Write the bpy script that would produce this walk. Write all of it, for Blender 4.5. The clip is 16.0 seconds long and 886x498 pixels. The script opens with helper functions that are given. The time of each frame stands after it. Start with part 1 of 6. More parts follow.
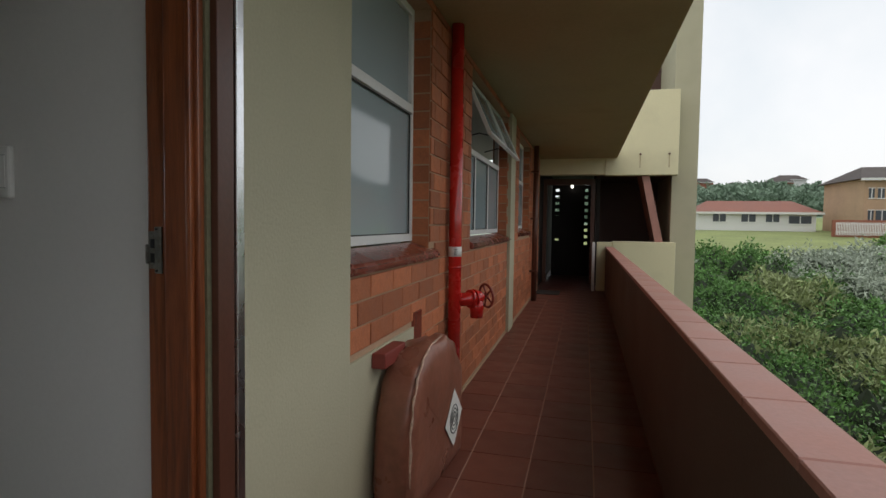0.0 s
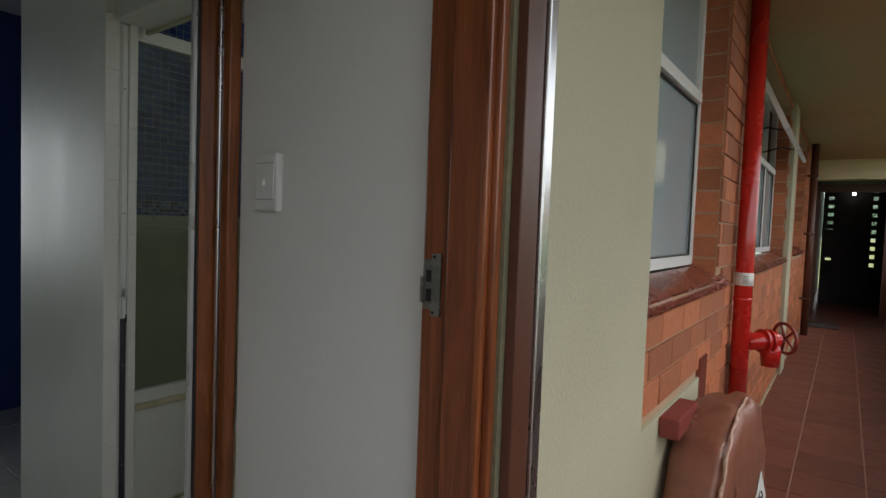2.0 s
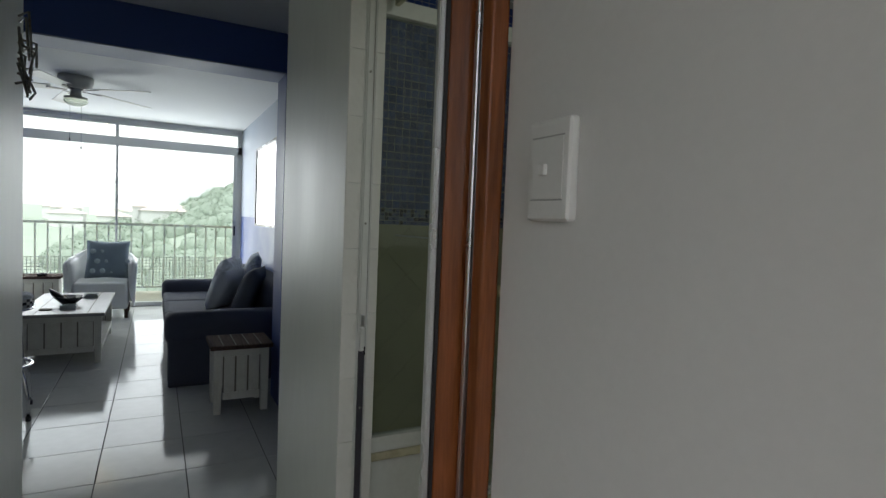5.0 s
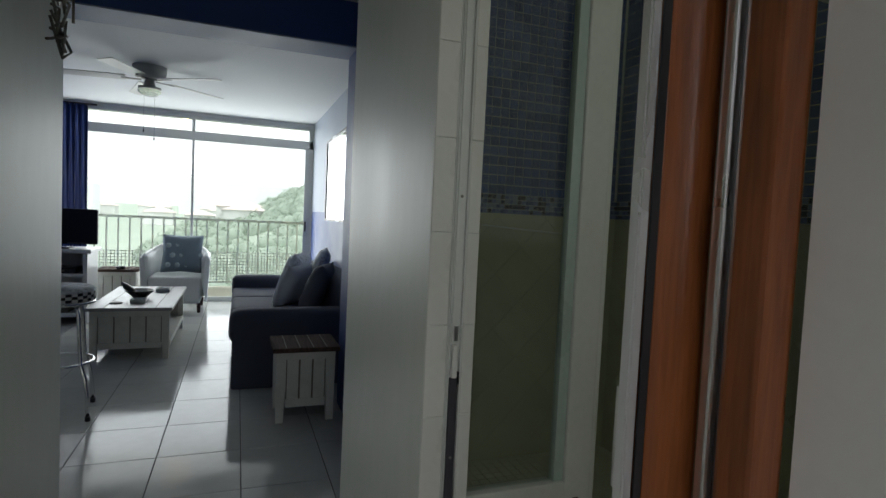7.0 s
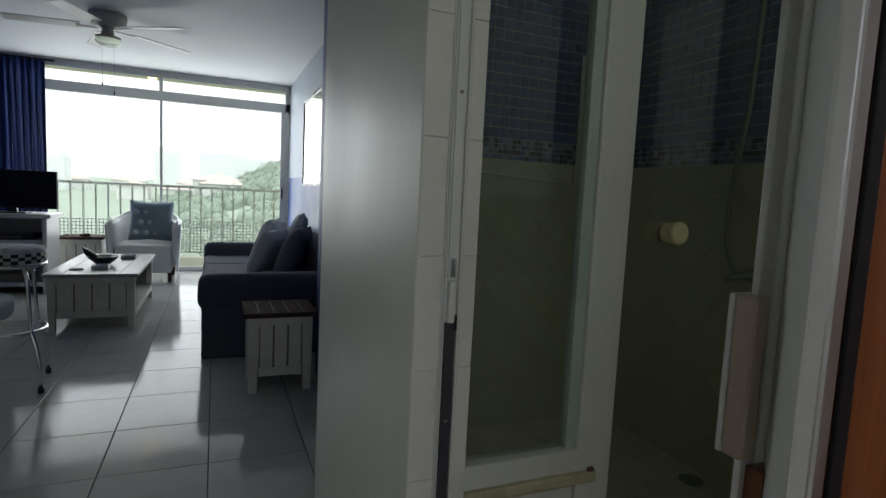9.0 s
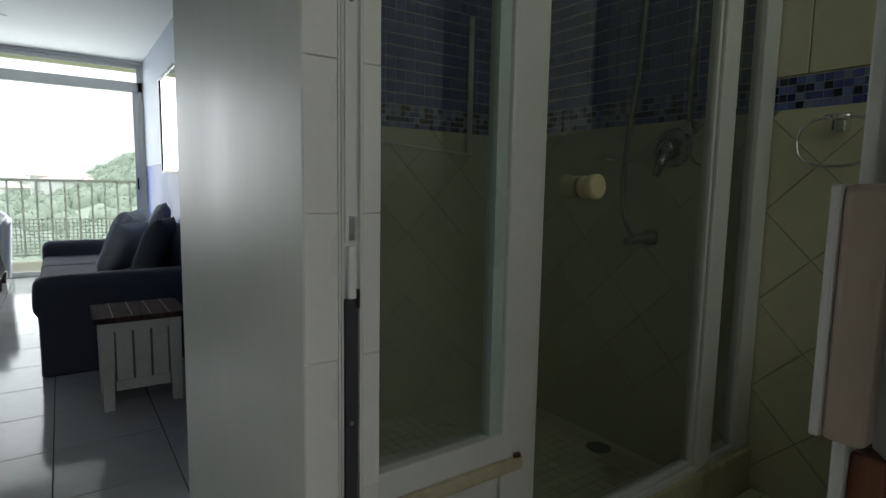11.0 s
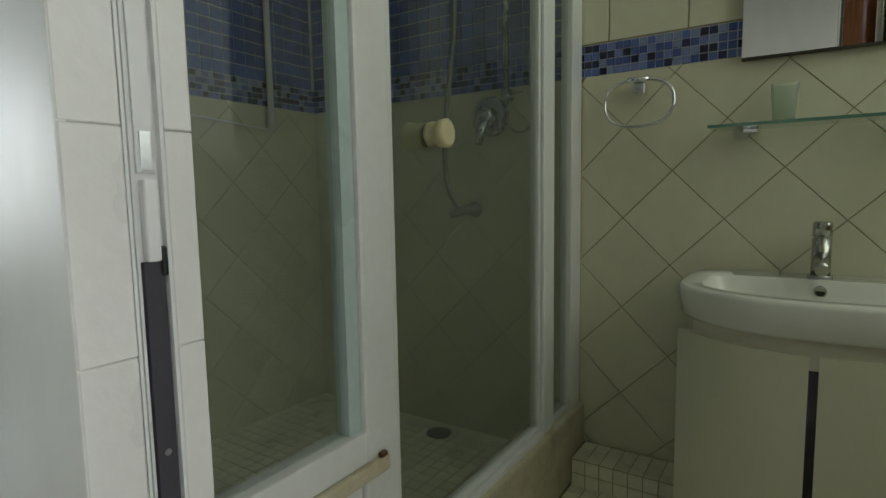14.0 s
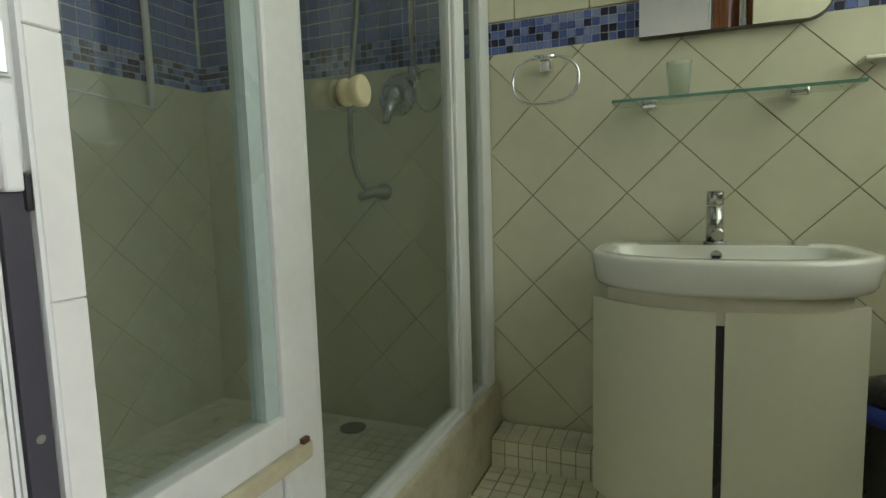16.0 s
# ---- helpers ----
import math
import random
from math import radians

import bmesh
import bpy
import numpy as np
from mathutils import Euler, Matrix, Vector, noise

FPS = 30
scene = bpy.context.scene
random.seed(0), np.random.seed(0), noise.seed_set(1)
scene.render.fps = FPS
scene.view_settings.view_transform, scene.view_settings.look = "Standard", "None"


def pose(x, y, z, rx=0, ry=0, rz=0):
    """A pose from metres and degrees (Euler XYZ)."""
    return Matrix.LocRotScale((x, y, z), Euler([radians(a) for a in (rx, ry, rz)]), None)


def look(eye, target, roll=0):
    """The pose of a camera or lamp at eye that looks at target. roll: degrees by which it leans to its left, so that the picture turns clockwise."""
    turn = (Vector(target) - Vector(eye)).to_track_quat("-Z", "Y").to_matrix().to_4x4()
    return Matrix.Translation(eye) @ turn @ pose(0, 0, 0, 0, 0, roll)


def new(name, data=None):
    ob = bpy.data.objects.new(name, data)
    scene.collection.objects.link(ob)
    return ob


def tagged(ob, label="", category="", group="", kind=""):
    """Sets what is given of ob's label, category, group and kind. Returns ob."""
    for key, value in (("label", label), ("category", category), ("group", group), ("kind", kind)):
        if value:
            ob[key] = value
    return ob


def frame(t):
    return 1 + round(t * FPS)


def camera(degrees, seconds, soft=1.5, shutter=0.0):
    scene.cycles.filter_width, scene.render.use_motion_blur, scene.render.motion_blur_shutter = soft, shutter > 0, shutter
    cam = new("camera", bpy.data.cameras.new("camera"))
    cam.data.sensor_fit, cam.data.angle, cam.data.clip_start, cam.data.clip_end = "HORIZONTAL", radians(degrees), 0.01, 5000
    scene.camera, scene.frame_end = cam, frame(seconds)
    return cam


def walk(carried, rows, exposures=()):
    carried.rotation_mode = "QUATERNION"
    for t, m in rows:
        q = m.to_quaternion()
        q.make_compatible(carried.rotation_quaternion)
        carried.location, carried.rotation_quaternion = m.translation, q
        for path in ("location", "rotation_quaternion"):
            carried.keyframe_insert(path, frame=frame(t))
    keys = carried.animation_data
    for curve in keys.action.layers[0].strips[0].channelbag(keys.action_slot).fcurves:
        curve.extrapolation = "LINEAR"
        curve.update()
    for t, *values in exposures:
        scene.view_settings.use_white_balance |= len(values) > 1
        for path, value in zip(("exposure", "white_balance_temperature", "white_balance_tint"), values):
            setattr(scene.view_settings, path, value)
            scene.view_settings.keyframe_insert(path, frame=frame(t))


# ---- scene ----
cam = camera(78.4, 16.0)
PATH = [
    (0.0, (-2.963, 3.568, 1.331), (-3.466, 5.501, 1.233), 0.8),
    (0.5, (-3.013, 3.654, 1.332), (-3.674, 5.539, 1.244), 0.8),
    (1.0, (-3.104, 3.723, 1.346), (-3.954, 5.531, 1.253), 1.4),
    (1.5, (-3.241, 3.804, 1.356), (-4.274, 5.514, 1.265), 1.4),
    (2.0, (-3.396, 3.906, 1.366), (-4.583, 5.513, 1.274), 2.1),
    (2.5, (-3.521, 3.98, 1.359), (-4.807, 5.509, 1.271), 2.2),
    (3.0, (-3.624, 4.03, 1.338), (-5.011, 5.47, 1.267), 2.2),
    (3.5, (-3.732, 4.112, 1.359), (-5.234, 5.43, 1.272), 2.1),
    (4.0, (-3.811, 4.186, 1.371), (-5.413, 5.38, 1.282), 2.1),
    (4.5, (-3.862, 4.213, 1.365), (-5.553, 5.278, 1.282), 2.1),
    (5.0, (-3.95, 4.244, 1.372), (-5.715, 5.179, 1.277), 2.3),
    (7.3, (-4.468, 4.363, 1.287), (-6.339, 5.062, 1.182), 2.9),
    (7.5, (-4.484, 4.365, 1.27), (-6.356, 5.061, 1.16), 3.2),
    (8.0, (-4.539, 4.38, 1.242), (-6.411, 5.068, 1.092), 3.2),
    (8.5, (-4.587, 4.403, 1.217), (-6.45, 5.11, 1.038), 3.1),
    (9.0, (-4.649, 4.423, 1.193), (-6.483, 5.197, 1.002), 2.8),
    (11.3, (-4.84, 4.483, 1.124), (-6.426, 5.682, 0.901), 1.0),
    (11.5, (-4.853, 4.485, 1.119), (-6.409, 5.72, 0.895), 1.0),
    (12.0, (-4.872, 4.5, 1.098), (-6.339, 5.842, 0.878), 0.6),
    (12.5, (-4.895, 4.515, 1.086), (-6.26, 5.962, 0.871), 0.1),
    (13.0, (-4.928, 4.531, 1.067), (-6.19, 6.068, 0.857), -0.4),
    (13.5, (-4.962, 4.538, 1.047), (-6.14, 6.141, 0.842), -0.7),
    (14.0, (-5.001, 4.538, 1.039), (-6.1, 6.197, 0.834), -1.0),
    (14.5, (-5.033, 4.539, 1.025), (-6.056, 6.245, 0.82), -1.1),
    (15.0, (-5.054, 4.546, 1.013), (-5.978, 6.308, 0.807), -1.3),
    (15.5, (-5.06, 4.557, 0.995), (-5.897, 6.362, 0.79), -1.6),
    (16.0, (-5.062, 4.562, 0.976), (-5.83, 6.397, 0.771), -1.7),
]
walk(cam, [(t, look(eye, target, roll)) for t, eye, target, roll in PATH], [(0.0, -0.05), (1.5, 0.5), (3.0, 0.95), (4.0, 1.1), (5.0, 1.0), (8.0, 0.8), (9.0, 0.7), (11.5, 1.15), (13.0, 1.85), (14.5, 2.6), (16.0, 3.05)])

# ---- world and light ----
world = bpy.data.worlds.new("overcast_sky")
scene.world = world
world.use_nodes = True
wn, wl = world.node_tree.nodes, world.node_tree.links
wn.clear()
SUN_UP, SUN_TURN = radians(50), radians(200)
sky = wn.new("ShaderNodeTexSky")
sky.sky_type, sky.sun_disc = "NISHITA", False
sky.sun_elevation, sky.sun_rotation = SUN_UP, SUN_TURN
sky.dust_density, sky.ozone_density = 4.0, 1.0
cloud = wn.new("ShaderNodeMix")
cloud.data_type = "RGBA"
cloud.inputs[0].default_value = 0.8
wtc, puff, puffr = wn.new("ShaderNodeTexCoord"), wn.new("ShaderNodeTexNoise"), wn.new("ShaderNodeValToRGB")
puff.inputs["Scale"].default_value, puff.inputs["Detail"].default_value = 3.5, 6
puffr.color_ramp.elements[0].position, puffr.color_ramp.elements[1].position = 0.35, 0.65
puffr.color_ramp.elements[0].color, puffr.color_ramp.elements[1].color = (0.82, 0.87, 0.90, 1), (1, 1, 1, 1)
puffs = wn.new("ShaderNodeVectorMath")
puffs.operation = "SCALE"
puffs.inputs["Scale"].default_value = 10.8
wl.new(wtc.outputs["Generated"], puff.inputs[0])
wl.new(puff.outputs[0], puffr.inputs[0])
wl.new(puffr.outputs[0], puffs.inputs[0])
wl.new(puffs.outputs[0], cloud.inputs[7])
wbg = wn.new("ShaderNodeBackground")
wbg.inputs[1].default_value = 0.11
wout = wn.new("ShaderNodeOutputWorld")
wl.new(sky.outputs[0], cloud.inputs[6])
wl.new(cloud.outputs[2], wbg.inputs[0])
wl.new(wbg.outputs[0], wout.inputs[0])
sun = new("sun", bpy.data.lights.new("sun", "SUN"))
sun.data.energy, sun.data.angle, sun.data.color = 0.8, radians(25), (1.0, 0.97, 0.92)
sun.matrix_world = pose(0, 0, 40, 40, 0, 110)

# area lamps added at the openings of the flat, in place of sky light
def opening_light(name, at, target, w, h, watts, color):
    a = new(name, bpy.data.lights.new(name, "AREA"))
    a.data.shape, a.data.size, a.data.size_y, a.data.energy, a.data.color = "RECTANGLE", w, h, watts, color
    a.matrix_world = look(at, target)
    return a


opening_light("balcony_window_fill", (-12.80, 3.7, 1.35), (-8, 3.7, 1.2), 3.2, 2.3, 30, (0.93, 0.97, 1.0))
# This added lamp reaches past the window and over solid wall.
opening_light("bathroom_window_fill", (-4.08, 5.5, 1.9), (-5.5, 5.5, 1.9), 1.0, 1.35, 1.35, (0.92, 1.0, 0.88))

# ---- helpers for meshes ----
ORIGIN = {}


def link_mesh(name, me, material, parent=None, label="", kind=""):
    ob = new(name, me)
    if material:
        me.materials.append(material)
    at = Vector((0, 0, 0))
    if parent is not None:
        ob.parent = parent
        at = ORIGIN[parent.name]
        me.transform(Matrix.Translation(-at))
    ORIGIN[ob.name] = at
    return tagged(ob, label=label, kind=kind)


def part(name, bm, material, parent=None, label="", kind="", smooth=False):
    me = bpy.data.meshes.new(name)
    if smooth:
        for f in bm.faces:
            f.smooth = True
    bm.to_mesh(me)
    bm.free()
    return link_mesh(name, me, material, parent, label, kind)


def thing(name, at, label, category, group=""):
    ob = new(name)
    ob.location = at
    ob.empty_display_size = 0.1
    ORIGIN[ob.name] = Vector(at)
    return tagged(ob, label=label, category=category, group=group)


def add_box(bm, x0, x1, y0, y1, z0, z1, bevel=0.0, seg=2, m=None):
    r = bmesh.ops.create_cube(bm, size=1.0)
    vs = r["verts"]
    bmesh.ops.scale(bm, vec=(x1 - x0, y1 - y0, z1 - z0), verts=vs)
    bmesh.ops.translate(bm, vec=((x0 + x1) / 2, (y0 + y1) / 2, (z0 + z1) / 2), verts=vs)
    if m is not None:
        bmesh.ops.transform(bm, matrix=m, verts=vs)
    if bevel > 0:
        es = list({e for v in vs for e in v.link_edges})
        bmesh.ops.bevel(bm, geom=es, offset=bevel, segments=seg, affect="EDGES", profile=0.6)


def boxes(*rows, bevel=0.0, seg=2):
    bm = bmesh.new()
    for r in rows:
        add_box(bm, *r, bevel=bevel, seg=seg)
    return bm


def add_tube(bm, points, radius, sides=12, caps=True):
    """A round bar along points, with a radius or a list of radii."""
    pts = [Vector(p) for p in points]
    rad = radius if isinstance(radius, (list, tuple)) else [radius] * len(pts)
    rings = []
    side = None
    for i, p in enumerate(pts):
        d = (pts[min(i + 1, len(pts) - 1)] - pts[max(i - 1, 0)]).normalized()
        if side is None:
            side = d.orthogonal().normalized()
        side = (side - d * side.dot(d)).normalized()
        up = d.cross(side)
        rings.append([bm.verts.new(p + (side * math.cos(a) + up * math.sin(a)) * rad[i])
                      for a in [2 * math.pi * k / sides for k in range(sides)]])
    for a, b in zip(rings, rings[1:]):
        for k in range(sides):
            f = bm.faces.new((a[k], a[(k + 1) % sides], b[(k + 1) % sides], b[k]))
            f.smooth = True
    if caps:
        bm.faces.new(rings[0][::-1])
        bm.faces.new(rings[-1])


def tube(points, radius, sides=12):
    bm = bmesh.new()
    add_tube(bm, points, radius, sides)
    return bm


def parts(name, rows, material, parent, bevel=0.0, label=""):
    """One part for each box."""
    return [part(name, boxes(r, bevel=bevel), material, parent, label) for r in rows]


def ring_points(c, r, axis_a, axis_b, n=28):
    c, a, b = Vector(c), Vector(axis_a), Vector(axis_b)
    return [c + (a * math.cos(2 * math.pi * k / n) + b * math.sin(2 * math.pi * k / n)) * r for k in range(n + 1)]


def lathe(profile, at, sides=32, closed_bottom=True):
    """A turned body: profile rows (radius, height) about the upright at at."""
    bm = bmesh.new()
    rings = []
    for r, z in profile:
        rings.append([bm.verts.new((at[0] + r * math.cos(2 * math.pi * k / sides), at[1] + r * math.sin(2 * math.pi * k / sides), at[2] + z)) for k in range(sides)])
    for a, b in zip(rings, rings[1:]):
        for k in range(sides):
            f = bm.faces.new((a[k], a[(k + 1) % sides], b[(k + 1) % sides], b[k]))
            f.smooth = True
    bm.faces.new(rings[0][::-1])
    bm.faces.new(rings[-1])
    return bm


def raw_boxes(rows):
    """Many plain boxes as one mesh, quickly."""
    verts, faces = [], []
    for x0, x1, y0, y1, z0, z1 in rows:
        n = len(verts)
        verts += [(x0, y0, z0), (x1, y0, z0), (x1, y1, z0), (x0, y1, z0), (x0, y0, z1), (x1, y0, z1), (x1, y1, z1), (x0, y1, z1)]
        faces += [(n, n + 3, n + 2, n + 1), (n + 4, n + 5, n + 6, n + 7), (n, n + 1, n + 5, n + 4), (n + 1, n + 2, n + 6, n + 5), (n + 2, n + 3, n + 7, n + 6), (n + 3, n, n + 4, n + 7)]
    me = bpy.data.meshes.new("pieces")
    me.from_pydata(verts, [], faces)
    return me


def piece_mesh(sx, sy, sz, chamfer=0.0015, top="z"):
    """One flat piece about its middle with worn edges towards +axis."""
    bm = bmesh.new()
    add_box(bm, -sx / 2, sx / 2, -sy / 2, sy / 2, -sz / 2, sz / 2)
    axis = "xyz".find(top)
    es = [e for e in bm.edges if all(v.co[axis] > 0 for v in e.verts)] if top != "a" else list(bm.edges)
    bmesh.ops.bevel(bm, geom=es, offset=chamfer, segments=1, affect="EDGES")
    me = bpy.data.meshes.new("piece")
    bm.to_mesh(me)
    bm.free()
    return me


def clip_poly(poly, a0, a1, b0, b1):
    for axis, lim, keep in ((0, a0, 1), (0, a1, -1), (1, b0, 1), (1, b1, -1)):
        out = []
        for i, p in enumerate(poly):
            q = poly[(i + 1) % len(poly)]
            ip, iq = keep * (p[axis] - lim) >= 0, keep * (q[axis] - lim) >= 0
            if ip:
                out.append(p)
            if ip != iq:
                k = (lim - p[axis]) / (q[axis] - p[axis])
                out.append((p[0] + (q[0] - p[0]) * k, p[1] + (q[1] - p[1]) * k))
        poly = out
        if len(poly) < 3:
            return []
    return poly


# ---- materials ----
def mat(name, color, rough=0.6, metal=0.0, vary=0.08, scale=3.0, fine=60.0, bump=0.15, bump_scale=None, island=0.0, thing_random=0.0,
        stain=None, stain_amount=0.0, stretch=(1, 1, 1), coat=0.0, spec=0.5, rough_vary=0.08):
    m = bpy.data.materials.new(name)
    m.use_nodes = True
    n, l = m.node_tree.nodes, m.node_tree.links
    p = n["Principled BSDF"]
    p.inputs["Metallic"].default_value = metal
    p.inputs["Coat Weight"].default_value = coat
    p.inputs["Specular IOR Level"].default_value = spec
    tc = n.new("ShaderNodeTexCoord")
    mp = n.new("ShaderNodeMapping")
    mp.inputs["Scale"].default_value = stretch
    l.new(tc.outputs["Object"], mp.inputs[0])
    big, small = n.new("ShaderNodeTexNoise"), n.new("ShaderNodeTexNoise")
    big.inputs["Scale"].default_value, small.inputs["Scale"].default_value = scale, fine
    big.inputs["Detail"].default_value, small.inputs["Detail"].default_value = 5, 4
    l.new(mp.outputs[0], big.inputs[0])
    l.new(mp.outputs[0], small.inputs[0])
    ad = n.new("ShaderNodeMath")
    ad.operation = "ADD"
    l.new(big.outputs[0], ad.inputs[0])
    l.new(small.outputs[0], ad.inputs[1])
    mr = n.new("ShaderNodeMapRange")
    mr.inputs[1].default_value, mr.inputs[2].default_value = 0.6, 1.4
    mr.inputs[3].default_value, mr.inputs[4].default_value = 1 - vary, 1 + vary
    l.new(ad.outputs[0], mr.inputs[0])
    value = mr.outputs[0]
    if island or thing_random:
        src = n.new("ShaderNodeNewGeometry").outputs["Random Per Island"] if island else n.new("ShaderNodeObjectInfo").outputs["Random"]
        amount = island or thing_random
        r2 = n.new("ShaderNodeMapRange")
        r2.inputs[3].default_value, r2.inputs[4].default_value = 1 - amount, 1 + amount
        l.new(src, r2.inputs[0])
        mu = n.new("ShaderNodeMath")
        mu.operation = "MULTIPLY"
        l.new(value, mu.inputs[0])
        l.new(r2.outputs[0], mu.inputs[1])
        value = mu.outputs[0]
    col = n.new("ShaderNodeVectorMath")
    col.operation = "SCALE"
    col.inputs[0].default_value = color
    l.new(value, col.inputs["Scale"])
    out = col.outputs[0]
    if stain:
        sn = n.new("ShaderNodeTexNoise")
        sn.inputs["Scale"].default_value, sn.inputs["Detail"].default_value = scale * 1.7, 8
        l.new(tc.outputs["Object"], sn.inputs[0])
        sr = n.new("ShaderNodeMapRange")
        sr.inputs[1].default_value, sr.inputs[2].default_value = 0.5, 0.75
        sr.inputs[4].default_value = stain_amount
        l.new(sn.outputs[0], sr.inputs[0])
        mx = n.new("ShaderNodeMix")
        mx.data_type = "RGBA"
        l.new(sr.outputs[0], mx.inputs[0])
        l.new(out, mx.inputs[6])
        mx.inputs[7].default_value = (*stain, 1)
        out = mx.outputs[2]
    l.new(out, p.inputs["Base Color"])
    rr = n.new("ShaderNodeMapRange")
    rr.inputs[1].default_value, rr.inputs[2].default_value = 0.3, 0.7
    rr.inputs[3].default_value, rr.inputs[4].default_value = max(0.02, rough - rough_vary), min(1, rough + rough_vary)
    l.new(big.outputs[0], rr.inputs[0])
    l.new(rr.outputs[0], p.inputs["Roughness"])
    if bump:
        b = n.new("ShaderNodeBump")
        b.inputs["Strength"].default_value, b.inputs["Distance"].default_value = bump, 0.004
        l.new(small.outputs[0], b.inputs["Height"])
        l.new(b.outputs[0], p.inputs["Normal"])
    return m


def wood(name, dark, light, rough=0.4, stretch=(14, 14, 0.9), coat=0.2, spec=0.5):
    m = bpy.data.materials.new(name)
    m.use_nodes = True
    n, l = m.node_tree.nodes, m.node_tree.links
    p = n["Principled BSDF"]
    tc, mp = n.new("ShaderNodeTexCoord"), n.new("ShaderNodeMapping")
    mp.inputs["Scale"].default_value = stretch
    l.new(tc.outputs["Object"], mp.inputs[0])
    a, b = n.new("ShaderNodeTexNoise"), n.new("ShaderNodeTexNoise")
    a.inputs["Scale"].default_value, a.inputs["Detail"].default_value, a.inputs["Distortion"].default_value = 2.2, 6, 1.2
    b.inputs["Scale"].default_value, b.inputs["Detail"].default_value = 18, 3
    l.new(mp.outputs[0], a.inputs[0])
    l.new(mp.outputs[0], b.inputs[0])
    ad = n.new("ShaderNodeMath")
    ad.operation = "MULTIPLY_ADD"
    ad.inputs[1].default_value = 0.35
    l.new(b.outputs[0], ad.inputs[0])
    l.new(a.outputs[0], ad.inputs[2])
    r = n.new("ShaderNodeValToRGB")
    r.color_ramp.elements[0].position, r.color_ramp.elements[1].position = 0.45, 0.85
    r.color_ramp.elements[0].color, r.color_ramp.elements[1].color = (*dark, 1), (*light, 1)
    l.new(ad.outputs[0], r.inputs[0])
    l.new(r.outputs[0], p.inputs["Base Color"])
    p.inputs["Roughness"].default_value, p.inputs["Coat Weight"].default_value = rough, coat
    p.inputs["Specular IOR Level"].default_value = spec
    bp = n.new("ShaderNodeBump")
    bp.inputs["Strength"].default_value, bp.inputs["Distance"].default_value = 0.2, 0.002
    l.new(b.outputs[0], bp.inputs["Height"])
    l.new(bp.outputs[0], p.inputs["Normal"])
    return m


def palette(name, colors, rough=0.25, fine=40.0, vary=0.08):
    """Each loose piece of a mesh takes one of the colours."""
    m = mat(name, (1, 1, 1), rough=rough, vary=vary, fine=fine, bump=0.05)
    n, l = m.node_tree.nodes, m.node_tree.links
    r = n.new("ShaderNodeValToRGB")
    r.color_ramp.interpolation = "CONSTANT"
    e = r.color_ramp.elements
    e[0].position, e[0].color = 0, (*colors[0], 1)
    e[1].position, e[1].color = 1 / len(colors), (*colors[1], 1)
    for i, c in enumerate(colors[2:], 2):
        e.new(i / len(colors)).color = (*c, 1)
    l.new(n.new("ShaderNodeNewGeometry").outputs["Random Per Island"], r.inputs[0])
    src = [k for k in l if k.to_node == n["Principled BSDF"] and k.to_socket.name == "Base Color"][0].from_node
    l.new(r.outputs[0], src.inputs[0])
    return m


def glass(name, tint=(0.9, 0.95, 0.93), rough=0.0, film=0.0):
    """A thin pane: mostly clear, with the gloss of glass."""
    m = bpy.data.materials.new(name)
    m.use_nodes = True
    n, l = m.node_tree.nodes, m.node_tree.links
    n.clear()
    t, g, mix, o = n.new("ShaderNodeBsdfTransparent"), n.new("ShaderNodeBsdfGlossy"), n.new("ShaderNodeMixShader"), n.new("ShaderNodeOutputMaterial")
    f = n.new("ShaderNodeLayerWeight")
    f.inputs[0].default_value = 0.5
    pw, ma = n.new("ShaderNodeMath"), n.new("ShaderNodeMath")
    pw.operation, ma.operation = "POWER", "MULTIPLY_ADD"
    pw.inputs[1].default_value, ma.inputs[1].default_value, ma.inputs[2].default_value = 4.5, 0.5, 0.012
    l.new(f.outputs["Facing"], pw.inputs[0])
    l.new(pw.outputs[0], ma.inputs[0])
    t.inputs[0].default_value = (*tint, 1)
    g.inputs["Roughness"].default_value = rough
    l.new(ma.outputs[0], mix.inputs[0])
    l.new(t.outputs[0], mix.inputs[1])
    l.new(g.outputs[0], mix.inputs[2])
    if film:
        # dried soap film, uneven over the pane
        d, m2, tx, mr = n.new("ShaderNodeBsdfDiffuse"), n.new("ShaderNodeMixShader"), n.new("ShaderNodeTexNoise"), n.new("ShaderNodeMapRange")
        tx.inputs["Scale"].default_value = 2.5
        mr.inputs[1].default_value, mr.inputs[2].default_value = 0.35, 0.65
        mr.inputs[3].default_value, mr.inputs[4].default_value = film * 0.6, film * 1.4
        d.inputs[0].default_value = (0.64, 0.70, 0.67, 1)
        tc = n.new("ShaderNodeTexCoord")
        l.new(tc.outputs["Object"], tx.inputs[0])
        l.new(tx.outputs[0], mr.inputs[0])
        l.new(mr.outputs[0], m2.inputs[0])
        l.new(mix.outputs[0], m2.inputs[1])
        l.new(d.outputs[0], m2.inputs[2])
        l.new(m2.outputs[0], o.inputs[0])
    else:
        l.new(mix.outputs[0], o.inputs[0])
    return m


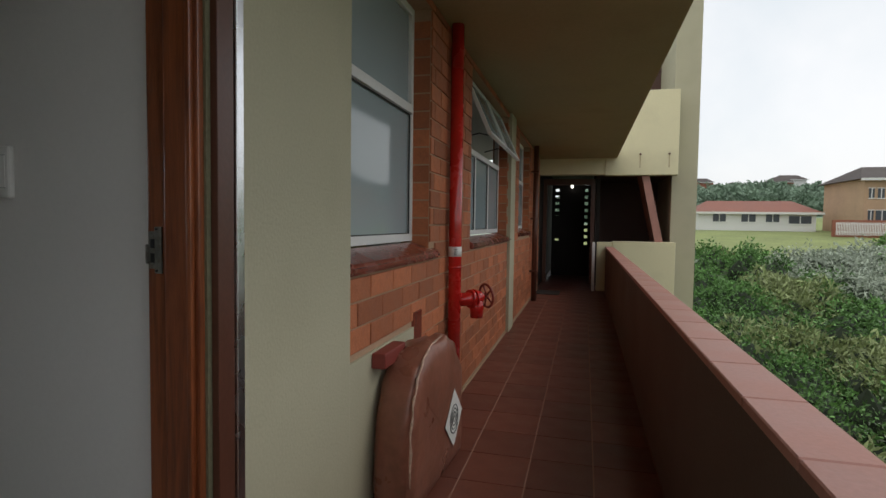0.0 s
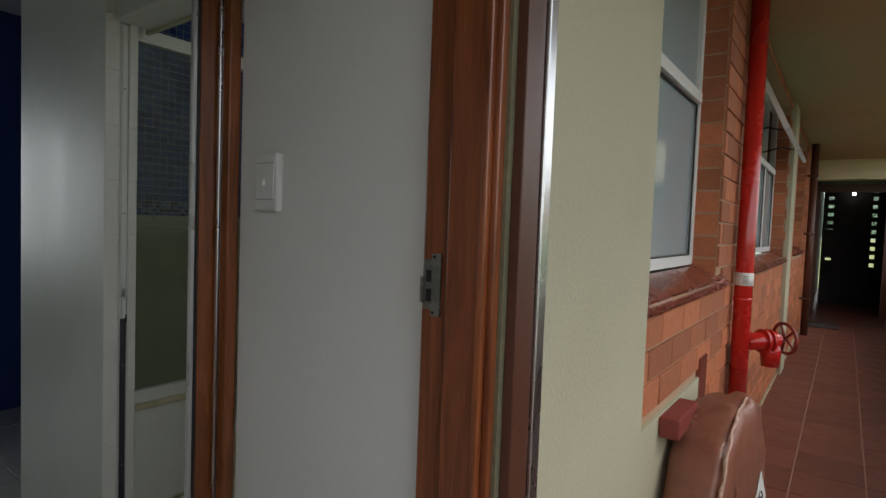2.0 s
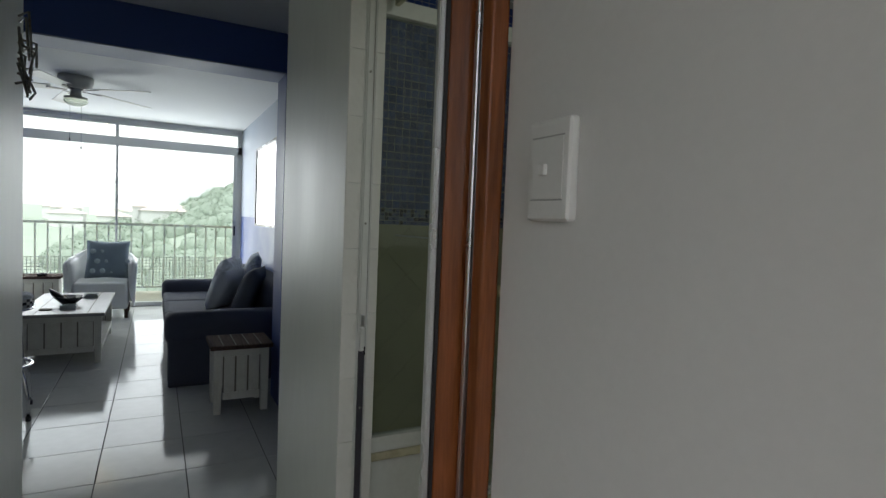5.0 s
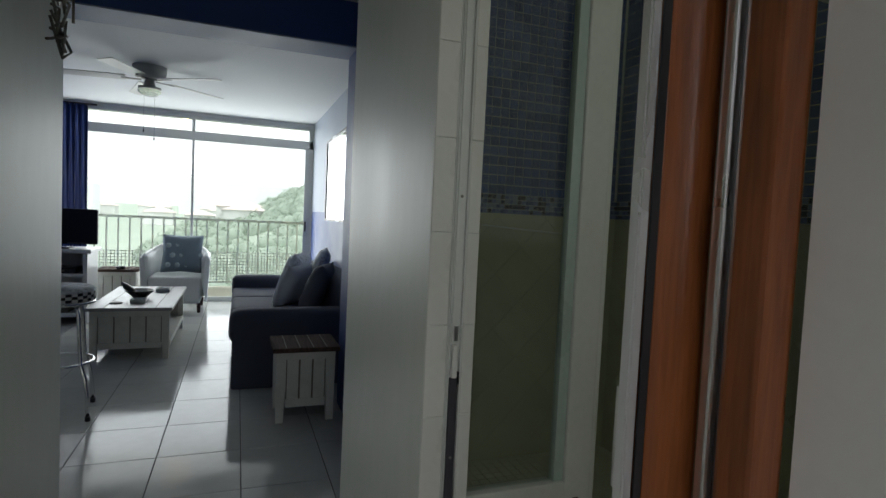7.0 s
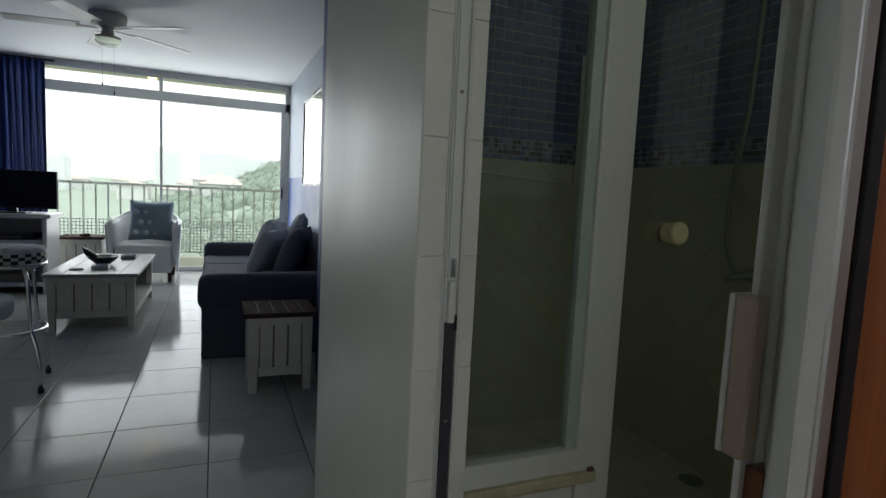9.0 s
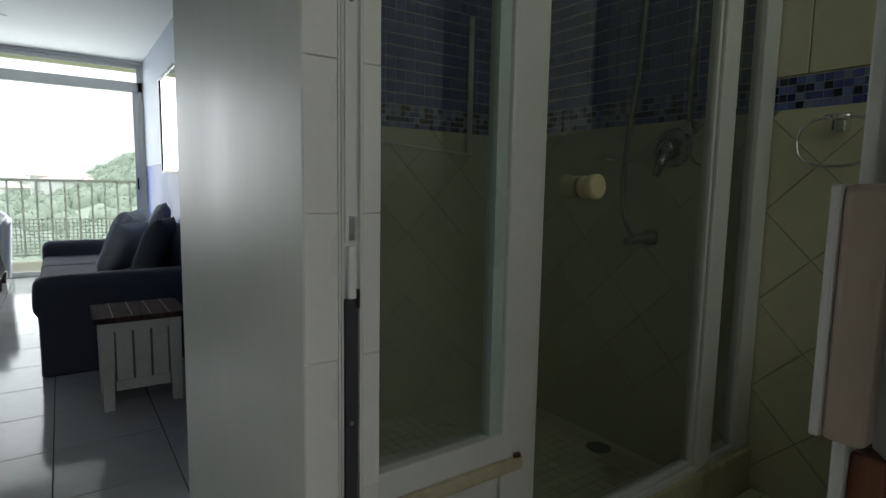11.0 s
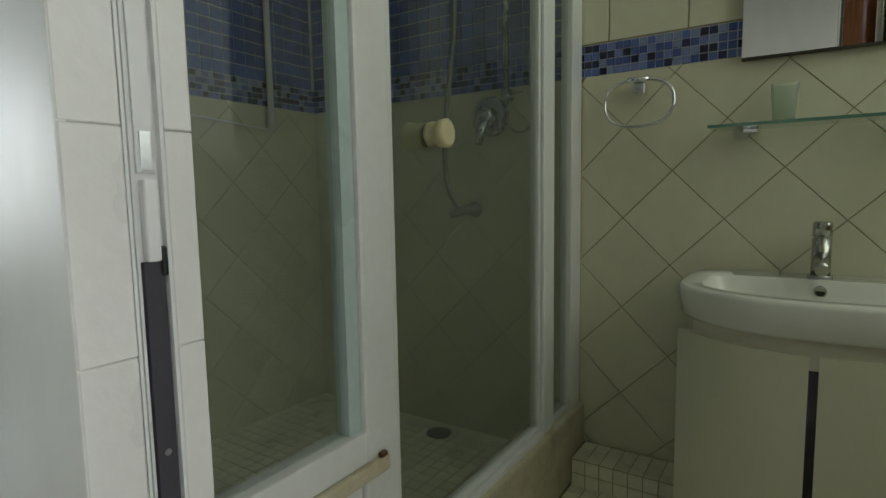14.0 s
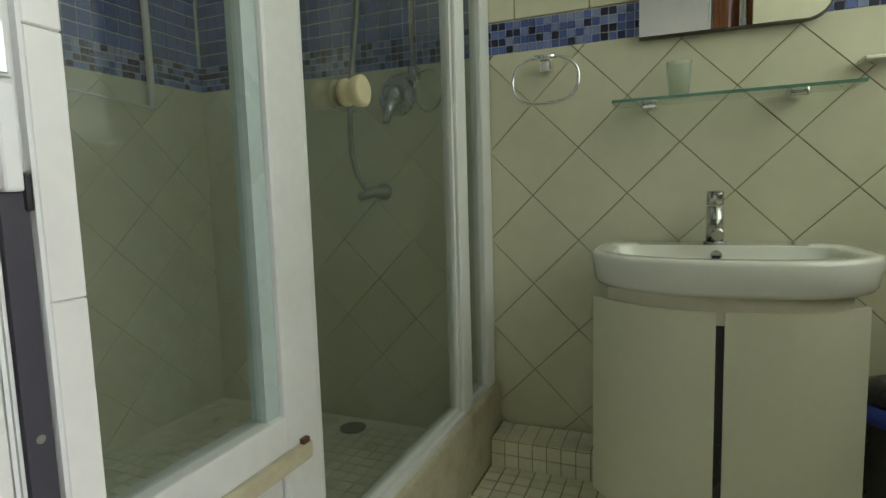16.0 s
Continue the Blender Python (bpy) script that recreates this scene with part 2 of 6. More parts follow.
def frosted(name, tint, amount=0.5):
    m = bpy.data.materials.new(name)
    m.use_nodes = True
    n, l = m.node_tree.nodes, m.node_tree.links
    n.clear()
    tr, df, g, mx, m2, o = (n.new("ShaderNodeBsdfTranslucent"), n.new("ShaderNodeBsdfDiffuse"), n.new("ShaderNodeBsdfGlossy"), n.new("ShaderNodeMixShader"),
                            n.new("ShaderNodeMixShader"), n.new("ShaderNodeOutputMaterial"))
    tr.inputs[0].default_value = df.inputs[0].default_value = (*tint, 1)
    g.inputs["Roughness"].default_value = 0.08
    mx.inputs[0].default_value = amount
    f = n.new("ShaderNodeFresnel")
    f.inputs[0].default_value = 1.6
    l.new(tr.outputs[0], mx.inputs[1])
    l.new(df.outputs[0], mx.inputs[2])
    l.new(f.outputs[0], m2.inputs[0])
    l.new(mx.outputs[0], m2.inputs[1])
    l.new(g.outputs[0], m2.inputs[2])
    l.new(m2.outputs[0], o.inputs[0])
    return m


PLASTER_BEIGE = mat("beige_plaster", (0.46, 0.43, 0.30), 0.75, vary=0.07, scale=1.5, fine=90, bump=0.35, stain=(0.34, 0.31, 0.2), stain_amount=0.25)
PLASTER_CREAM = mat("cream_plaster", (0.74, 0.68, 0.44), 0.75, vary=0.05, scale=1.0, fine=60, bump=0.25, stain=(0.5, 0.45, 0.3), stain_amount=0.3)
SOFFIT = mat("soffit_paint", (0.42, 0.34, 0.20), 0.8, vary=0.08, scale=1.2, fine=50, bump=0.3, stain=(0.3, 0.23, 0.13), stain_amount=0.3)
PARAPET = mat("brown_plaster", (0.10, 0.065, 0.05), 0.7, vary=0.12, scale=1.5, fine=60, bump=0.35)
COPE = mat("pink_cope_tile", (0.42, 0.20, 0.16), 0.5, vary=0.1, scale=4, fine=70, bump=0.2, thing_random=0.08)
QUARRY = mat("red_quarry_tile", (0.135, 0.042, 0.026), 0.45, vary=0.18, scale=5, fine=80, bump=0.2, thing_random=0.16, stain=(0.1, 0.04, 0.03), stain_amount=0.4)
GROUT_RED = mat("floor_joint", (0.30, 0.17, 0.12), 0.9, vary=0.15, bump=0.3)
BRICK = mat("clay_brick", (0.42, 0.135, 0.055), 0.75, vary=0.22, scale=9, fine=120, bump=0.7, thing_random=0.28, stain=(0.2, 0.07, 0.04), stain_amount=0.4)
BRICK_FAR = mat("clay_brick_far", (0.42, 0.135, 0.055), 0.75, vary=0.22, scale=9, fine=120, bump=0.7, island=0.28, stain=(0.2, 0.07, 0.04), stain_amount=0.4)
MORTAR = mat("mortar", (0.42, 0.27, 0.17), 0.9, vary=0.15, bump=0.6)
SILL = mat("red_sill_tile", (0.22, 0.055, 0.035), 0.25, vary=0.15, scale=6, fine=50, bump=0.15, coat=0.3)
RED_PAINT = mat("red_gloss_paint", (0.55, 0.02, 0.015), 0.25, vary=0.1, scale=5, fine=40, bump=0.12, coat=0.4, stain=(0.3, 0.02, 0.015), stain_amount=0.4)
BROWN_METAL = mat("brown_painted_metal", (0.10, 0.035, 0.02), 0.4, vary=0.15)
VINYL = mat("brown_vinyl_cover", (0.25, 0.095, 0.06), 0.34, vary=0.25, scale=4, fine=30, bump=0.5, stain=(0.15, 0.06, 0.035), stain_amount=0.7, rough_vary=0.15)
WHITE_FRAME = mat("white_aluminium", (0.78, 0.78, 0.76), 0.35, vary=0.04, bump=0.03)
WINDOW_DARK = mat("dark_gasket", (0.03, 0.03, 0.03), 0.6)
ALU = mat("bare_aluminium", (0.75, 0.76, 0.78), 0.28, metal=1.0, vary=0.06, fine=30, bump=0.05)
CHROME = mat("chrome", (0.82, 0.82, 0.82), 0.12, metal=1.0, vary=0.04, bump=0.02, rough_vary=0.05)
CHROME_TAP = mat("brushed_tap_chrome", (0.48, 0.48, 0.45), 0.22, metal=1.0, vary=0.05, bump=0.02)
STRIP_GREY = mat("dark_grey_rubber_strip", (0.045, 0.042, 0.055), 0.6, vary=0.1)
CHROME_DULL = mat("lime_spotted_chrome", (0.42, 0.44, 0.44), 0.25, metal=1.0, vary=0.15, scale=20, fine=90, bump=0.05)
HOSE_METAL = mat("ribbed_grey_hose", (0.30, 0.30, 0.27), 0.4, metal=0.6, vary=0.2, fine=200)
STEEL_WORN = mat("worn_galvanised_steel", (0.26, 0.26, 0.24), 0.5, metal=0.9, vary=0.25, scale=30, fine=120, bump=0.5, stain=(0.2, 0.12, 0.07), stain_amount=0.6)
WALL_WHITE = mat("white_wall_paint", (0.74, 0.735, 0.72), 0.6, vary=0.025, scale=1.2, fine=70, bump=0.12)
WALL_GLOSS = mat("gloss_enamel_wall", (0.80, 0.82, 0.76), 0.38, vary=0.04, scale=2.4, fine=22, bump=0.28, stretch=(1, 1, 0.3), rough_vary=0.06)
WALL_BLUE = mat("blue_wall_paint", (0.035, 0.075, 0.26), 0.45, vary=0.06, scale=1.5, fine=60, bump=0.1)
BEAM_BLUE = mat("blue_grey_beam_underside", (0.30, 0.36, 0.50), 0.55, vary=0.05)
CEIL = mat("ceiling_paint", (0.74, 0.76, 0.76), 0.7, vary=0.03, scale=0.8, fine=50, bump=0.15)
TILE_FLOOR = mat("glossy_white_floor_tile", (0.50, 0.51, 0.49), 0.10, vary=0.05, scale=3, fine=14, bump=0.03, thing_random=0.03, rough_vary=0.04, spec=0.16)
JOINT_DARK = mat("dark_floor_joint", (0.07, 0.07, 0.065), 0.9, vary=0.2)
TILE_CREAM = mat("cream_wall_tile", (0.60, 0.585, 0.43), 0.2, vary=0.05, scale=5, fine=20, bump=0.05, thing_random=0.03, rough_vary=0.05)
JOINT_BROWN = mat("brown_wall_joint", (0.34, 0.27, 0.15), 0.9, vary=0.25)
JOINT_CREAM = mat("cream_wall_joint", (0.54, 0.51, 0.37), 0.9, vary=0.15)
JOINT_PALE = mat("pale_wall_joint", (0.45, 0.47, 0.5), 0.9, vary=0.15)
MOSAIC_BAND = palette("small_blue_mosaic", [(0.10, 0.14, 0.36), (0.02, 0.025, 0.08), (0.16, 0.2, 0.42), (0.06, 0.09, 0.26), (0.2, 0.24, 0.4), (0.015, 0.015, 0.04)])
MOSAIC_BLUE = palette("blue_mosaic", [(0.05, 0.085, 0.30), (0.06, 0.105, 0.34), (0.045, 0.075, 0.26), (0.07, 0.12, 0.38)])
MOSAIC_WHITE = mat("white_floor_mosaic", (0.74, 0.72, 0.56), 0.35, vary=0.08, scale=6, fine=50, bump=0.1, island=0.07)
TILE_EDGE = mat("white_edge_tile", (0.72, 0.71, 0.68), 0.3, vary=0.04, thing_random=0.02)
SHOWER_FRAME = mat("white_powder_coat", (0.70, 0.71, 0.69), 0.35, vary=0.05, scale=4, bump=0.06, stain=(0.5, 0.46, 0.36), stain_amount=0.15)
GLASS = glass("clear_glass", (0.93, 0.96, 0.95))
GLASS_SHOWER = glass("smoked_shower_glass", (0.87, 0.89, 0.87), 0.012, 0.032)
GLASS_EDGE = mat("green_glass_edge", (0.10, 0.22, 0.17), 0.1, vary=0.05, bump=0)
FROST = frosted("obscured_glass", (0.42, 0.50, 0.52), 0.85)
TUMBLER = glass("frosted_tumbler_glass", (0.92, 0.95, 0.88), 0.3, 0.22)
MIRROR = mat("mirror_silver", (0.9, 0.9, 0.9), 0.0, metal=1.0, vary=0.0, bump=0, rough_vary=0.0)
CERAMIC = mat("white_ceramic", (0.76, 0.76, 0.70), 0.12, vary=0.02, bump=0.0, rough_vary=0.04, coat=0.4)
VANITY = mat("cream_vanity_laminate", (0.66, 0.65, 0.50), 0.35, vary=0.03, scale=2, bump=0.04)
WOOD_ORANGE = wood("varnished_meranti", (0.12, 0.03, 0.011), (0.31, 0.09, 0.03), 0.3)
WOOD_DARK = wood("dark_stained_top", (0.03, 0.02, 0.018), (0.09, 0.06, 0.05), 0.8, stretch=(1.5, 14, 14), coat=0.0, spec=0.04)
WOOD_FOLD = wood("folding_door_veneer", (0.11, 0.032, 0.010), (0.28, 0.088, 0.028), 0.26)
PAINT_PALE = mat("distressed_white_paint", (0.62, 0.62, 0.56), 0.5, vary=0.08, scale=6, fine=60, bump=0.2, stain=(0.36, 0.34, 0.28), stain_amount=0.35)
GROOVE = mat("dark_groove", (0.16, 0.15, 0.12), 0.8)
SOFA_CLOTH = mat("dark_navy_upholstery", (0.055, 0.064, 0.095), 0.85, vary=0.18, scale=6, fine=200, bump=0.5)
CUSHION_GREY = mat("grey_cushion_cloth", (0.66, 0.70, 0.75), 0.85, vary=0.45, scale=22, fine=200, bump=0.5, stain=(0.05, 0.07, 0.1), stain_amount=0.7)
CUSHION_PLAIN = mat("plain_grey_cushion_cloth", (0.62, 0.66, 0.70), 0.85, vary=0.1, scale=6, fine=200, bump=0.4)
CUSHION_DARK = mat("dark_grey_cushion_cloth", (0.12, 0.135, 0.16), 0.85, vary=0.2, scale=8, fine=200, bump=0.5)
CUSHION_BLUE = mat("blue_grey_cushion_cloth", (0.17, 0.22, 0.26), 0.85, vary=0.15, scale=9, fine=150, bump=0.4)
SHELL_MOTIF = mat("pale_shell_motif", (0.35, 0.42, 0.45), 0.9, vary=0.3, scale=30)
TUB_CHAIR = mat("pale_leatherette", (0.60, 0.62, 0.62), 0.45, vary=0.06, bump=0.1)
CURTAIN = mat("dark_blue_curtain", (0.012, 0.035, 0.16), 0.8, vary=0.15, scale=4, fine=150, bump=0.3)
BLACK_PLASTIC = mat("black_plastic", (0.015, 0.015, 0.018), 0.3, vary=0.1)
SCREEN_BLACK = mat("dark_screen", (0.01, 0.012, 0.02), 0.6, vary=0.05, bump=0, spec=0.15)
WHITE_PLASTIC = mat("white_plastic", (0.74, 0.74, 0.72), 0.35, vary=0.03, bump=0.02)
FAN_WHITE = mat("white_fan_enamel", (0.55, 0.55, 0.5), 0.4, vary=0.05)
RAIL_WHITE = mat("white_balcony_rail", (0.75, 0.77, 0.74), 0.4, vary=0.05)
CONCRETE = mat("painted_balcony_slab", (0.55, 0.52, 0.42), 0.7, vary=0.08)
BIN_BLUE = mat("blue_bin_liner", (0.02, 0.05, 0.35), 0.4, vary=0.15)
# The lobby's dimness is put into this near-black; the door mat shares it.
DARK_ROOM = mat("near_black_lobby", (0.035, 0.03, 0.028), 0.8, vary=0.2)
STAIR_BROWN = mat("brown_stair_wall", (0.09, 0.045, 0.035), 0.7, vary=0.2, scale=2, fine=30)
PAPER = mat("printed_paper", (0.75, 0.74, 0.7), 0.6, vary=0.04)
INK = mat("black_ink", (0.02, 0.02, 0.02), 0.6)
GRASS = mat("mown_grass", (0.22, 0.26, 0.09), 0.95, vary=0.3, scale=0.3, fine=4, bump=0.4)
SOIL = mat("bush_ground", (0.05, 0.07, 0.03), 0.95, vary=0.3, scale=0.5, fine=5, bump=0.4)
LEAF = mat("green_leaves", (0.09, 0.20, 0.045), 0.7, vary=0.45, scale=0.5, fine=3, bump=0, island=0.45)
LEAF_SILVER = mat("silver_leaves", (0.36, 0.41, 0.32), 0.7, vary=0.3, scale=0.8, fine=6, bump=0, island=0.35)
LEAF_OLIVE = mat("olive_leaves", (0.24, 0.29, 0.12), 0.7, vary=0.3, scale=0.7, fine=6, bump=0, island=0.35)
# Woods green lightened towards grey, with the distance haze put into the colour.
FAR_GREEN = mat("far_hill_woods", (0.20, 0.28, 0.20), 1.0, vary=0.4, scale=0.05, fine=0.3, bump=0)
# Red roof tiles with haze put into the colour, hence nearly white.
ROOF_HAZY = mat("haze_paled_roof_tiles", (0.70, 0.60, 0.56), 0.9, vary=0.1, scale=0.5, fine=5)
ROOF_RED = mat("red_roof_tiles", (0.26, 0.11, 0.08), 0.8, vary=0.15, scale=0.5, fine=5)
ROOF_DARK = mat("dark_roof_tiles", (0.07, 0.055, 0.05), 0.8, vary=0.15, scale=0.5, fine=5)
WALL_FAR_WHITE = mat("far_white_wall", (0.72, 0.72, 0.70), 0.8, vary=0.05, scale=0.5)
WALL_FAR_BRICK = mat("far_face_brick", (0.46, 0.31, 0.20), 0.85, vary=0.15, scale=0.5, fine=6)
WALL_FAR_RED = mat("far_red_brick", (0.30, 0.11, 0.07), 0.85, vary=0.15, scale=0.5, fine=6)
GLASS_FAR = mat("far_window_glass", (0.05, 0.06, 0.07), 0.15, vary=0.3, scale=0.6, bump=0)
# Haze over the far blocks is mixed into this pale concrete colour.
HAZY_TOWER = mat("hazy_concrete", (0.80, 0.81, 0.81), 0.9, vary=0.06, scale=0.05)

# ---- the place ----
BX, GX = -3.87, -2.55            # brick face and parapet face of the gallery
CZ = 2.65                        # ceilings
HALL_Y, BACK_Y = 4.766, 6.066    # switch wall, back wall of the bathroom
BATH_Z = 0.215


def setting(name, bm, material, label=""):
    return part(name, bm, material, None, label, "structure")


# floors and slabs
setting("floor_gallery", boxes((-3.87, -2.42, 0.6, 14.9, -0.25, -0.004)), GROUT_RED, "red-brown quarry tiled gallery floor with pale joints")
setting("floor_lobby", boxes((-4.1, -1.3, 14.9, 21.0, -0.25, -0.001)), QUARRY, "dark red floor of the stair lobby")
setting("floor_flat", boxes((-13.0, -3.87, 0.6, 4.75, -0.25, -0.004), (-13.0, -6.75, 4.75, 5.4, -0.25, -0.004), (-6.75, -6.40, 4.75, 4.87, -0.25, -0.004)), JOINT_DARK, "glossy white tiled living room floor with dark joints")
setting("floor_bathroom", boxes((-5.50, -3.99, 4.75, BACK_Y, -0.25, BATH_Z - 0.003)), JOINT_BROWN, "small white mosaic bathroom floor")
setting("floor_shower", boxes((-6.6, -5.62, 4.87, BACK_Y, -0.25, BATH_Z + 0.02)), MOSAIC_WHITE, "white shower floor")

# parapet with cope tiles
setting("wall_parapet", boxes((GX, -2.44, 0.6, 14.9, -0.4, 0.885)), PARAPET, "dark brown plastered gallery parapet")

# brick front wall of the flats: openings (y0, y1, z0, z1)
WINS = [(5.55, 6.745, 1.215, 2.60), (7.95, 10.12, 1.22, 2.60), (11.25, 12.75, 1.25, 2.60)]
DOOR0 = (3.80, 4.83)
rows = [(-4.06, -3.88, 0.6, DOOR0[0], 0, CZ), (-4.06, -3.88, DOOR0[0], DOOR0[1], 2.12, CZ), (-4.06, -3.88, DOOR0[1], WINS[0][0], 0, CZ)]
last = WINS[0][0]
for y0, y1, z0, z1 in WINS:
    rows += [(-4.06, -3.88, last, y0, 0, CZ)] if y0 > last else []
    rows += [(-4.06, -3.88, y0, y1, 0, z0 - 0.10), (-4.06, -3.88, y0, y1, z1, CZ)]
    last = y1
rows += [(-4.06, -3.88, last, 14.9, 0, CZ)]
wall_front = setting("wall_front", boxes(*rows), MORTAR, "orange face brick wall with pale mortar")
setting("wall_pilaster", boxes((-3.879, -3.845, 4.835, 5.53, 0, CZ), (-3.879, -3.835, 10.15, 10.55, 0, CZ), bevel=0.006), PLASTER_BEIGE, "beige painted plaster pilaster")
setting("wall_entry_front", boxes((-3.879, -3.845, 0.6, 3.79, 0, CZ)), PLASTER_BEIGE, "beige painted plaster wall")
setting("wall_plaster_panel", boxes((-3.879, -3.866, 5.53, 6.42, 0, 0.75)), PLASTER_BEIGE, "beige plaster recess below the bricks")
setting("wall_skirting", boxes((-3.869, -3.858, 6.6, 10.15, 0, 0.014), (-3.869, -3.858, 10.55, 14.9, 0, 0.014), bevel=0.003), MORTAR, "pale mortar fillet at the foot of the wall")
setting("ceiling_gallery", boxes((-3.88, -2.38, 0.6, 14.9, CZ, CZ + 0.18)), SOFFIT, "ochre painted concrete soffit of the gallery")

# flat: walls
setting("wall_switch", boxes((-4.72, -4.05, HALL_Y, 4.87, 0, CZ), (-3.99, -3.9, 4.84, 4.87, 0, 2.12)), WALL_WHITE, "smooth white painted wall")
setting("wall_bath_lintel", boxes((-5.47, -4.72, 4.752, 4.87, 2.03, CZ)), WALL_GLOSS, "white wall over the bathroom opening")
setting("wall_shower_side", boxes((-6.30, -5.4595, 4.7195, 4.7275, 0, CZ), bevel=0.002), WALL_GLOSS, "glossy off-white enamel painted wall")
setting("wall_shower_core", boxes((-6.30, -5.506, 4.728, 4.83, 0, CZ)), WALL_GLOSS, "off-white painted wall beside the shower")
setting("wall_shower_head", boxes((-5.506, -5.47, 4.728, 4.87, 2.05, CZ)), WALL_GLOSS, "off-white painted wall over the door track")
setting("wall_shower_corner", boxes((-6.40, -6.301, 4.75, 4.87, 0, CZ)), WALL_GLOSS, "off-white painted wall end")
setting("wall_shower_end", boxes((-6.75, -6.612, 4.87, 6.2, 0, CZ)), WALL_BLUE, "blue wall beside the living room")
setting("wall_bath_back", boxes((-6.612, -4.06, BACK_Y + 0.012, 6.2, 0, CZ)), JOINT_BROWN, "tiled bathroom back wall")
setting("wall_hall_left", boxes((-6.85, -4.06, 3.60, 3.74, 0, CZ), bevel=0.004), WALL_GLOSS, "white hall wall")
setting("wall_kitchen_end", boxes((-4.2, -4.06, 0.6, 3.6, 0, CZ)), WALL_WHITE, "white wall")
setting("wall_south", boxes((-13.0, -4.06, 0.5, 0.6, 0, CZ), (-8.2, -7.6, 0.6, 0.9, 0, CZ)), WALL_WHITE, "white living room wall")
setting("wall_tv", boxes((-12.82, -9.6, 1.9, 2.02, 0, CZ)), WALL_BLUE, "dark blue living room wall")
setting("wall_living", boxes((-12.82, -6.75, 5.4, 5.55, 0, 1.35)), WALL_BLUE, "blue lower wall behind the sofa")
setting("wall_living_upper", boxes((-12.82, -6.75, 5.4, 5.55, 1.35, CZ)), mat("pale_blue_wall_paint", (0.42, 0.47, 0.55), 0.5, vary=0.04), "pale blue-grey upper wall")
setting("wall_pier", boxes((-8.2, -7.9, 5.04, 5.4, 0, CZ), bevel=0.004), WALL_BLUE, "blue painted pier")
setting("ceiling_beam", boxes((-8.2, -7.9, 0.6, 5.04, 2.38, CZ)), WALL_BLUE, "blue painted ceiling beam")
# Thin sheet under the beam, paler than the beam's faces.
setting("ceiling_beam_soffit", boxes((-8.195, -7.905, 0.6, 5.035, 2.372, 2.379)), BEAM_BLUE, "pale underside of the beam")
setting("ceiling_flat", boxes((-13.0, -4.06, 0.5, 6.2, CZ, CZ + 0.15)), CEIL, "white painted ceiling")
setting("wall_window_side", boxes((-13.0, -12.82, 5.40, 5.55, 0, CZ), (-13.0, -12.82, 0.6, 2.0, 0, CZ), (-13.0, -12.82, 2.0, 5.40, 2.62, CZ)), WALL_WHITE, "white wall round the balcony window")

# balcony
setting("floor_balcony", boxes((-14.4, -13.0, 0.6, 6.5, -0.2, 0.02)), CONCRETE, "pale balcony floor")
setting("ceiling_balcony", boxes((-14.4, -13.0, 0.6, 6.5, 2.78, 2.95)), mat("balcony_soffit_paint", (0.62, 0.58, 0.42), 0.8), "cream balcony soffit")
setting("wall_balcony_end", boxes((-14.4, -13.0, 5.9, 6.0, 0.02, 2.78)), PLASTER_CREAM, "cream balcony side wall")


# ---- windows and doors ----
def window(name, y0, y1, z0, z1, mull, transom, label):
    w = thing(name, (-4.0, (y0 + y1) / 2, z0), label, "window")
    w["kind"] = "structure"
    t, xf, xb = 0.045, -3.985, -4.035
    part("window_frame", boxes((xb, xf, y0, y0 + t, z0, z1), (xb, xf, y1 - t, y1, z0, z1), (xb, xf, y0 + t, y1 - t, z0, z0 + t), (xb, xf, y0 + t, y1 - t, z1 - t, z1),
                               (xb, xf + 0.012, y0 + t, y1 - t, transom - 0.025, transom + 0.025),
                               *[(xb, xf, m - 0.02, m + 0.02, z0 + t, transom - 0.025) for m in mull], bevel=0.004), WHITE_FRAME, w)
    cells = []
    edges = [y0 + t] + [v for m in mull for v in (m - 0.02, m + 0.02)] + [y1 - t]
    for a, b in zip(edges[::2], edges[1::2]):
        cells.append((a, b, z0 + t, transom - 0.025))
    for a, b, c, d in cells:
        part("pane", boxes((-4.012, -4.006, a + 0.006, b - 0.006, c + 0.006, d - 0.006)), FROST, w)
        part("gasket", boxes((-4.0, -3.992, a, a + 0.006, c, d), (-4.0, -3.992, b - 0.006, b, c, d), (-4.0, -3.992, a, b, c, c + 0.006), (-4.0, -3.992, a, b, d - 0.006, d)), WINDOW_DARK, w)
    return w


w1 = window("window_1", *WINS[0], [], 2.0, "white aluminium window with obscured glass above a red tiled sill")
part("pane", boxes((-4.012, -4.006, 5.60, 6.695, 2.03, 2.55)), FROST, w1)
w2 = window("window_2", *WINS[1], [8.7, 9.4], 1.98, "white aluminium window with its top vent open")
w3 = window("window_3", *WINS[2], [12.0], 1.98, "white aluminium window with obscured glass")
part("pane", boxes((-4.012, -4.006, 11.3, 12.7, 2.03, 2.55)), FROST, w3)


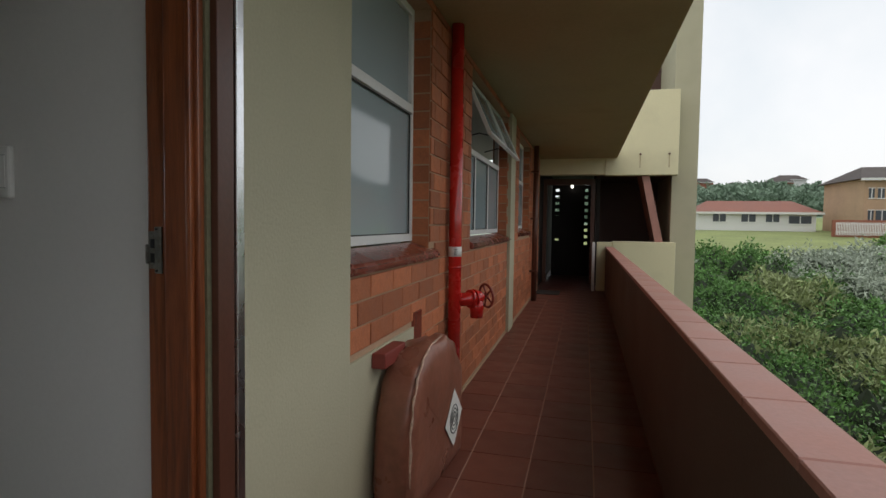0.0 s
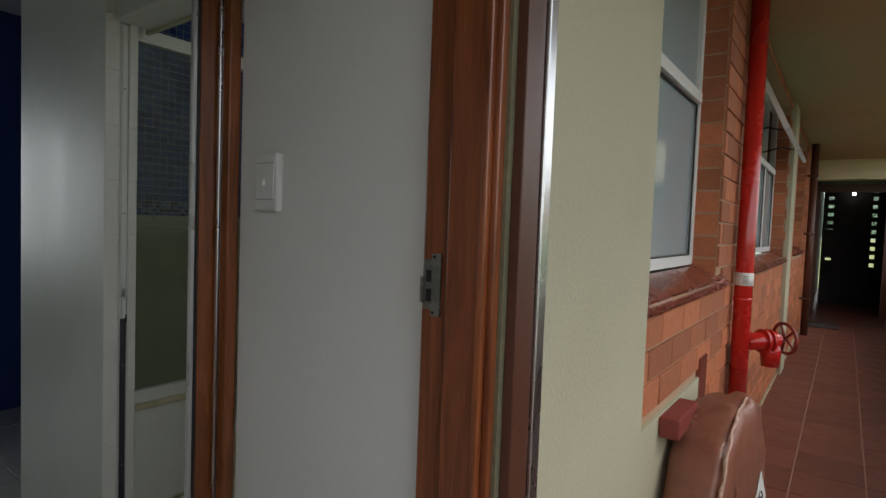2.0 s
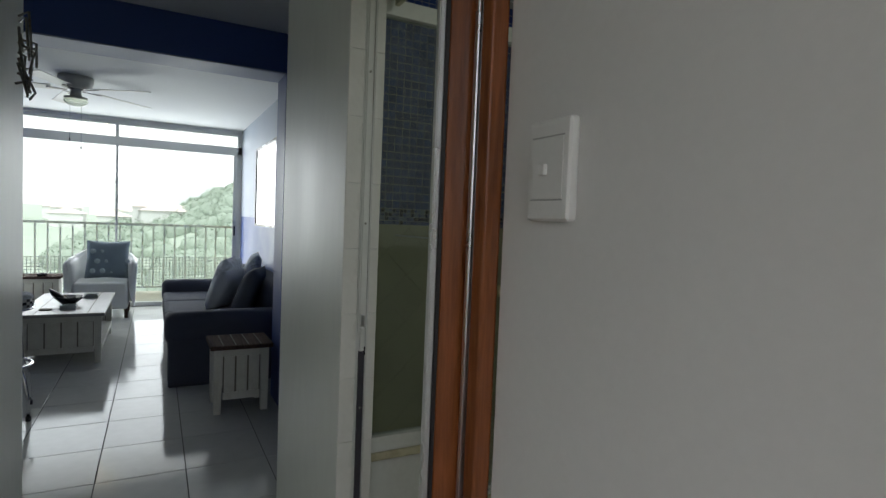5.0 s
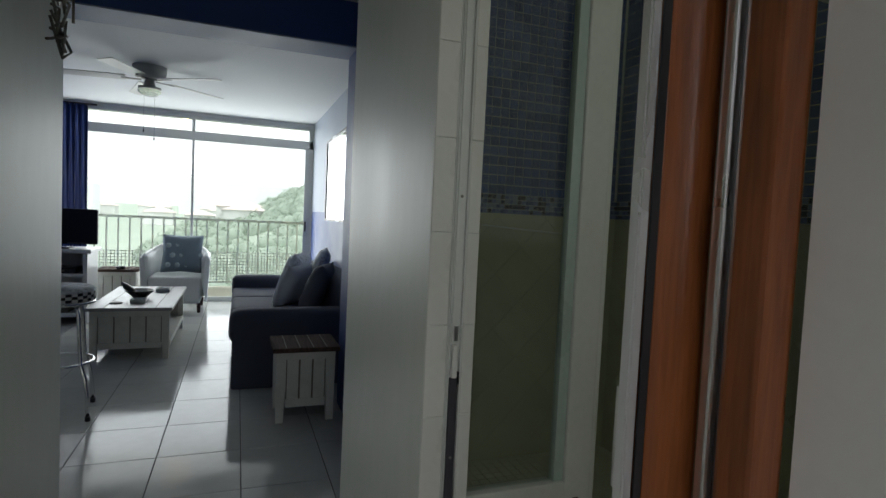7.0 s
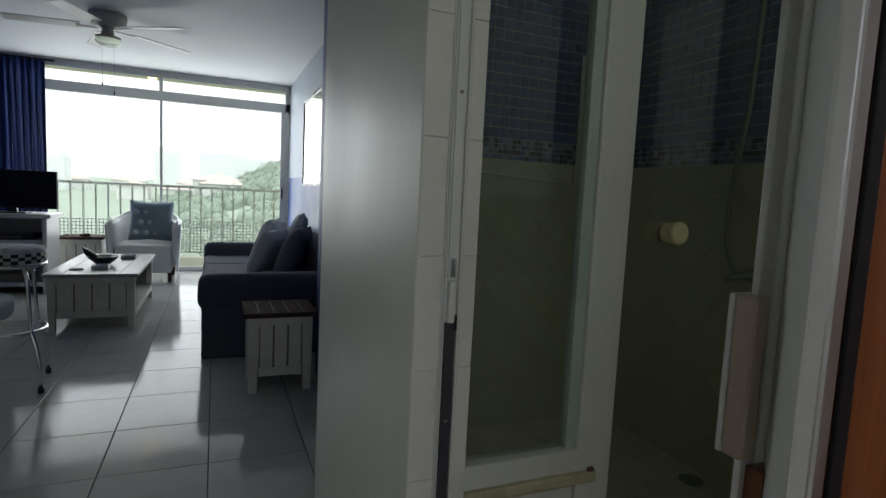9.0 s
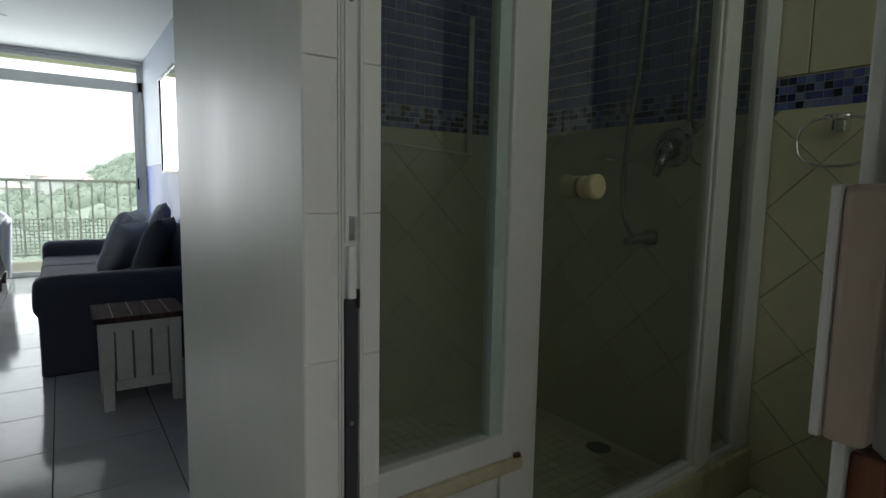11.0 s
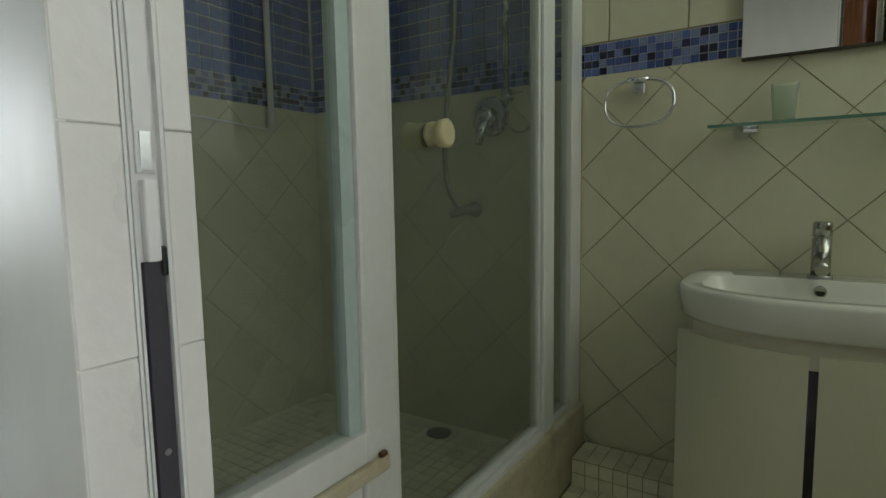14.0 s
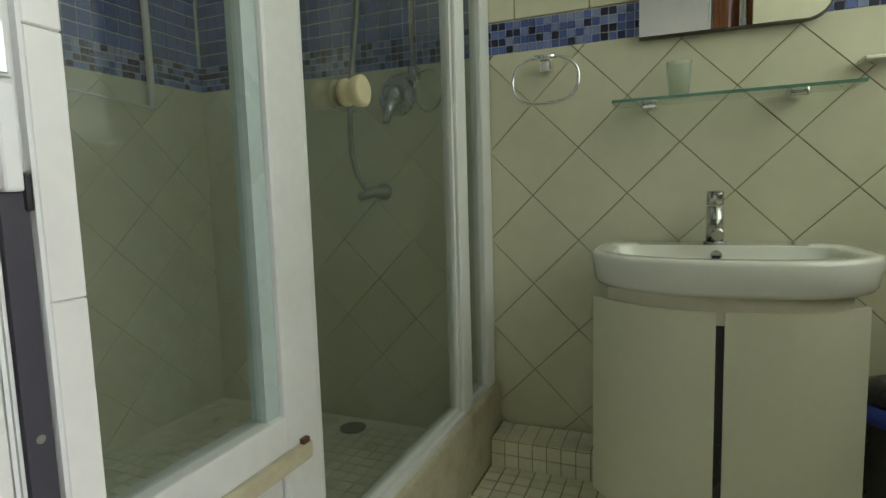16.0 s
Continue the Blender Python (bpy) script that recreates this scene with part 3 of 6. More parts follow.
def vent_sash(y0, y1, parent):
    tilt = Matrix.Translation((-3.98, 0, 2.57)) @ Matrix.Rotation(radians(-24), 4, "Y")
    bm = bmesh.new()
    h, t = 0.56, 0.035
    for r in ((0, 0.03, y0, y0 + t, -h, 0), (0, 0.03, y1 - t, y1, -h, 0), (0, 0.03, y0 + t, y1 - t, -t, 0), (0, 0.03, y0 + t, y1 - t, -h, -h + t)):
        add_box(bm, *r, m=tilt)
    s = part("vent_sash", bm, WHITE_FRAME, parent)
    bm = bmesh.new()
    add_box(bm, 0.012, 0.018, y0 + t, y1 - t, -h + t, -t, m=tilt)
    part("pane", bm, FROST, s)
    part("stay", tube([(-3.99, y0 + 0.1, 2.06), (-3.86, y0 + 0.14, 2.1), (-3.775, y0 + 0.16, 2.08)], 0.006, 8), BLACK_PLASTIC, s)


vent_sash(8.05, 8.98, w2)
vent_sash(9.05, 10.02, w2)
for k, (y0, y1, z0, z1) in enumerate(WINS):
    a, b = y0 - 0.02 if k else y0 - 0.02, y1 + 0.12
    bm = bmesh.new()
    add_box(bm, -3.99, -3.835, a, b, z0 - 0.105, z0 - 0.004)
    for v in bm.verts:
        if v.co.x > -3.9 and v.co.z > z0 - 0.05:
            v.co.z = z0 - 0.062
        elif v.co.x < -3.9 and v.co.z > z0 - 0.05:
            v.co.z = z0 - 0.002
    bmesh.ops.bevel(bm, geom=list(bm.edges), offset=0.014, segments=3, affect="EDGES")
    setting("window_sill", bm, SILL, "red glazed tile sill")

# entry door frame, worn varnished meranti, with strike plate
door = thing("door_1", (-3.95, 4.70, 0), "worn orange varnished hardwood entry door frame with an old steel strike plate", "door frame")
door["kind"] = "structure"
part("door_jamb", boxes((-4.05, -3.975, 4.728, 4.765, 0, 2.12), (-3.975, -3.90, 4.70, 4.80, 0, 2.12), bevel=0.004), WOOD_ORANGE, door)
part("moulding", boxes((-3.900, -3.886, 4.685, 4.74, 0, 2.12), (-3.886, -3.874, 4.70, 4.78, 0, 2.12), bevel=0.004), WOOD_ORANGE, door)
part("weather_strip", boxes((-3.874, -3.866, 4.72, 4.83, 0, 2.12)), mat("grimy_strip", (0.16, 0.15, 0.09), 0.6, vary=0.3, scale=6), door)
part("gate_frame", boxes((-3.866, -3.845, 4.735, 4.80, 0, 2.12), bevel=0.003), BROWN_METAL, door)
part("edge_strip", boxes((-3.868, -3.838, 4.803, 4.834, 0, 2.12), bevel=0.003), ALU, door)
part("door_jamb", boxes((-4.065, -3.90, 3.79, 3.83, 0, 2.12), bevel=0.004), WOOD_ORANGE, door)
part("head", boxes((-4.065, -3.90, 3.83, 4.70, 2.08, 2.12)), WOOD_ORANGE, door)
# Shade of the groove at the rebate step, put in as a black strip.
part("rebate_groove_shade", boxes((-3.990, -3.9755, 4.7215, 4.7275, 0.0, 2.08), bevel=0.001), BLACK_PLASTIC, door)
strike = part("strike_plate", boxes((-4.0430, -4.0130, 4.7210, 4.7275, 1.2020, 1.2980), (-4.0440, -4.0380, 4.7120, 4.7275, 1.2150, 1.2650), (-4.0240, -4.0020, 4.7205, 4.7275, 1.1900, 1.3100), bevel=0.003), STEEL_WORN, door)
# Black blocks on the plate paint the shade of its two openings.
part("recess", boxes((-4.0340, -4.0230, 4.7190, 4.7208, 1.2180, 1.2420), (-4.0340, -4.0230, 4.7190, 4.7208, 1.2550, 1.2780)), BLACK_PLASTIC, strike)
part("screw", boxes((-4.0190, -4.0130, 4.7180, 4.7203, 1.1950, 1.2000), (-4.0190, -4.0130, 4.7180, 4.7203, 1.3010, 1.3060)), BLACK_PLASTIC, strike)

# balcony window
bw = thing("window_4", (-12.9, 4.0, 0), "wide white framed sliding balcony window with a transom light", "sliding window")
bw["kind"] = "structure"
part("window_frame", boxes((-12.94, -12.86, 2.0, 5.4, 0.0, 0.06), (-12.94, -12.86, 2.0, 5.4, 2.28, 2.40), (-12.94, -12.86, 2.0, 5.4, 2.57, 2.62), (-12.94, -12.86, 5.34, 5.4, 0.06, 2.57),
                           (-12.94, -12.86, 3.73, 3.77, 2.40, 2.57), (-12.94, -12.86, 2.0, 2.05, 0.06, 2.57), bevel=0.004), SHOWER_FRAME, bw)
part("sliding_sash", boxes((-12.92, -12.88, 3.735, 3.765, 0.06, 2.28), (-12.90, -12.87, 5.285, 5.34, 0.06, 2.28)), SHOWER_FRAME, bw)
part("latch", boxes((-12.87, -12.85, 5.30, 5.32, 1.05, 1.2), bevel=0.004), BLACK_PLASTIC, bw)
for a, b, c, d in ((2.05, 3.73, 0.06, 2.28), (3.77, 5.28, 0.06, 2.28), (2.05, 3.73, 2.40, 2.57), (3.77, 5.34, 2.40, 2.57)):
    ob = part("pane", boxes((-12.903, -12.897, a, b, c, d)), GLASS, bw)
    ob.visible_shadow = False

# ---- gallery end: beam, balcony boxes, lobby ----
EY = 14.9
setting("wall_end_beam", boxes((-3.88, -2.6, EY, EY + 0.3, 2.33, CZ + 0.18)), PLASTER_CREAM, "cream beam over the lobby")
setting("wall_stair_box_upper", boxes((-2.6, -1.25, EY - 0.02, EY + 0.25, 2.31, 3.95), bevel=0.01), PLASTER_CREAM, "cream plastered stair parapet of the floor above")
setting("wall_stair_box_lower", boxes((-2.42, -1.25, EY - 0.02, EY + 0.25, -2.6, 1.0), (-2.72, -2.42, EY, EY + 0.2, -0.3, 0.98), bevel=0.01), PLASTER_CREAM, "cream plastered stair parapet")
setting("wall_tower", boxes((-1.3, -0.83, 15.3, 20.0, -8, 9.0)), PLASTER_BEIGE, "tall beige stair tower wall")
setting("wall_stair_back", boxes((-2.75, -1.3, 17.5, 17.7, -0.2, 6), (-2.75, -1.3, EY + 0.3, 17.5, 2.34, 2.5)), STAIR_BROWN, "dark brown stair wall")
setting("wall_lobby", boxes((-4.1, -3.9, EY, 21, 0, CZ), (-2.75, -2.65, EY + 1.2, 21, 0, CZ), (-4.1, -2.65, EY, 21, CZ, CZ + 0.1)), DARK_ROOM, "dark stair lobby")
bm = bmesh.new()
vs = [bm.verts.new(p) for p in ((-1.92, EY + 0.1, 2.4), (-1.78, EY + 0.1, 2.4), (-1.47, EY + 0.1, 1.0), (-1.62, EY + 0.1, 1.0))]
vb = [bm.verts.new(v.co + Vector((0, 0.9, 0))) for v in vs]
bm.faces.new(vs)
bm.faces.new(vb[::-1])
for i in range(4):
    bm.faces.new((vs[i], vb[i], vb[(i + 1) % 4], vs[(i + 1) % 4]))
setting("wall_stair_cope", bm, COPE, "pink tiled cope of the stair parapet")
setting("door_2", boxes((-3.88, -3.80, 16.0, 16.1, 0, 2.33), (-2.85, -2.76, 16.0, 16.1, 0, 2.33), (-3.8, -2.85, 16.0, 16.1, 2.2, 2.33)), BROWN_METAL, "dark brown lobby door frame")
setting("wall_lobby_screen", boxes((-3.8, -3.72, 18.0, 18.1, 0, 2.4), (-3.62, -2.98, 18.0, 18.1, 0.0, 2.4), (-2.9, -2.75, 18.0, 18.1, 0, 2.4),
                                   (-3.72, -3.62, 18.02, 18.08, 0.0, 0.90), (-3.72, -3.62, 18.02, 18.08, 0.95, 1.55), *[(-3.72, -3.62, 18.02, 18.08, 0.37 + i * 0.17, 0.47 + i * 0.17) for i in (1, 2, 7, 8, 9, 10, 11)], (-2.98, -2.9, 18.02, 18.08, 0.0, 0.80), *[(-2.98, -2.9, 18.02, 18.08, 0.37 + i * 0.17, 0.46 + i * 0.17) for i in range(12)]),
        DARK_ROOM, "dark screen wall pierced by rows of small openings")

# ---- bathroom shell: tiles ----


def diamond_wall(name, parent, material, plane, fixed, depth, a0, a1, b0, b1, ca, cb, diag, gap=0.0035, limit=300):
    """Tiles on the skew. plane y: (x, z) at y = fixed; plane x: (y, z) at x = fixed."""
    h = diag / 2
    shared = {}
    count = 0
    i0, i1 = int((a0 - ca) / h) - 2, int((a1 - ca) / h) + 2
    j0, j1 = int((b0 - cb) / h) - 2, int((b1 - cb) / h) + 2
    for i in range(i0, i1 + 1):
        for j in range(j0, j1 + 1):
            if (i + j) % 2 == 0:
                continue
            cx, cz = ca + i * h, cb + j * h
            r = h - gap / 2 * 1.414
            poly = clip_poly([(cx - r, cz), (cx, cz - r), (cx + r, cz), (cx, cz + r)], a0, a1, b0, b1)
            if len(poly) < 3:
                continue
            area = abs(sum(p[0] * q[1] - q[0] * p[1] for p, q in zip(poly, poly[1:] + poly[:1]))) / 2
            if area < 0.0002:
                continue
            rel = [(p[0] - cx, p[1] - cz) for p in poly]
            key = tuple((round(p[0], 4), round(p[1], 4)) for p in rel)
            if key not in shared:
                n = len(rel)
                if plane == "y":
                    f = [(p[0] * 0.993, 0, p[1] * 0.993) for p in rel] + [(p[0], 0.001, p[1]) for p in rel] + [(p[0], depth, p[1]) for p in rel]
                else:
                    f = [(0, p[0] * 0.993, p[1] * 0.993) for p in rel] + [(-0.001, p[0], p[1]) for p in rel] + [(-depth, p[0], p[1]) for p in rel]
                fs = [tuple(range(n))] + [(k, k + n, (k + 1) % n + n, (k + 1) % n) for k in range(n)] + [(k + n, k + 2 * n, (k + 1) % n + 2 * n, (k + 1) % n + n) for k in range(n)]
                me = bpy.data.meshes.new("tile")
                me.from_pydata(f, [], fs)
                me.materials.append(material)
                shared[key] = me
            ob = new("tile", shared[key])
            ob.parent = parent
            ob.location = (cx, fixed, cz) if plane == "y" else (fixed, cx, cz)
            count += 1


def carrier(name, bm, material, label):
    return setting(name, bm, material, label)


bath_back = carrier("wall_bath_tiles", boxes((-6.6, -4.06, BACK_Y + 0.004, BACK_Y + 0.012, 0.0, CZ)), JOINT_BROWN, "cream diagonal wall tiles with brown joints and a blue mosaic band")
shower_side = carrier("wall_shower_tiles", boxes((-6.612, -6.604, 4.83, BACK_Y, 0.0, CZ)), JOINT_CREAM, "cream diagonal shower tiles below blue mosaic")
setting("wall_bath_right", boxes((-4.06, -3.99, 4.87, WINS[0][0], 0, CZ)), TILE_CREAM, "cream tiled bathroom wall")
setting("wall_bath_front", boxes((-4.755, -4.06, 4.872, 4.885, 0, CZ), (-5.505, -4.755, 4.872, 4.885, 2.02, CZ)), TILE_CREAM, "cream bathroom wall tiles")
setting("wall_room_beyond", boxes((-5.5, -4.06, 6.9, 7.0, 0, CZ), (-5.6, -5.5, 6.2, 7.0, 0, CZ), (-5.6, -4.06, 6.2, 14.9, CZ, CZ + 0.1), (-5.6, -5.5, 7.0, 14.9, 0, CZ), (-5.5, -4.06, 7.0, 14.9, -0.1, 0)), WALL_WHITE, "white walls of the rooms behind the gallery windows")
BAND0, BAND1 = 1.354, 1.438

# ---- hose reel, pipes ----
REEL_Y, REEL_R = 6.17, 0.42
reel = thing("hose_reel_cover", (-3.76, REEL_Y, 0.03), "worn brown vinyl hose reel cover with a square spiral sticker", "hose reel cover")


def reel_arc(a, r=REEL_R):
    c, s = math.cos(a), max(math.sin(a), 0)
    return (REEL_Y - r * math.copysign(abs(c) ** 0.82, c), 0.27 + (r + 0.055) * s ** 0.8)


def reel_bag():
    bm = bmesh.new()
    prof = [(REEL_Y - REEL_R, 0.03), (REEL_Y - REEL_R, 0.13)]
    for k in range(41):
        a = math.pi * k / 40
        prof.append(reel_arc(a))
    pts = prof + [(REEL_Y + REEL_R, 0.13), (REEL_Y + REEL_R, 0.03)]
    rings = []
    for x, s in ((-3.845, 0.90), (-3.820, 0.96), (-3.780, 0.98), (-3.740, 0.985), (-3.705, 1.0), (-3.680, 1.0), (-3.662, 0.995), (-3.643, 0.965), (-3.632, 0.80), (-3.626, 0.5)):
        ring = []
        for y, z in pts:
            k = noise.noise(Vector((x * 14, y * 7, z * 5))) * 0.026 + noise.noise(Vector((x * 26, y * 22, z * 12))) * 0.012
            kx = noise.noise(Vector((x * 6, y * 11, z * 4))) * 0.014 if s > 0.86 else 0
            ring.append(bm.verts.new((x + kx + (0.05 * (y - REEL_Y) if x > -3.665 else 0), REEL_Y + (y - REEL_Y) * s + k, 0.29 + (z - 0.29) * s + k)))
        rings.append(ring)
    n = len(pts)
    for a, b in zip(rings, rings[1:]):
        for k in range(n):
            bm.faces.new((a[k], a[(k + 1) % n], b[(k + 1) % n], b[k]))
    bm.faces.new(rings[0][::-1])
    c = bm.verts.new((-3.624, REEL_Y, 0.3))
    for k in range(n):
        bm.faces.new((rings[-1][k], rings[-1][(k + 1) % n], c))
    bmesh.ops.recalc_face_normals(bm, faces=bm.faces)
    return bm


cover = part("cover", reel_bag(), VINYL, reel, smooth=True)
seam = [(-3.664 + 0.003 * math.sin(k * 1.7), *reel_arc(math.pi * k / 40, 0.421)) for k in range(31)]
seam = [(-3.664, REEL_Y - 0.421, 0.18)] + seam
part("seam", tube(seam, [0.004 + 0.002 * (k % 3) for k in range(len(seam))], 6), mat("frayed_seam", (0.50, 0.33, 0.25), 0.7, vary=0.4, scale=30), cover, "pale frayed seam")
part("bracket", boxes((-3.866, -3.80, 5.80, 6.08, 0.675, 0.745), bevel=0.008), mat("red_brown_bracket", (0.22, 0.04, 0.03), 0.45), reel)
part("axle", tube([(-3.868, REEL_Y, 0.3), (-3.80, REEL_Y, 0.3)], 0.05, 16), BROWN_METAL, reel)
tilt = Matrix.Translation((-3.608, 6.33, 0.297)) @ Matrix.Rotation(radians(-3), 4, "Z") @ Matrix.Rotation(radians(45), 4, "X")
bm = bmesh.new()
add_box(bm, -0.0006, 0.0006, -0.11, 0.11, -0.11, 0.11, m=tilt)
sticker = part("sticker", bm, PAPER, cover, "white square sticker with a black spiral")
bm = bmesh.new()
add_tube(bm, [(-3.6070 + 0.052 * (0.006 + 0.0016 * k) * math.cos(k * 0.5), 6.33 + (0.006 + 0.0016 * k) * math.cos(k * 0.5), 0.297 + (0.006 + 0.0016 * k) * math.sin(k * 0.5)) for k in range(50)], 0.003, 4)
part("spiral", bm, INK, sticker)

# Dark red-brown block at the notch where the bricks end.
brk = thing("recess_edge_block", (-3.86, 6.48, 0.6), "dark red-brown block at the brick recess edge above the plaster panel", "bracket")
part("block", boxes((-3.885, -3.862, 6.42, 6.56, 0.62, 0.83), bevel=0.004), SILL, brk)

pipe = thing("fire_pipe", (-3.815, 7.17, 0), "glossy red fire riser pipe with white label and hydrant valve", "fire pipe")
part("riser", tube([(-3.815, 7.17, 0.0), (-3.815, 7.17, 2.65)], 0.044, 24), RED_PAINT, pipe, smooth=False)
part("collar", tube([(-3.815, 7.17, 1.02), (-3.815, 7.17, 1.035)], 0.048, 24), RED_PAINT, pipe)
lab = part("label", tube([(-3.815, 7.17, 1.10), (-3.815, 7.17, 1.168)], 0.0448, 24), PAPER, pipe, "white label with small print")
part("print", boxes(*[(-3.82 + 0.006, -3.80 + 0.012, 7.1245, 7.1255, 1.115 + i * 0.011, 1.118 + i * 0.011) for i in range(4)]), INK, lab)
valve = part("valve_body", tube([(-3.80, 7.19, 0.80), (-3.73, 7.26, 0.80), (-3.70, 7.29, 0.80)], [0.046, 0.048, 0.056], 20), RED_PAINT, pipe)
part("flange", tube([(-3.728, 7.262, 0.80), (-3.716, 7.274, 0.80)], 0.066, 20), RED_PAINT, valve)
part("flange", tube([(-3.704, 7.286, 0.80), (-3.694, 7.296, 0.80)], 0.066, 20), RED_PAINT, valve)
part("bonnet", tube([(-3.70, 7.29, 0.80), (-3.665, 7.325, 0.81), (-3.64, 7.35, 0.815)], [0.054, 0.046, 0.02], 20), RED_PAINT, valve)
part("outlet", tube([(-3.69, 7.30, 0.79), (-3.685, 7.305, 0.74), (-3.685, 7.305, 0.665)], [0.046, 0.050, 0.044], 20), RED_PAINT, valve)
wd = Vector((0.7071, 0.7071, 0.1)).normalized()
wa = Vector((-0.7071, 0.7071, 0)).normalized()
wb = wd.cross(wa)
wc = Vector((-3.628, 7.362, 0.815))
bm = bmesh.new()
add_tube(bm, ring_points(wc, 0.082, wa, wb), 0.009, 8, caps=False)
for k in range(5):
    a = 2 * math.pi * k / 5
    add_tube(bm, [wc, wc + (wa * math.cos(a) + wb * math.sin(a)) * 0.08], 0.007, 8)
add_tube(bm, [wc - wd * 0.05, wc + wd * 0.012], 0.012, 10)
part("handwheel", bm, mat("dark_red_wheel", (0.22, 0.03, 0.02), 0.4, vary=0.2), valve, "dark red spoked handwheel")
p2 = thing("drain_pipe", (-3.79, 13.0, 0), "brown painted down pipe on the brick wall", "pipe")
part("pipe", tube([(-3.79, 13.0, 0), (-3.79, 13.0, 2.65)], 0.045, 16), BROWN_METAL, p2)
for z in (0.5, 1.4, 2.2):
    part("clamp", boxes((-3.87, -3.74, 12.95, 13.05, z, z + 0.03), bevel=0.004), BROWN_METAL, p2)
p3 = thing("white_post", (-2.78, 14.85, 0), "short white painted post by the lobby", "post")
part("post", boxes((-2.81, -2.755, 14.8, 14.86, 0, 0.98), bevel=0.006), WHITE_PLASTIC, p3)
mt = thing("door_mat", (-3.75, 14.3, 0), "dark door mat on the red tiles", "door mat")
part("mat", boxes((-3.85, -3.4, 13.9, 14.5, 0.0, 0.012), bevel=0.004), DARK_ROOM, mt)
for x in (-1.95, -1.42):
    sp = thing("drain_spout", (x, EY, 2.7), "small rusty drain spout in the cream wall", "spout")
    part("spout", tube([(x, EY, 2.72), (x, EY - 0.07, 2.71)], 0.018, 10), BROWN_METAL, sp)
    part("stain", boxes((x - 0.008, x + 0.008, EY - 0.0215, EY - 0.0205, 2.45, 2.69)), mat("rust_stain", (0.45, 0.36, 0.2), 0.9, vary=0.3), sp)
ll = thing("lobby_lamp", (-3.3, 17.9, 2.3), "small bright lobby lamp", "lamp")
lamp_mat = bpy.data.materials.new("lamp_glow")
lamp_mat.use_nodes = True
lamp_mat.node_tree.nodes["Principled BSDF"].inputs["Emission Color"].default_value = (1, 0.95, 0.85, 1)
lamp_mat.node_tree.nodes["Principled BSDF"].inputs["Emission Strength"].default_value = 4
part("bulb", lathe([(0.01, 0), (0.03, 0.02), (0.03, 0.06), (0.015, 0.08)], (-3.3, 17.85, 2.25), 12), lamp_mat, ll)
part("base", boxes((-3.34, -3.26, 17.8, 17.9, 2.33, 2.36)), DARK_ROOM, ll)

# ---- switch, folding door, track ----
sw = thing("light_switch", (-4.59, HALL_Y, 1.38), "white single rocker light switch on the white wall", "light switch")
part("plate", boxes((-4.632, -4.536, HALL_Y - 0.02, HALL_Y, 1.381, 1.53), bevel=0.009, seg=3), WHITE_PLASTIC, sw)
part("insert", boxes((-4.620, -4.549, HALL_Y - 0.0215, HALL_Y - 0.0195, 1.413, 1.502), bevel=0.0012), WHITE_PLASTIC, sw)
# Raised grey strips; the shade of the grooves is in their colour.
parts("groove", ((-4.621, -4.548, HALL_Y - 0.0206, HALL_Y - 0.0199, 1.4105, 1.4128), (-4.621, -4.548, HALL_Y - 0.0206, HALL_Y - 0.0199, 1.5022, 1.5045)), mat("grey_groove_shade", (0.42, 0.42, 0.41), 0.6), sw)
part("rocker", boxes((-4.5935, -4.5805, HALL_Y - 0.030, HALL_Y - 0.0215, 1.447, 1.464), bevel=0.0035, seg=3), WHITE_PLASTIC, sw)

fold = thing("folding_door", (-4.85, 4.78, 0.02), "folded orange veneer accordion door with aluminium strips and white post", "folding door")


def prism(outline, z0, z1, bevel=0.0015):
    """An upright bar with the plan given."""
    bm = bmesh.new()
    lo = [bm.verts.new((x, y, z0)) for x, y in outline]
    hi = [bm.verts.new((x, y, z1)) for x, y in outline]
    bm.faces.new(lo[::-1])
    bm.faces.new(hi)
    n = len(outline)
    sides = [bm.faces.new((lo[i], lo[(i + 1) % n], hi[(i + 1) % n], hi[i])) for i in range(n)]
    bmesh.ops.recalc_face_normals(bm, faces=bm.faces)
    bmesh.ops.bevel(bm, geom=[e for e in bm.edges if abs(e.verts[0].co.z - e.verts[1].co.z) > 0.1], offset=bevel, segments=2, affect="EDGES")
    return bm


part("panel", boxes((-4.7615, -4.726, 4.731, 4.765, 0.02, 2.0), bevel=0.005), WOOD_FOLD, fold)
part("seal", boxes((-4.7655, -4.7615, 4.735, 4.765, 0.02, 2.0)), BLACK_PLASTIC, fold)
part("hinge_strip", boxes((-4.777, -4.7655, 4.727, 4.755, 0.02, 2.0), bevel=0.003), ALU, fold)
part("hinge_cover", boxes((-4.788, -4.7775, 4.742, 4.765, 0.02, 2.0), bevel=0.002), SHOWER_FRAME, fold)
part("panel", prism([(-4.898, 4.798), (-4.8045, 4.6845), (-4.799, 4.690), (-4.7895, 4.740), (-4.84, 4.798)], 0.02, 2.0, 0.003), WOOD_FOLD, fold)
part("white_face", prism([(-4.904, 4.791), (-4.812, 4.678), (-4.8075, 4.6815), (-4.8995, 4.7945)], 0.02, 2.0, 0.0008), SHOWER_FRAME, fold, "white painted back face of the panel")
part("hinge_strip", prism([(-4.8125, 4.6765), (-4.806, 4.667), (-4.7985, 4.671), (-4.7975, 4.6805), (-4.8065, 4.6815)], 0.02, 2.0), ALU, fold)
part("seal", prism([(-4.7985, 4.6815), (-4.7965, 4.6815), (-4.7955, 4.689), (-4.798, 4.689)], 0.02, 2.0, 0.0003), BLACK_PLASTIC, fold)
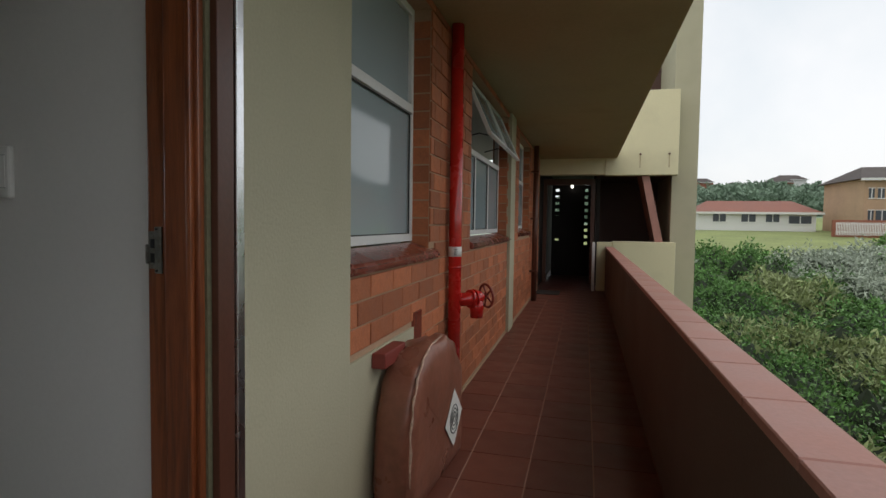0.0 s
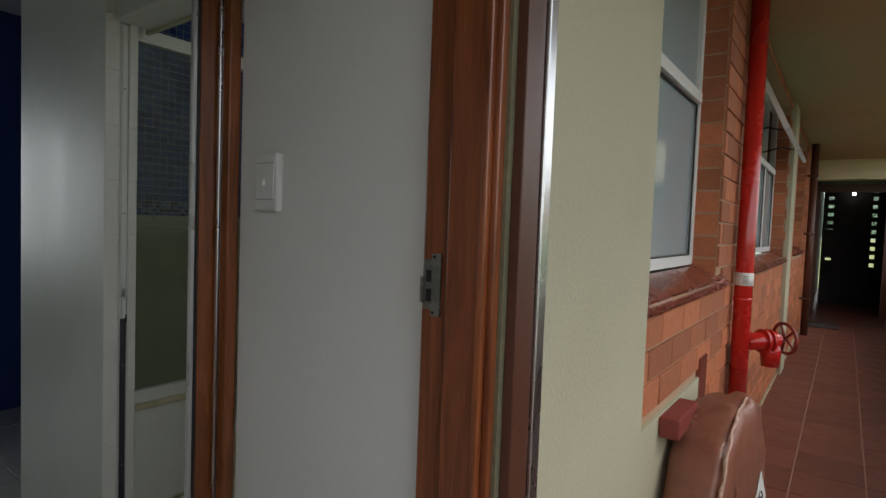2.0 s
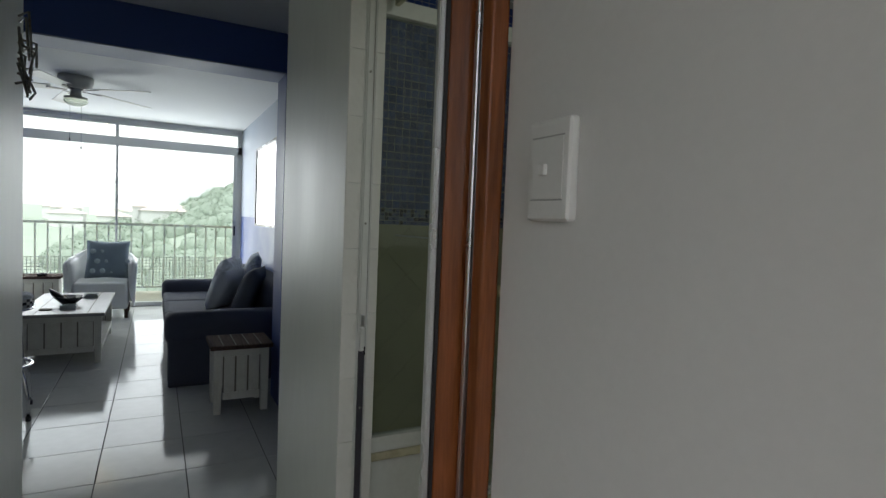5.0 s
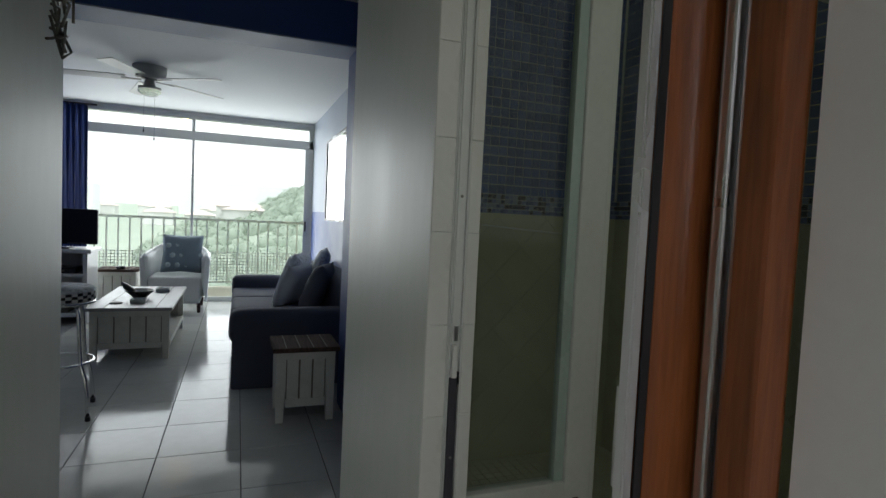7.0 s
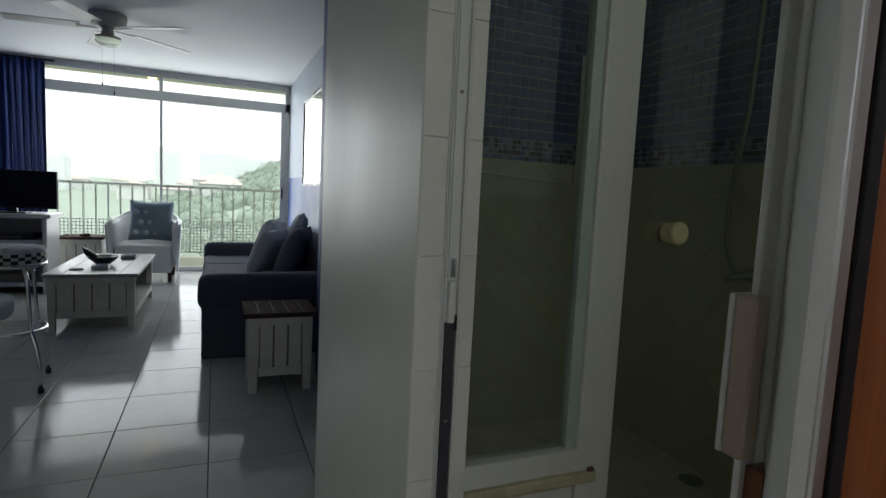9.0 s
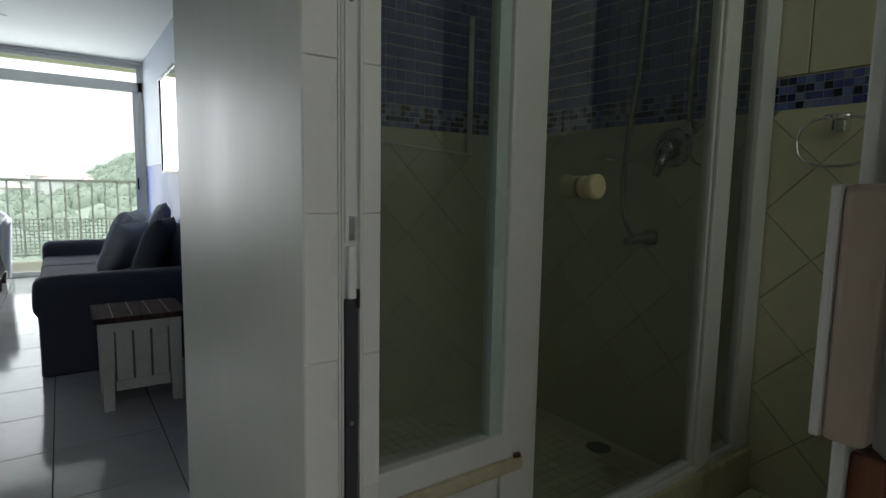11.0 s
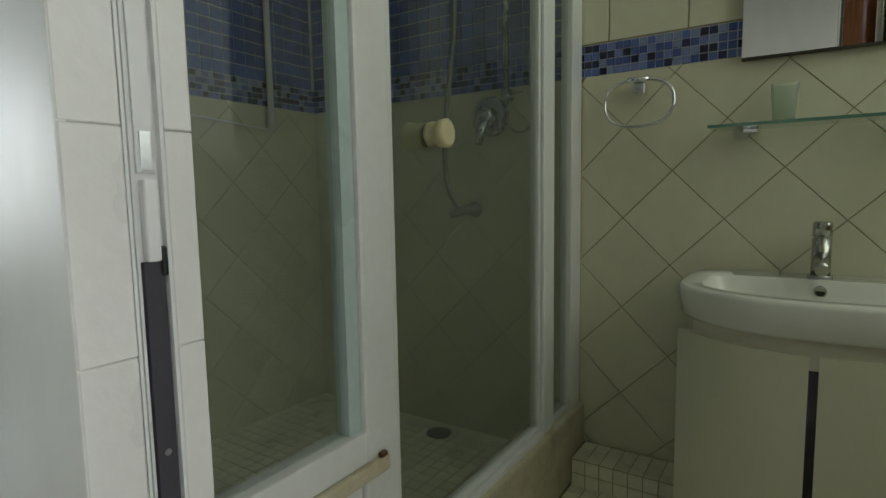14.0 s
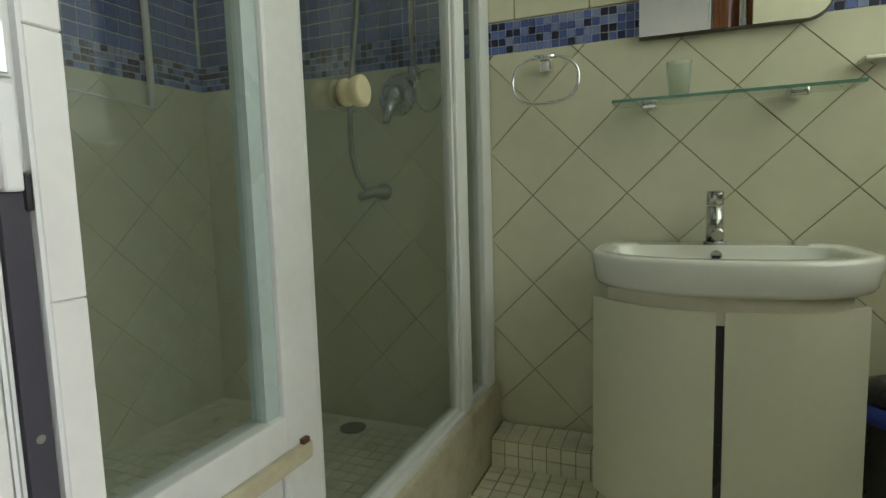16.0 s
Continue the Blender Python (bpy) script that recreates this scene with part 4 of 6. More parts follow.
post = part("lead_post", boxes((-4.914, -4.908, 4.772, 4.828, 0.02, 2.0), bevel=0.0015), SHOWER_FRAME, fold, "white lead post")
part("post_veneer", boxes((-4.9078, -4.893, 4.776, 4.80, 0.02, 1.012), bevel=0.002), WOOD_FOLD, post, "orange veneer below the handle")
# Dark strip filling the gap between lead post and folded panel.
part("gap_strip", boxes((-4.9078, -4.900, 4.803, 4.828, 0.02, 2.0), bevel=0.001), mat("dark_gap_strip", (0.07, 0.065, 0.055), 0.7, vary=0.2), post, "dark strip in the gap beside the post")
handle = part("door_handle", boxes((-4.9142, -4.897, 4.757, 4.7715, 1.021, 1.136), bevel=0.004, seg=3), mat("aged_pink_plastic", (0.46, 0.37, 0.30), 0.4), post, "aged pinkish plastic pull handle")
part("handle_flange", boxes((-4.919, -4.9144, 4.757, 4.785, 1.021, 1.136), bevel=0.0015), SHOWER_FRAME, handle, "white flange of the handle")

track = thing("door_track", (-5.46, 4.80, 0.02), "white aluminium door channel with black magnetic strip and catch", "door track")
parts("channel", ((-5.472, -5.467, 4.7668, 4.8005, 0.02, 2.02), (-5.467, -5.4595, 4.7668, 4.7695, 0.02, 2.02), (-5.467, -5.4595, 4.7975, 4.8005, 0.02, 2.02), (-5.467, -5.4625, 4.7725, 4.7745, 0.02, 2.02)), SHOWER_FRAME, track)
part("magnetic_strip", boxes((-5.4669, -5.461, 4.777, 4.795, 0.02, 0.985), bevel=0.001), STRIP_GREY, track)
part("white_insert", boxes((-5.4669, -5.4635, 4.778, 4.794, 1.06, 2.02), bevel=0.001), SHOWER_FRAME, track)
part("catch", boxes((-5.4665, -5.456, 4.779, 4.791, 0.985, 1.055), bevel=0.003, seg=3), WHITE_PLASTIC, track)
part("catch_plate", boxes((-5.4634, -5.4615, 4.781, 4.791, 1.062, 1.095), bevel=0.0008), ALU, track)
part("catch_shoe", boxes((-5.4665, -5.4575, 4.7915, 4.7965, 0.972, 0.998), bevel=0.002), BLACK_PLASTIC, track)
for z in (1.362, 1.80, 0.815, 0.45):
    part("screw", tube([(-5.4634, 4.786, z), (-5.4605, 4.786, z)], 0.0032, 10), STEEL_WORN, track)
ret_me = piece_mesh(0.010, 0.0455, 0.1893, 0.0012, "a")
ret_me.materials.append(TILE_EDGE)
inner_me = piece_mesh(0.010, 0.0265, 0.1893, 0.0012, "a")
inner_me.materials.append(TILE_EDGE)
for i in range(11):
    for md, x, y in ((ret_me, -5.4635, 4.743), (inner_me, -5.4655, 4.8145)):
        t = new("edge_tile", md)
        t.parent = track
        t.location = (x - track.location.x + random.uniform(-0.0006, 0.0006), y - track.location.y, 0.032 + i * 0.19)
part("tile_backing", boxes((-5.505, -5.4725, 4.7285, 4.8285, 0.0, 2.04), (-5.4725, -5.4615, 4.7285, 4.7655, 0.0, 2.04), (-5.4725, -5.4635, 4.802, 4.827, 0.0, 2.04)), JOINT_PALE, track)

# ---- shower ----
shower = thing("shower_screen", (-5.55, 5.45, BATH_Z), "white framed shower enclosure with smoked glass panes and a round knob", "shower screen")
XS = -5.55
curb = part("curb", boxes((-5.60, -5.515, 5.2, 6.06, BATH_Z, 0.415), bevel=0.01), mat("aged_cream_marble", (0.52, 0.48, 0.34), 0.4, vary=0.15, scale=7, stain=(0.28, 0.2, 0.1), stain_amount=0.6), shower, "stained cream curb")
part("low_panel", boxes((XS - 0.02, XS + 0.012, 4.832, 5.118, BATH_Z, 0.612), bevel=0.003), SHOWER_FRAME, shower, "white low panel")
parts("frame_rail", ((XS - 0.018, XS + 0.022, 4.832, 5.12, 0.638, 0.687), (XS - 0.018, XS + 0.022, 4.832, 5.12, 2.0, 2.05)), SHOWER_FRAME, shower, 0.003)
part("frame_ledge", boxes((XS - 0.02, XS + 0.030, 4.832, 5.165, 0.6125, 0.6375), bevel=0.005), curb.data.materials[0], shower)
part("frame_post", boxes((XS - 0.02, XS + 0.02, 4.83, 4.842, 0.687, 2.0)), SHOWER_FRAME, shower)
part("frame_post", boxes((XS - 0.024, XS + 0.02, 5.12, 5.197, 0.41, 2.05), bevel=0.006), SHOWER_FRAME, shower)
part("pane", boxes((XS - 0.003, XS + 0.003, 4.842, 5.12, 0.687, 2.0)), GLASS_SHOWER, shower)
part("pane_edge", boxes((XS - 0.012, XS + 0.012, 5.094, 5.1195, 0.687, 2.0)), mat("pale_seal", (0.45, 0.55, 0.52), 0.3), shower)
sd = part("shower_door", boxes((XS - 0.012, XS + 0.012, 5.199, 5.212, 0.43, 2.0), (XS - 0.012, XS + 0.012, 5.775, 5.786, 0.43, 2.0), (XS - 0.012, XS + 0.012, 5.212, 5.775, 0.43, 0.442), bevel=0.002), SHOWER_FRAME, shower)
part("pane", boxes((XS - 0.003, XS + 0.003, 5.212, 5.775, 0.442, 2.0)), GLASS_SHOWER, sd)
part("frame_post", boxes((XS - 0.02, XS + 0.020, 5.79, 5.842, 0.415, 2.05), (XS - 0.014, XS + 0.014, 5.842, 5.872, 0.415, 2.0), bevel=0.005), SHOWER_FRAME, shower)
parts("frame_rail", ((XS - 0.02, XS + 0.022, 5.198, 5.788, 0.414, 0.428), (XS - 0.02, XS + 0.022, 5.198, 6.05, 2.0, 2.05), (XS - 0.02, XS + 0.015, 5.872, 5.99, 0.414, 0.43)), SHOWER_FRAME, shower)
part("pane", boxes((XS - 0.003, XS + 0.003, 5.872, 5.985, 0.43, 2.0)), GLASS_SHOWER, shower)
part("frame_post", boxes((XS - 0.015, XS + 0.018, 5.985, 6.06, 0.415, 2.0), bevel=0.004), SHOWER_FRAME, shower)
knob = mat("cream_knob_plastic", (0.62, 0.56, 0.34), 0.4, vary=0.05)
for sgn in (1, -1):
    part("knob", tube([(XS + sgn * d, 5.325, 1.14) for d in (0.004, 0.012, 0.016, 0.030, 0.040, 0.044)],
                        [0.021, 0.022, 0.018, 0.024, 0.025, 0.019], 24), knob, sd, "cream plastic knob")
part("rust_mark", boxes((XS + 0.022, XS + 0.029, 5.145, 5.158, 0.6376, 0.645)), BROWN_METAL, shower)

mixer = thing("shower_mixer", (-5.825, 6.06, 1.22), "chrome round shower mixer with a lever on the tiled shower wall", "shower mixer")
MX, MZ = -5.822, 1.272
part("plate", tube([(MX, 6.062, MZ), (MX, 6.055, MZ), (MX, 6.046, MZ)], [0.062, 0.062, 0.052], 32), CHROME_DULL, mixer)
part("boss", tube([(MX, 6.046, MZ), (MX, 6.012, MZ - 0.002), (MX, 6.006, MZ - 0.002)], [0.030, 0.027, 0.020], 24), CHROME_DULL, mixer)
part("lever", tube([(MX, 6.02, MZ - 0.015), (MX - 0.002, 6.0, MZ - 0.045), (MX - 0.004, 5.985, MZ - 0.088)], [0.019, 0.016, 0.012], 14), CHROME_DULL, mixer)
hose = thing("shower_hose", (-5.9, 6.04, 1.0), "chrome shower hose hanging to a wall elbow", "shower hose")
hp = [(-5.893 - 0.0022 * k, 6.0, 2.0 - k * 0.045) for k in range(12)] + [(-5.93, 6.0, 1.42), (-5.944, 6.0, 1.33), (-5.953, 6.0, 1.24), (-5.957, 6.0, 1.16), (-5.953, 6.0, 1.09), (-5.938, 6.0, 1.035), (-5.915, 6.0, 1.0), (-5.90, 6.005, 0.985)]
part("hose", tube(hp, 0.0085, 8), HOSE_METAL, hose)
part("elbow", tube([(-5.882, 6.062, 0.985), (-5.882, 6.05, 0.985), (-5.882, 6.04, 0.985), (-5.885, 6.0, 0.985), (-5.91, 5.985, 0.975), (-5.925, 5.98, 0.968)], [0.027, 0.026, 0.016, 0.015, 0.012, 0.012], 14), HOSE_METAL, hose)
rail = thing("shower_rail", (-5.77, 6.05, 1.3), "slim chrome slide rail on the shower wall", "shower rail")
part("rail", tube([(-5.755, 6.03, 1.32), (-5.755, 6.03, 2.1)], 0.009, 10), CHROME_DULL, rail)
part("rail_foot", boxes((-5.767, -5.743, 6.02, 6.062, 1.31, 1.345), bevel=0.005), CHROME_DULL, rail)
ring_bm = bmesh.new()
add_tube(ring_bm, [(-5.715 + 0.045 * math.cos(2 * math.pi * k / 24), 6.045, 1.275 + 0.06 * math.sin(2 * math.pi * k / 24)) for k in range(25)], 0.003, 6, caps=False)
part("soap_ring", ring_bm, CHROME_DULL, rail)
dish = thing("soap_dish", (-6.3, 6.03, 1.27), "wire corner soap dish in the shower", "soap dish")
part("wire", tube([(-6.1, 6.05, 1.245), (-6.02, 5.98, 1.24), (-5.96, 6.05, 1.235)], 0.004, 6), CHROME, dish)
drain = thing("shower_drain", (-5.93, 5.62, BATH_Z + 0.02), "round dark shower drain", "drain")
part("drain", lathe([(0.04, 0.0), (0.042, 0.004), (0.03, 0.006)], (-5.985, 6.0 - 0.02, BATH_Z + 0.024), 20), STEEL_WORN, drain)
wire = thing("towel_hook_rail", (-6.59, 5.7, 1.25), "thin chrome rail with a white strap on the shower wall", "rail")
part("rail", tube([(-6.57, 5.35, 1.30), (-6.57, 5.83, 1.27)], 0.0035, 6), WHITE_PLASTIC, wire)
part("strap", tube([(-6.57, 5.83, 1.27), (-6.57, 5.83, 1.8)], 0.011, 8), WHITE_PLASTIC, wire)

# ---- bathroom ledge, vanity and fittings ----
setting("wall_ledge", boxes((-5.512, -4.0, 5.945, 6.062, BATH_Z, 0.292)), JOINT_BROWN, "low boxed ledge with small white tiles")
van = thing("vanity", (-4.96, 5.85, BATH_Z), "cream curved front vanity cabinet under a white ceramic basin", "vanity cabinet")


def curved(x0, x1, yb, yf, bulge, z0, z1, n=20, r=0.06):
    """Upright slab seen from above as a bow-fronted box."""
    pts = [(x0, yb)]
    for k in range(n + 1):
        u = k / n
        e = abs(2 * u - 1)
        pts.append((x0 + (x1 - x0) * u, yf - bulge * (1 - e ** 2.6) + (r if e > 0.999 else 0)))
    pts.append((x1, yb))
    bm = bmesh.new()
    lo, hi = [bm.verts.new((x, y, z0)) for x, y in pts], [bm.verts.new((x, y, z1)) for x, y in pts]
    bm.faces.new(lo[::-1])
    bm.faces.new(hi)
    for k in range(len(pts)):
        bm.faces.new((lo[k], lo[(k + 1) % len(pts)], hi[(k + 1) % len(pts)], hi[k]))
    bmesh.ops.recalc_face_normals(bm, faces=bm.faces)
    return bm


part("carcass", curved(-5.206, -4.724, 6.06, 5.778, 0.106, 0.30, 0.768), mat("dull_carcass_board", (0.60, 0.57, 0.46), 0.5, vary=0.05), van, "dull beige recessed band under the basin")
# Black strip behind the doors paints the shadow of the gap between them.
part("gap_shadow", boxes((-4.983, -4.957, 5.6705, 5.69, 0.30, 0.715)), BLACK_PLASTIC, van)


def bow_door(u0, u1):
    x0, x1, yf, b = -5.215, -4.715, 5.772, 0.108
    front, back = [], []
    for k in range(25):
        u = u0 + (u1 - u0) * k / 24
        e = abs(2 * u - 1)
        y = yf - b * (1 - e ** 2.6)
        front.append((x0 + (x1 - x0) * u, y))
        back.append((x0 + (x1 - x0) * u, y + 0.018))
    bm = bmesh.new()
    pts = front + back[::-1]
    lo, hi = [bm.verts.new((x, y, 0.30)) for x, y in pts], [bm.verts.new((x, y, 0.742)) for x, y in pts]
    bm.faces.new(lo)
    bm.faces.new(hi[::-1])
    n = len(pts)
    for k in range(n):
        f = bm.faces.new((lo[k], hi[k], hi[(k + 1) % n], lo[(k + 1) % n]))
    bmesh.ops.recalc_face_normals(bm, faces=bm.faces)
    return bm


part("cabinet_door", bow_door(0.0, 0.47), VANITY, van)
part("cabinet_door", bow_door(0.50, 1.0), VANITY, van)
part("plinth", curved(-5.19, -4.74, 6.06, 5.83, 0.10, BATH_Z, 0.30), VANITY, van)


def basin():
    bm = bmesh.new()
    cx, n = -4.955, 96

    def outline(w, yb, yf, z, bow=0.085, p=5.0):
        """Flat back, bowed front: a squarish ring whose front edge swells forward."""
        ring = []
        yc = yf + bow
        cy, hy = (yb + yc) / 2, (yb - yc) / 2
        for k in range(n):
            a = 2 * math.pi * k / n
            c, s = math.cos(a), math.sin(a)
            ux = math.copysign(abs(c) ** (2 / p), c)
            y = cy + hy * math.copysign(abs(s) ** (2 / p), s)
            if s < 0:
                y -= bow * (1 - abs(ux) ** 2.4) * abs(s) ** 0.4
            ring.append(bm.verts.new((cx + w * ux, y, z)))
        return ring
    rings = [outline(0.240, 6.06, 5.678, 0.766), outline(0.258, 6.06, 5.662, 0.770), outline(0.263, 6.06, 5.657, 0.778), outline(0.270, 6.06, 5.650, 0.829), outline(0.267, 6.058, 5.653, 0.836), outline(0.262, 6.055, 5.657, 0.838),
             outline(0.222, 5.95, 5.690, 0.838, 0.07, 6), outline(0.218, 5.947, 5.694, 0.834, 0.07, 6), outline(0.205, 5.94, 5.71, 0.775, 0.06, 5), outline(0.185, 5.925, 5.725, 0.758, 0.055, 4.5), outline(0.05, 5.86, 5.79, 0.752, 0.01, 3)]
    for a, b in zip(rings, rings[1:]):
        for k in range(n):
            bm.faces.new((a[k], a[(k + 1) % n], b[(k + 1) % n], b[k]))
    bm.faces.new(rings[0][::-1])
    bm.faces.new(rings[-1])
    bmesh.ops.recalc_face_normals(bm, faces=bm.faces)
    return bm


bas = part("basin", basin(), CERAMIC, van, "white ceramic basin", smooth=True)
bas.data.set_sharp_from_angle(angle=radians(50))
part("overflow_ring", tube([(-4.962, 5.950, 0.815), (-4.962, 5.941, 0.813)], 0.0125, 20), CHROME_DULL, bas)
# No real hole: a black disc paints the dark inside of the overflow.
part("overflow_hole", tube([(-4.962, 5.942, 0.813), (-4.962, 5.9405, 0.813)], 0.009, 16), BLACK_PLASTIC, bas)
tap = thing("basin_tap", (-4.962, 6.0, 0.834), "chrome single lever basin mixer tap on the white basin", "tap")
part("foot", tube([(-4.962, 6.0, 0.838), (-4.962, 6.0, 0.843)], 0.024, 24), CHROME_DULL, tap)
part("body", tube([(-4.962, 6.0, 0.842), (-4.962, 6.0, 0.926)], 0.0185, 24), CHROME_TAP, tap)
part("spout", tube([(-4.962, 5.995, 0.885), (-4.962, 5.925, 0.872), (-4.962, 5.905, 0.864)], [0.014, 0.013, 0.013], 14), CHROME_TAP, tap)
part("lever", tube([(-4.962, 6.0, 0.929), (-4.962, 6.0, 0.958), (-4.962, 6.0, 0.962)], [0.0185, 0.0185, 0.016], 24), CHROME_TAP, tap)
part("lever_bar", boxes((-4.969, -4.955, 5.935, 5.985, 0.955, 0.963), bevel=0.002), CHROME_TAP, tap)
shelf = thing("glass_shelf", (-4.94, 5.99, 1.18), "green edged glass shelf on chrome clips", "glass shelf")
part("shelf_board", boxes((-5.193, -4.69, 5.95, 6.06, 1.178, 1.184)), GLASS, shelf)
part("front_edge", boxes((-5.193, -4.69, 5.947, 5.9495, 1.1775, 1.1845)), GLASS_EDGE, shelf)
for x in (-5.11, -4.80):
    part("clip", boxes((x - 0.018, x + 0.018, 5.99, 6.06, 1.165, 1.192), bevel=0.005), CHROME, shelf)
tum = thing("tumbler", (-5.045, 6.0, 1.184), "frosted glass tumbler on the glass shelf", "tumbler")
part("cup", lathe([(0.022, 0.0), (0.029, 0.085), (0.027, 0.085), (0.021, 0.006)], (-5.045, 6.01, 1.1845), 24), TUMBLER, tum)
tr = thing("towel_ring", (-5.362, 6.03, 1.25), "oval chrome towel ring on the tiled wall", "towel ring")
oval = []
for k in range(41):
    a = 2 * math.pi * k / 40
    c, s = math.cos(a), math.sin(a)
    oval.append((-5.368 + 0.087 * math.copysign(abs(c) ** 0.75, c), 6.02, 1.262 + 0.059 * math.copysign(abs(s) ** 0.85, s)))
bm = bmesh.new()
add_tube(bm, oval, 0.0045, 8, caps=False)
part("ring", bm, CHROME, tr)
part("mount", boxes((-5.384, -5.352, 6.026, 6.062, 1.285, 1.318), bevel=0.006), CHROME, tr)
part("bar", tube([(-5.394, 6.018, 1.321), (-5.342, 6.018, 1.321)], 0.0065, 10), CHROME, tr)
hk = thing("cup_holder", (-4.66, 6.02, 1.25), "small chrome cup holder on the tiled wall", "holder")
part("arm", boxes((-4.685, -4.60, 6.0, 6.06, 1.228, 1.24), bevel=0.004), CHROME, hk)
bm = bmesh.new()
pts = []
X0, X1, Z0, R = -5.137, -4.735, 1.345, 0.05
outl = [(X0, 1.95), (X0, Z0)] + [(X1 - R + R * math.sin(math.pi / 2 * k / 8), Z0 - 0.004 + R - R * math.cos(math.pi / 2 * k / 8)) for k in range(9)] + [(X1, 1.95)]
fr, bk = [bm.verts.new((x, 6.040, z)) for x, z in outl], [bm.verts.new((x, 6.046, z)) for x, z in outl]
bm.faces.new(fr)
bm.faces.new(bk[::-1])
for k in range(len(outl)):
    bm.faces.new((fr[k], bk[k], bk[(k + 1) % len(outl)], fr[(k + 1) % len(outl)]))
bmesh.ops.recalc_face_normals(bm, faces=bm.faces)
mir = thing("bathroom_mirror", (-4.94, 6.05, 1.34), "frameless bathroom mirror with a rounded corner and dark edge", "mirror")
part("glass", bm, MIRROR, mir)
part("edge", tube([(x, 6.046, z - 0.002) for x, z in outl[1:-1]], 0.005, 6), mat("tarnished_edge", (0.08, 0.07, 0.05), 0.6), mir)
bin_ = thing("waste_bin", (-4.60, 5.98, BATH_Z), "black pedal bin with a blue liner beside the vanity", "waste bin")
part("body", lathe([(0.075, 0.0), (0.085, 0.26), (0.087, 0.265)], (-4.60, 5.93, BATH_Z), 24), BLACK_PLASTIC, bin_)
part("liner", lathe([(0.088, 0.262), (0.09, 0.285), (0.086, 0.30)], (-4.60, 5.93, BATH_Z), 24), BIN_BLUE, bin_)
part("lid", lathe([(0.085, 0.30), (0.084, 0.33), (0.05, 0.345)], (-4.60, 5.93, BATH_Z), 24), BLACK_PLASTIC, bin_)

# ---- living room ----


def panel_table(name, x0, x1, y0, y1, h, label, cat, shelf_open, group=""):
    """Planked dark top on a pale panelled frame."""
    t = thing(name, ((x0 + x1) / 2, (y0 + y1) / 2, 0), label, cat, group)
    top = part("tabletop", boxes((x0, x1, y0, y1, h - 0.03, h), bevel=0.006), WOOD_DARK if not shelf_open else mat("grey_washed_top", (0.30, 0.30, 0.29), 0.35, vary=0.15, stretch=(1, 6, 1)), t)
    n = 5
    for k in range(1, n):
        y = y0 + (y1 - y0) * k / n
        if not shelf_open or k in (1, 4):
            part("plank_joint", boxes((x0 + 0.01, x1 - 0.01, y - 0.003, y + 0.003, h, h + 0.0012)), GROOVE, top)
    a, b, c, d = x0 + 0.03, x1 - 0.03, y0 + 0.025, y1 - 0.025
    w = 0.06
    for x, xs in ((a, 1), (b, -1)):
        for y, ys in ((c, 1), (d, -1)):
            bm = bmesh.new()
            add_box(bm, min(x, x + xs * w), max(x, x + xs * w), min(y, y + ys * w), max(y, y + ys * w), 0, h - 0.03)
            for v in bm.verts:
                if v.co.z < 0.01:
                    v.co.x += (x + xs * 0.015 - v.co.x) * 0.25
                    v.co.y += (y + ys * 0.015 - v.co.y) * 0.25
            part("leg", bm, PAINT_PALE, t)
    for x in (a, b):
        xx = (x, x + 0.02) if x == a else (x - 0.02, x)
        yy0, yy1 = c + w, d - w
        parts("apron", ((*xx, yy0, yy1, 0.10, 0.15), (*xx, yy0, yy1, h - 0.08, h - 0.03)), PAINT_PALE, t)
        m = 4 if shelf_open else 3
        if x == b or True:
            inner = (x + 0.006, x + 0.014) if x == a else (x - 0.014, x - 0.006)
            pn = part("panel", boxes((*inner, yy0, yy1, 0.15, h - 0.08)), GROOVE, t)
            s = (yy1 - yy0) / m
            face = (x + 0.002, x + 0.018) if x == a else (x - 0.018, x - 0.002)
            for k in range(1, m if not shelf_open else 1):
                for d0 in (-0.016, 0.010):
                    part("bead", boxes((face[0] - 0.0015, face[1] + 0.0015, yy0 + k * s + d0, yy0 + k * s + d0 + 0.005, 0.152, h - 0.082)), PAINT_PALE, pn)
            for k in range(m):
                part("board", boxes((*face, yy0 + k * s + 0.006, yy0 + (k + 1) * s - 0.006, 0.152, h - 0.082)), PAINT_PALE, pn)
    for y in (c, d):
        yy = (y, y + 0.02) if y == c else (y - 0.02, y)
        if shelf_open:
            parts("rail", ((a + w, b - w, *yy, 0.10, 0.15), (a + w, b - w, *yy, h - 0.06, h - 0.03)), PAINT_PALE, t)
        else:
            part("side_panel", boxes((a + w, b - w, *yy, 0.10, h - 0.03)), PAINT_PALE, t)
    if shelf_open:
        part("shelf", boxes((a + 0.02, b - 0.02, c + 0.02, d - 0.02, 0.125, 0.145)), PAINT_PALE, t)
        part("back_board", boxes((a + 0.05, b - 0.05, (c + d) / 2 - 0.01, (c + d) / 2 + 0.01, 0.145, h - 0.03)), GROOVE, t)
    return t


panel_table("side_table", -8.24, -7.85, 4.578, 4.99, 0.48, "square side table, dark planked top, white panelled sides, beside sofa", "side table", False)
panel_table("coffee_table", -11.0, -9.60, 3.20, 3.85, 0.455, "long coffee table with grey planked top and white panelled ends", "coffee table", True)
panel_table("side_table", -12.4, -12.0, 2.76, 3.22, 0.53, "small pale side table with a planked top by the armchair", "side table", False)
ash = thing("ashtray", (-12.1, 3.02, 0.53), "small dark ashtray on the side table", "ashtray")
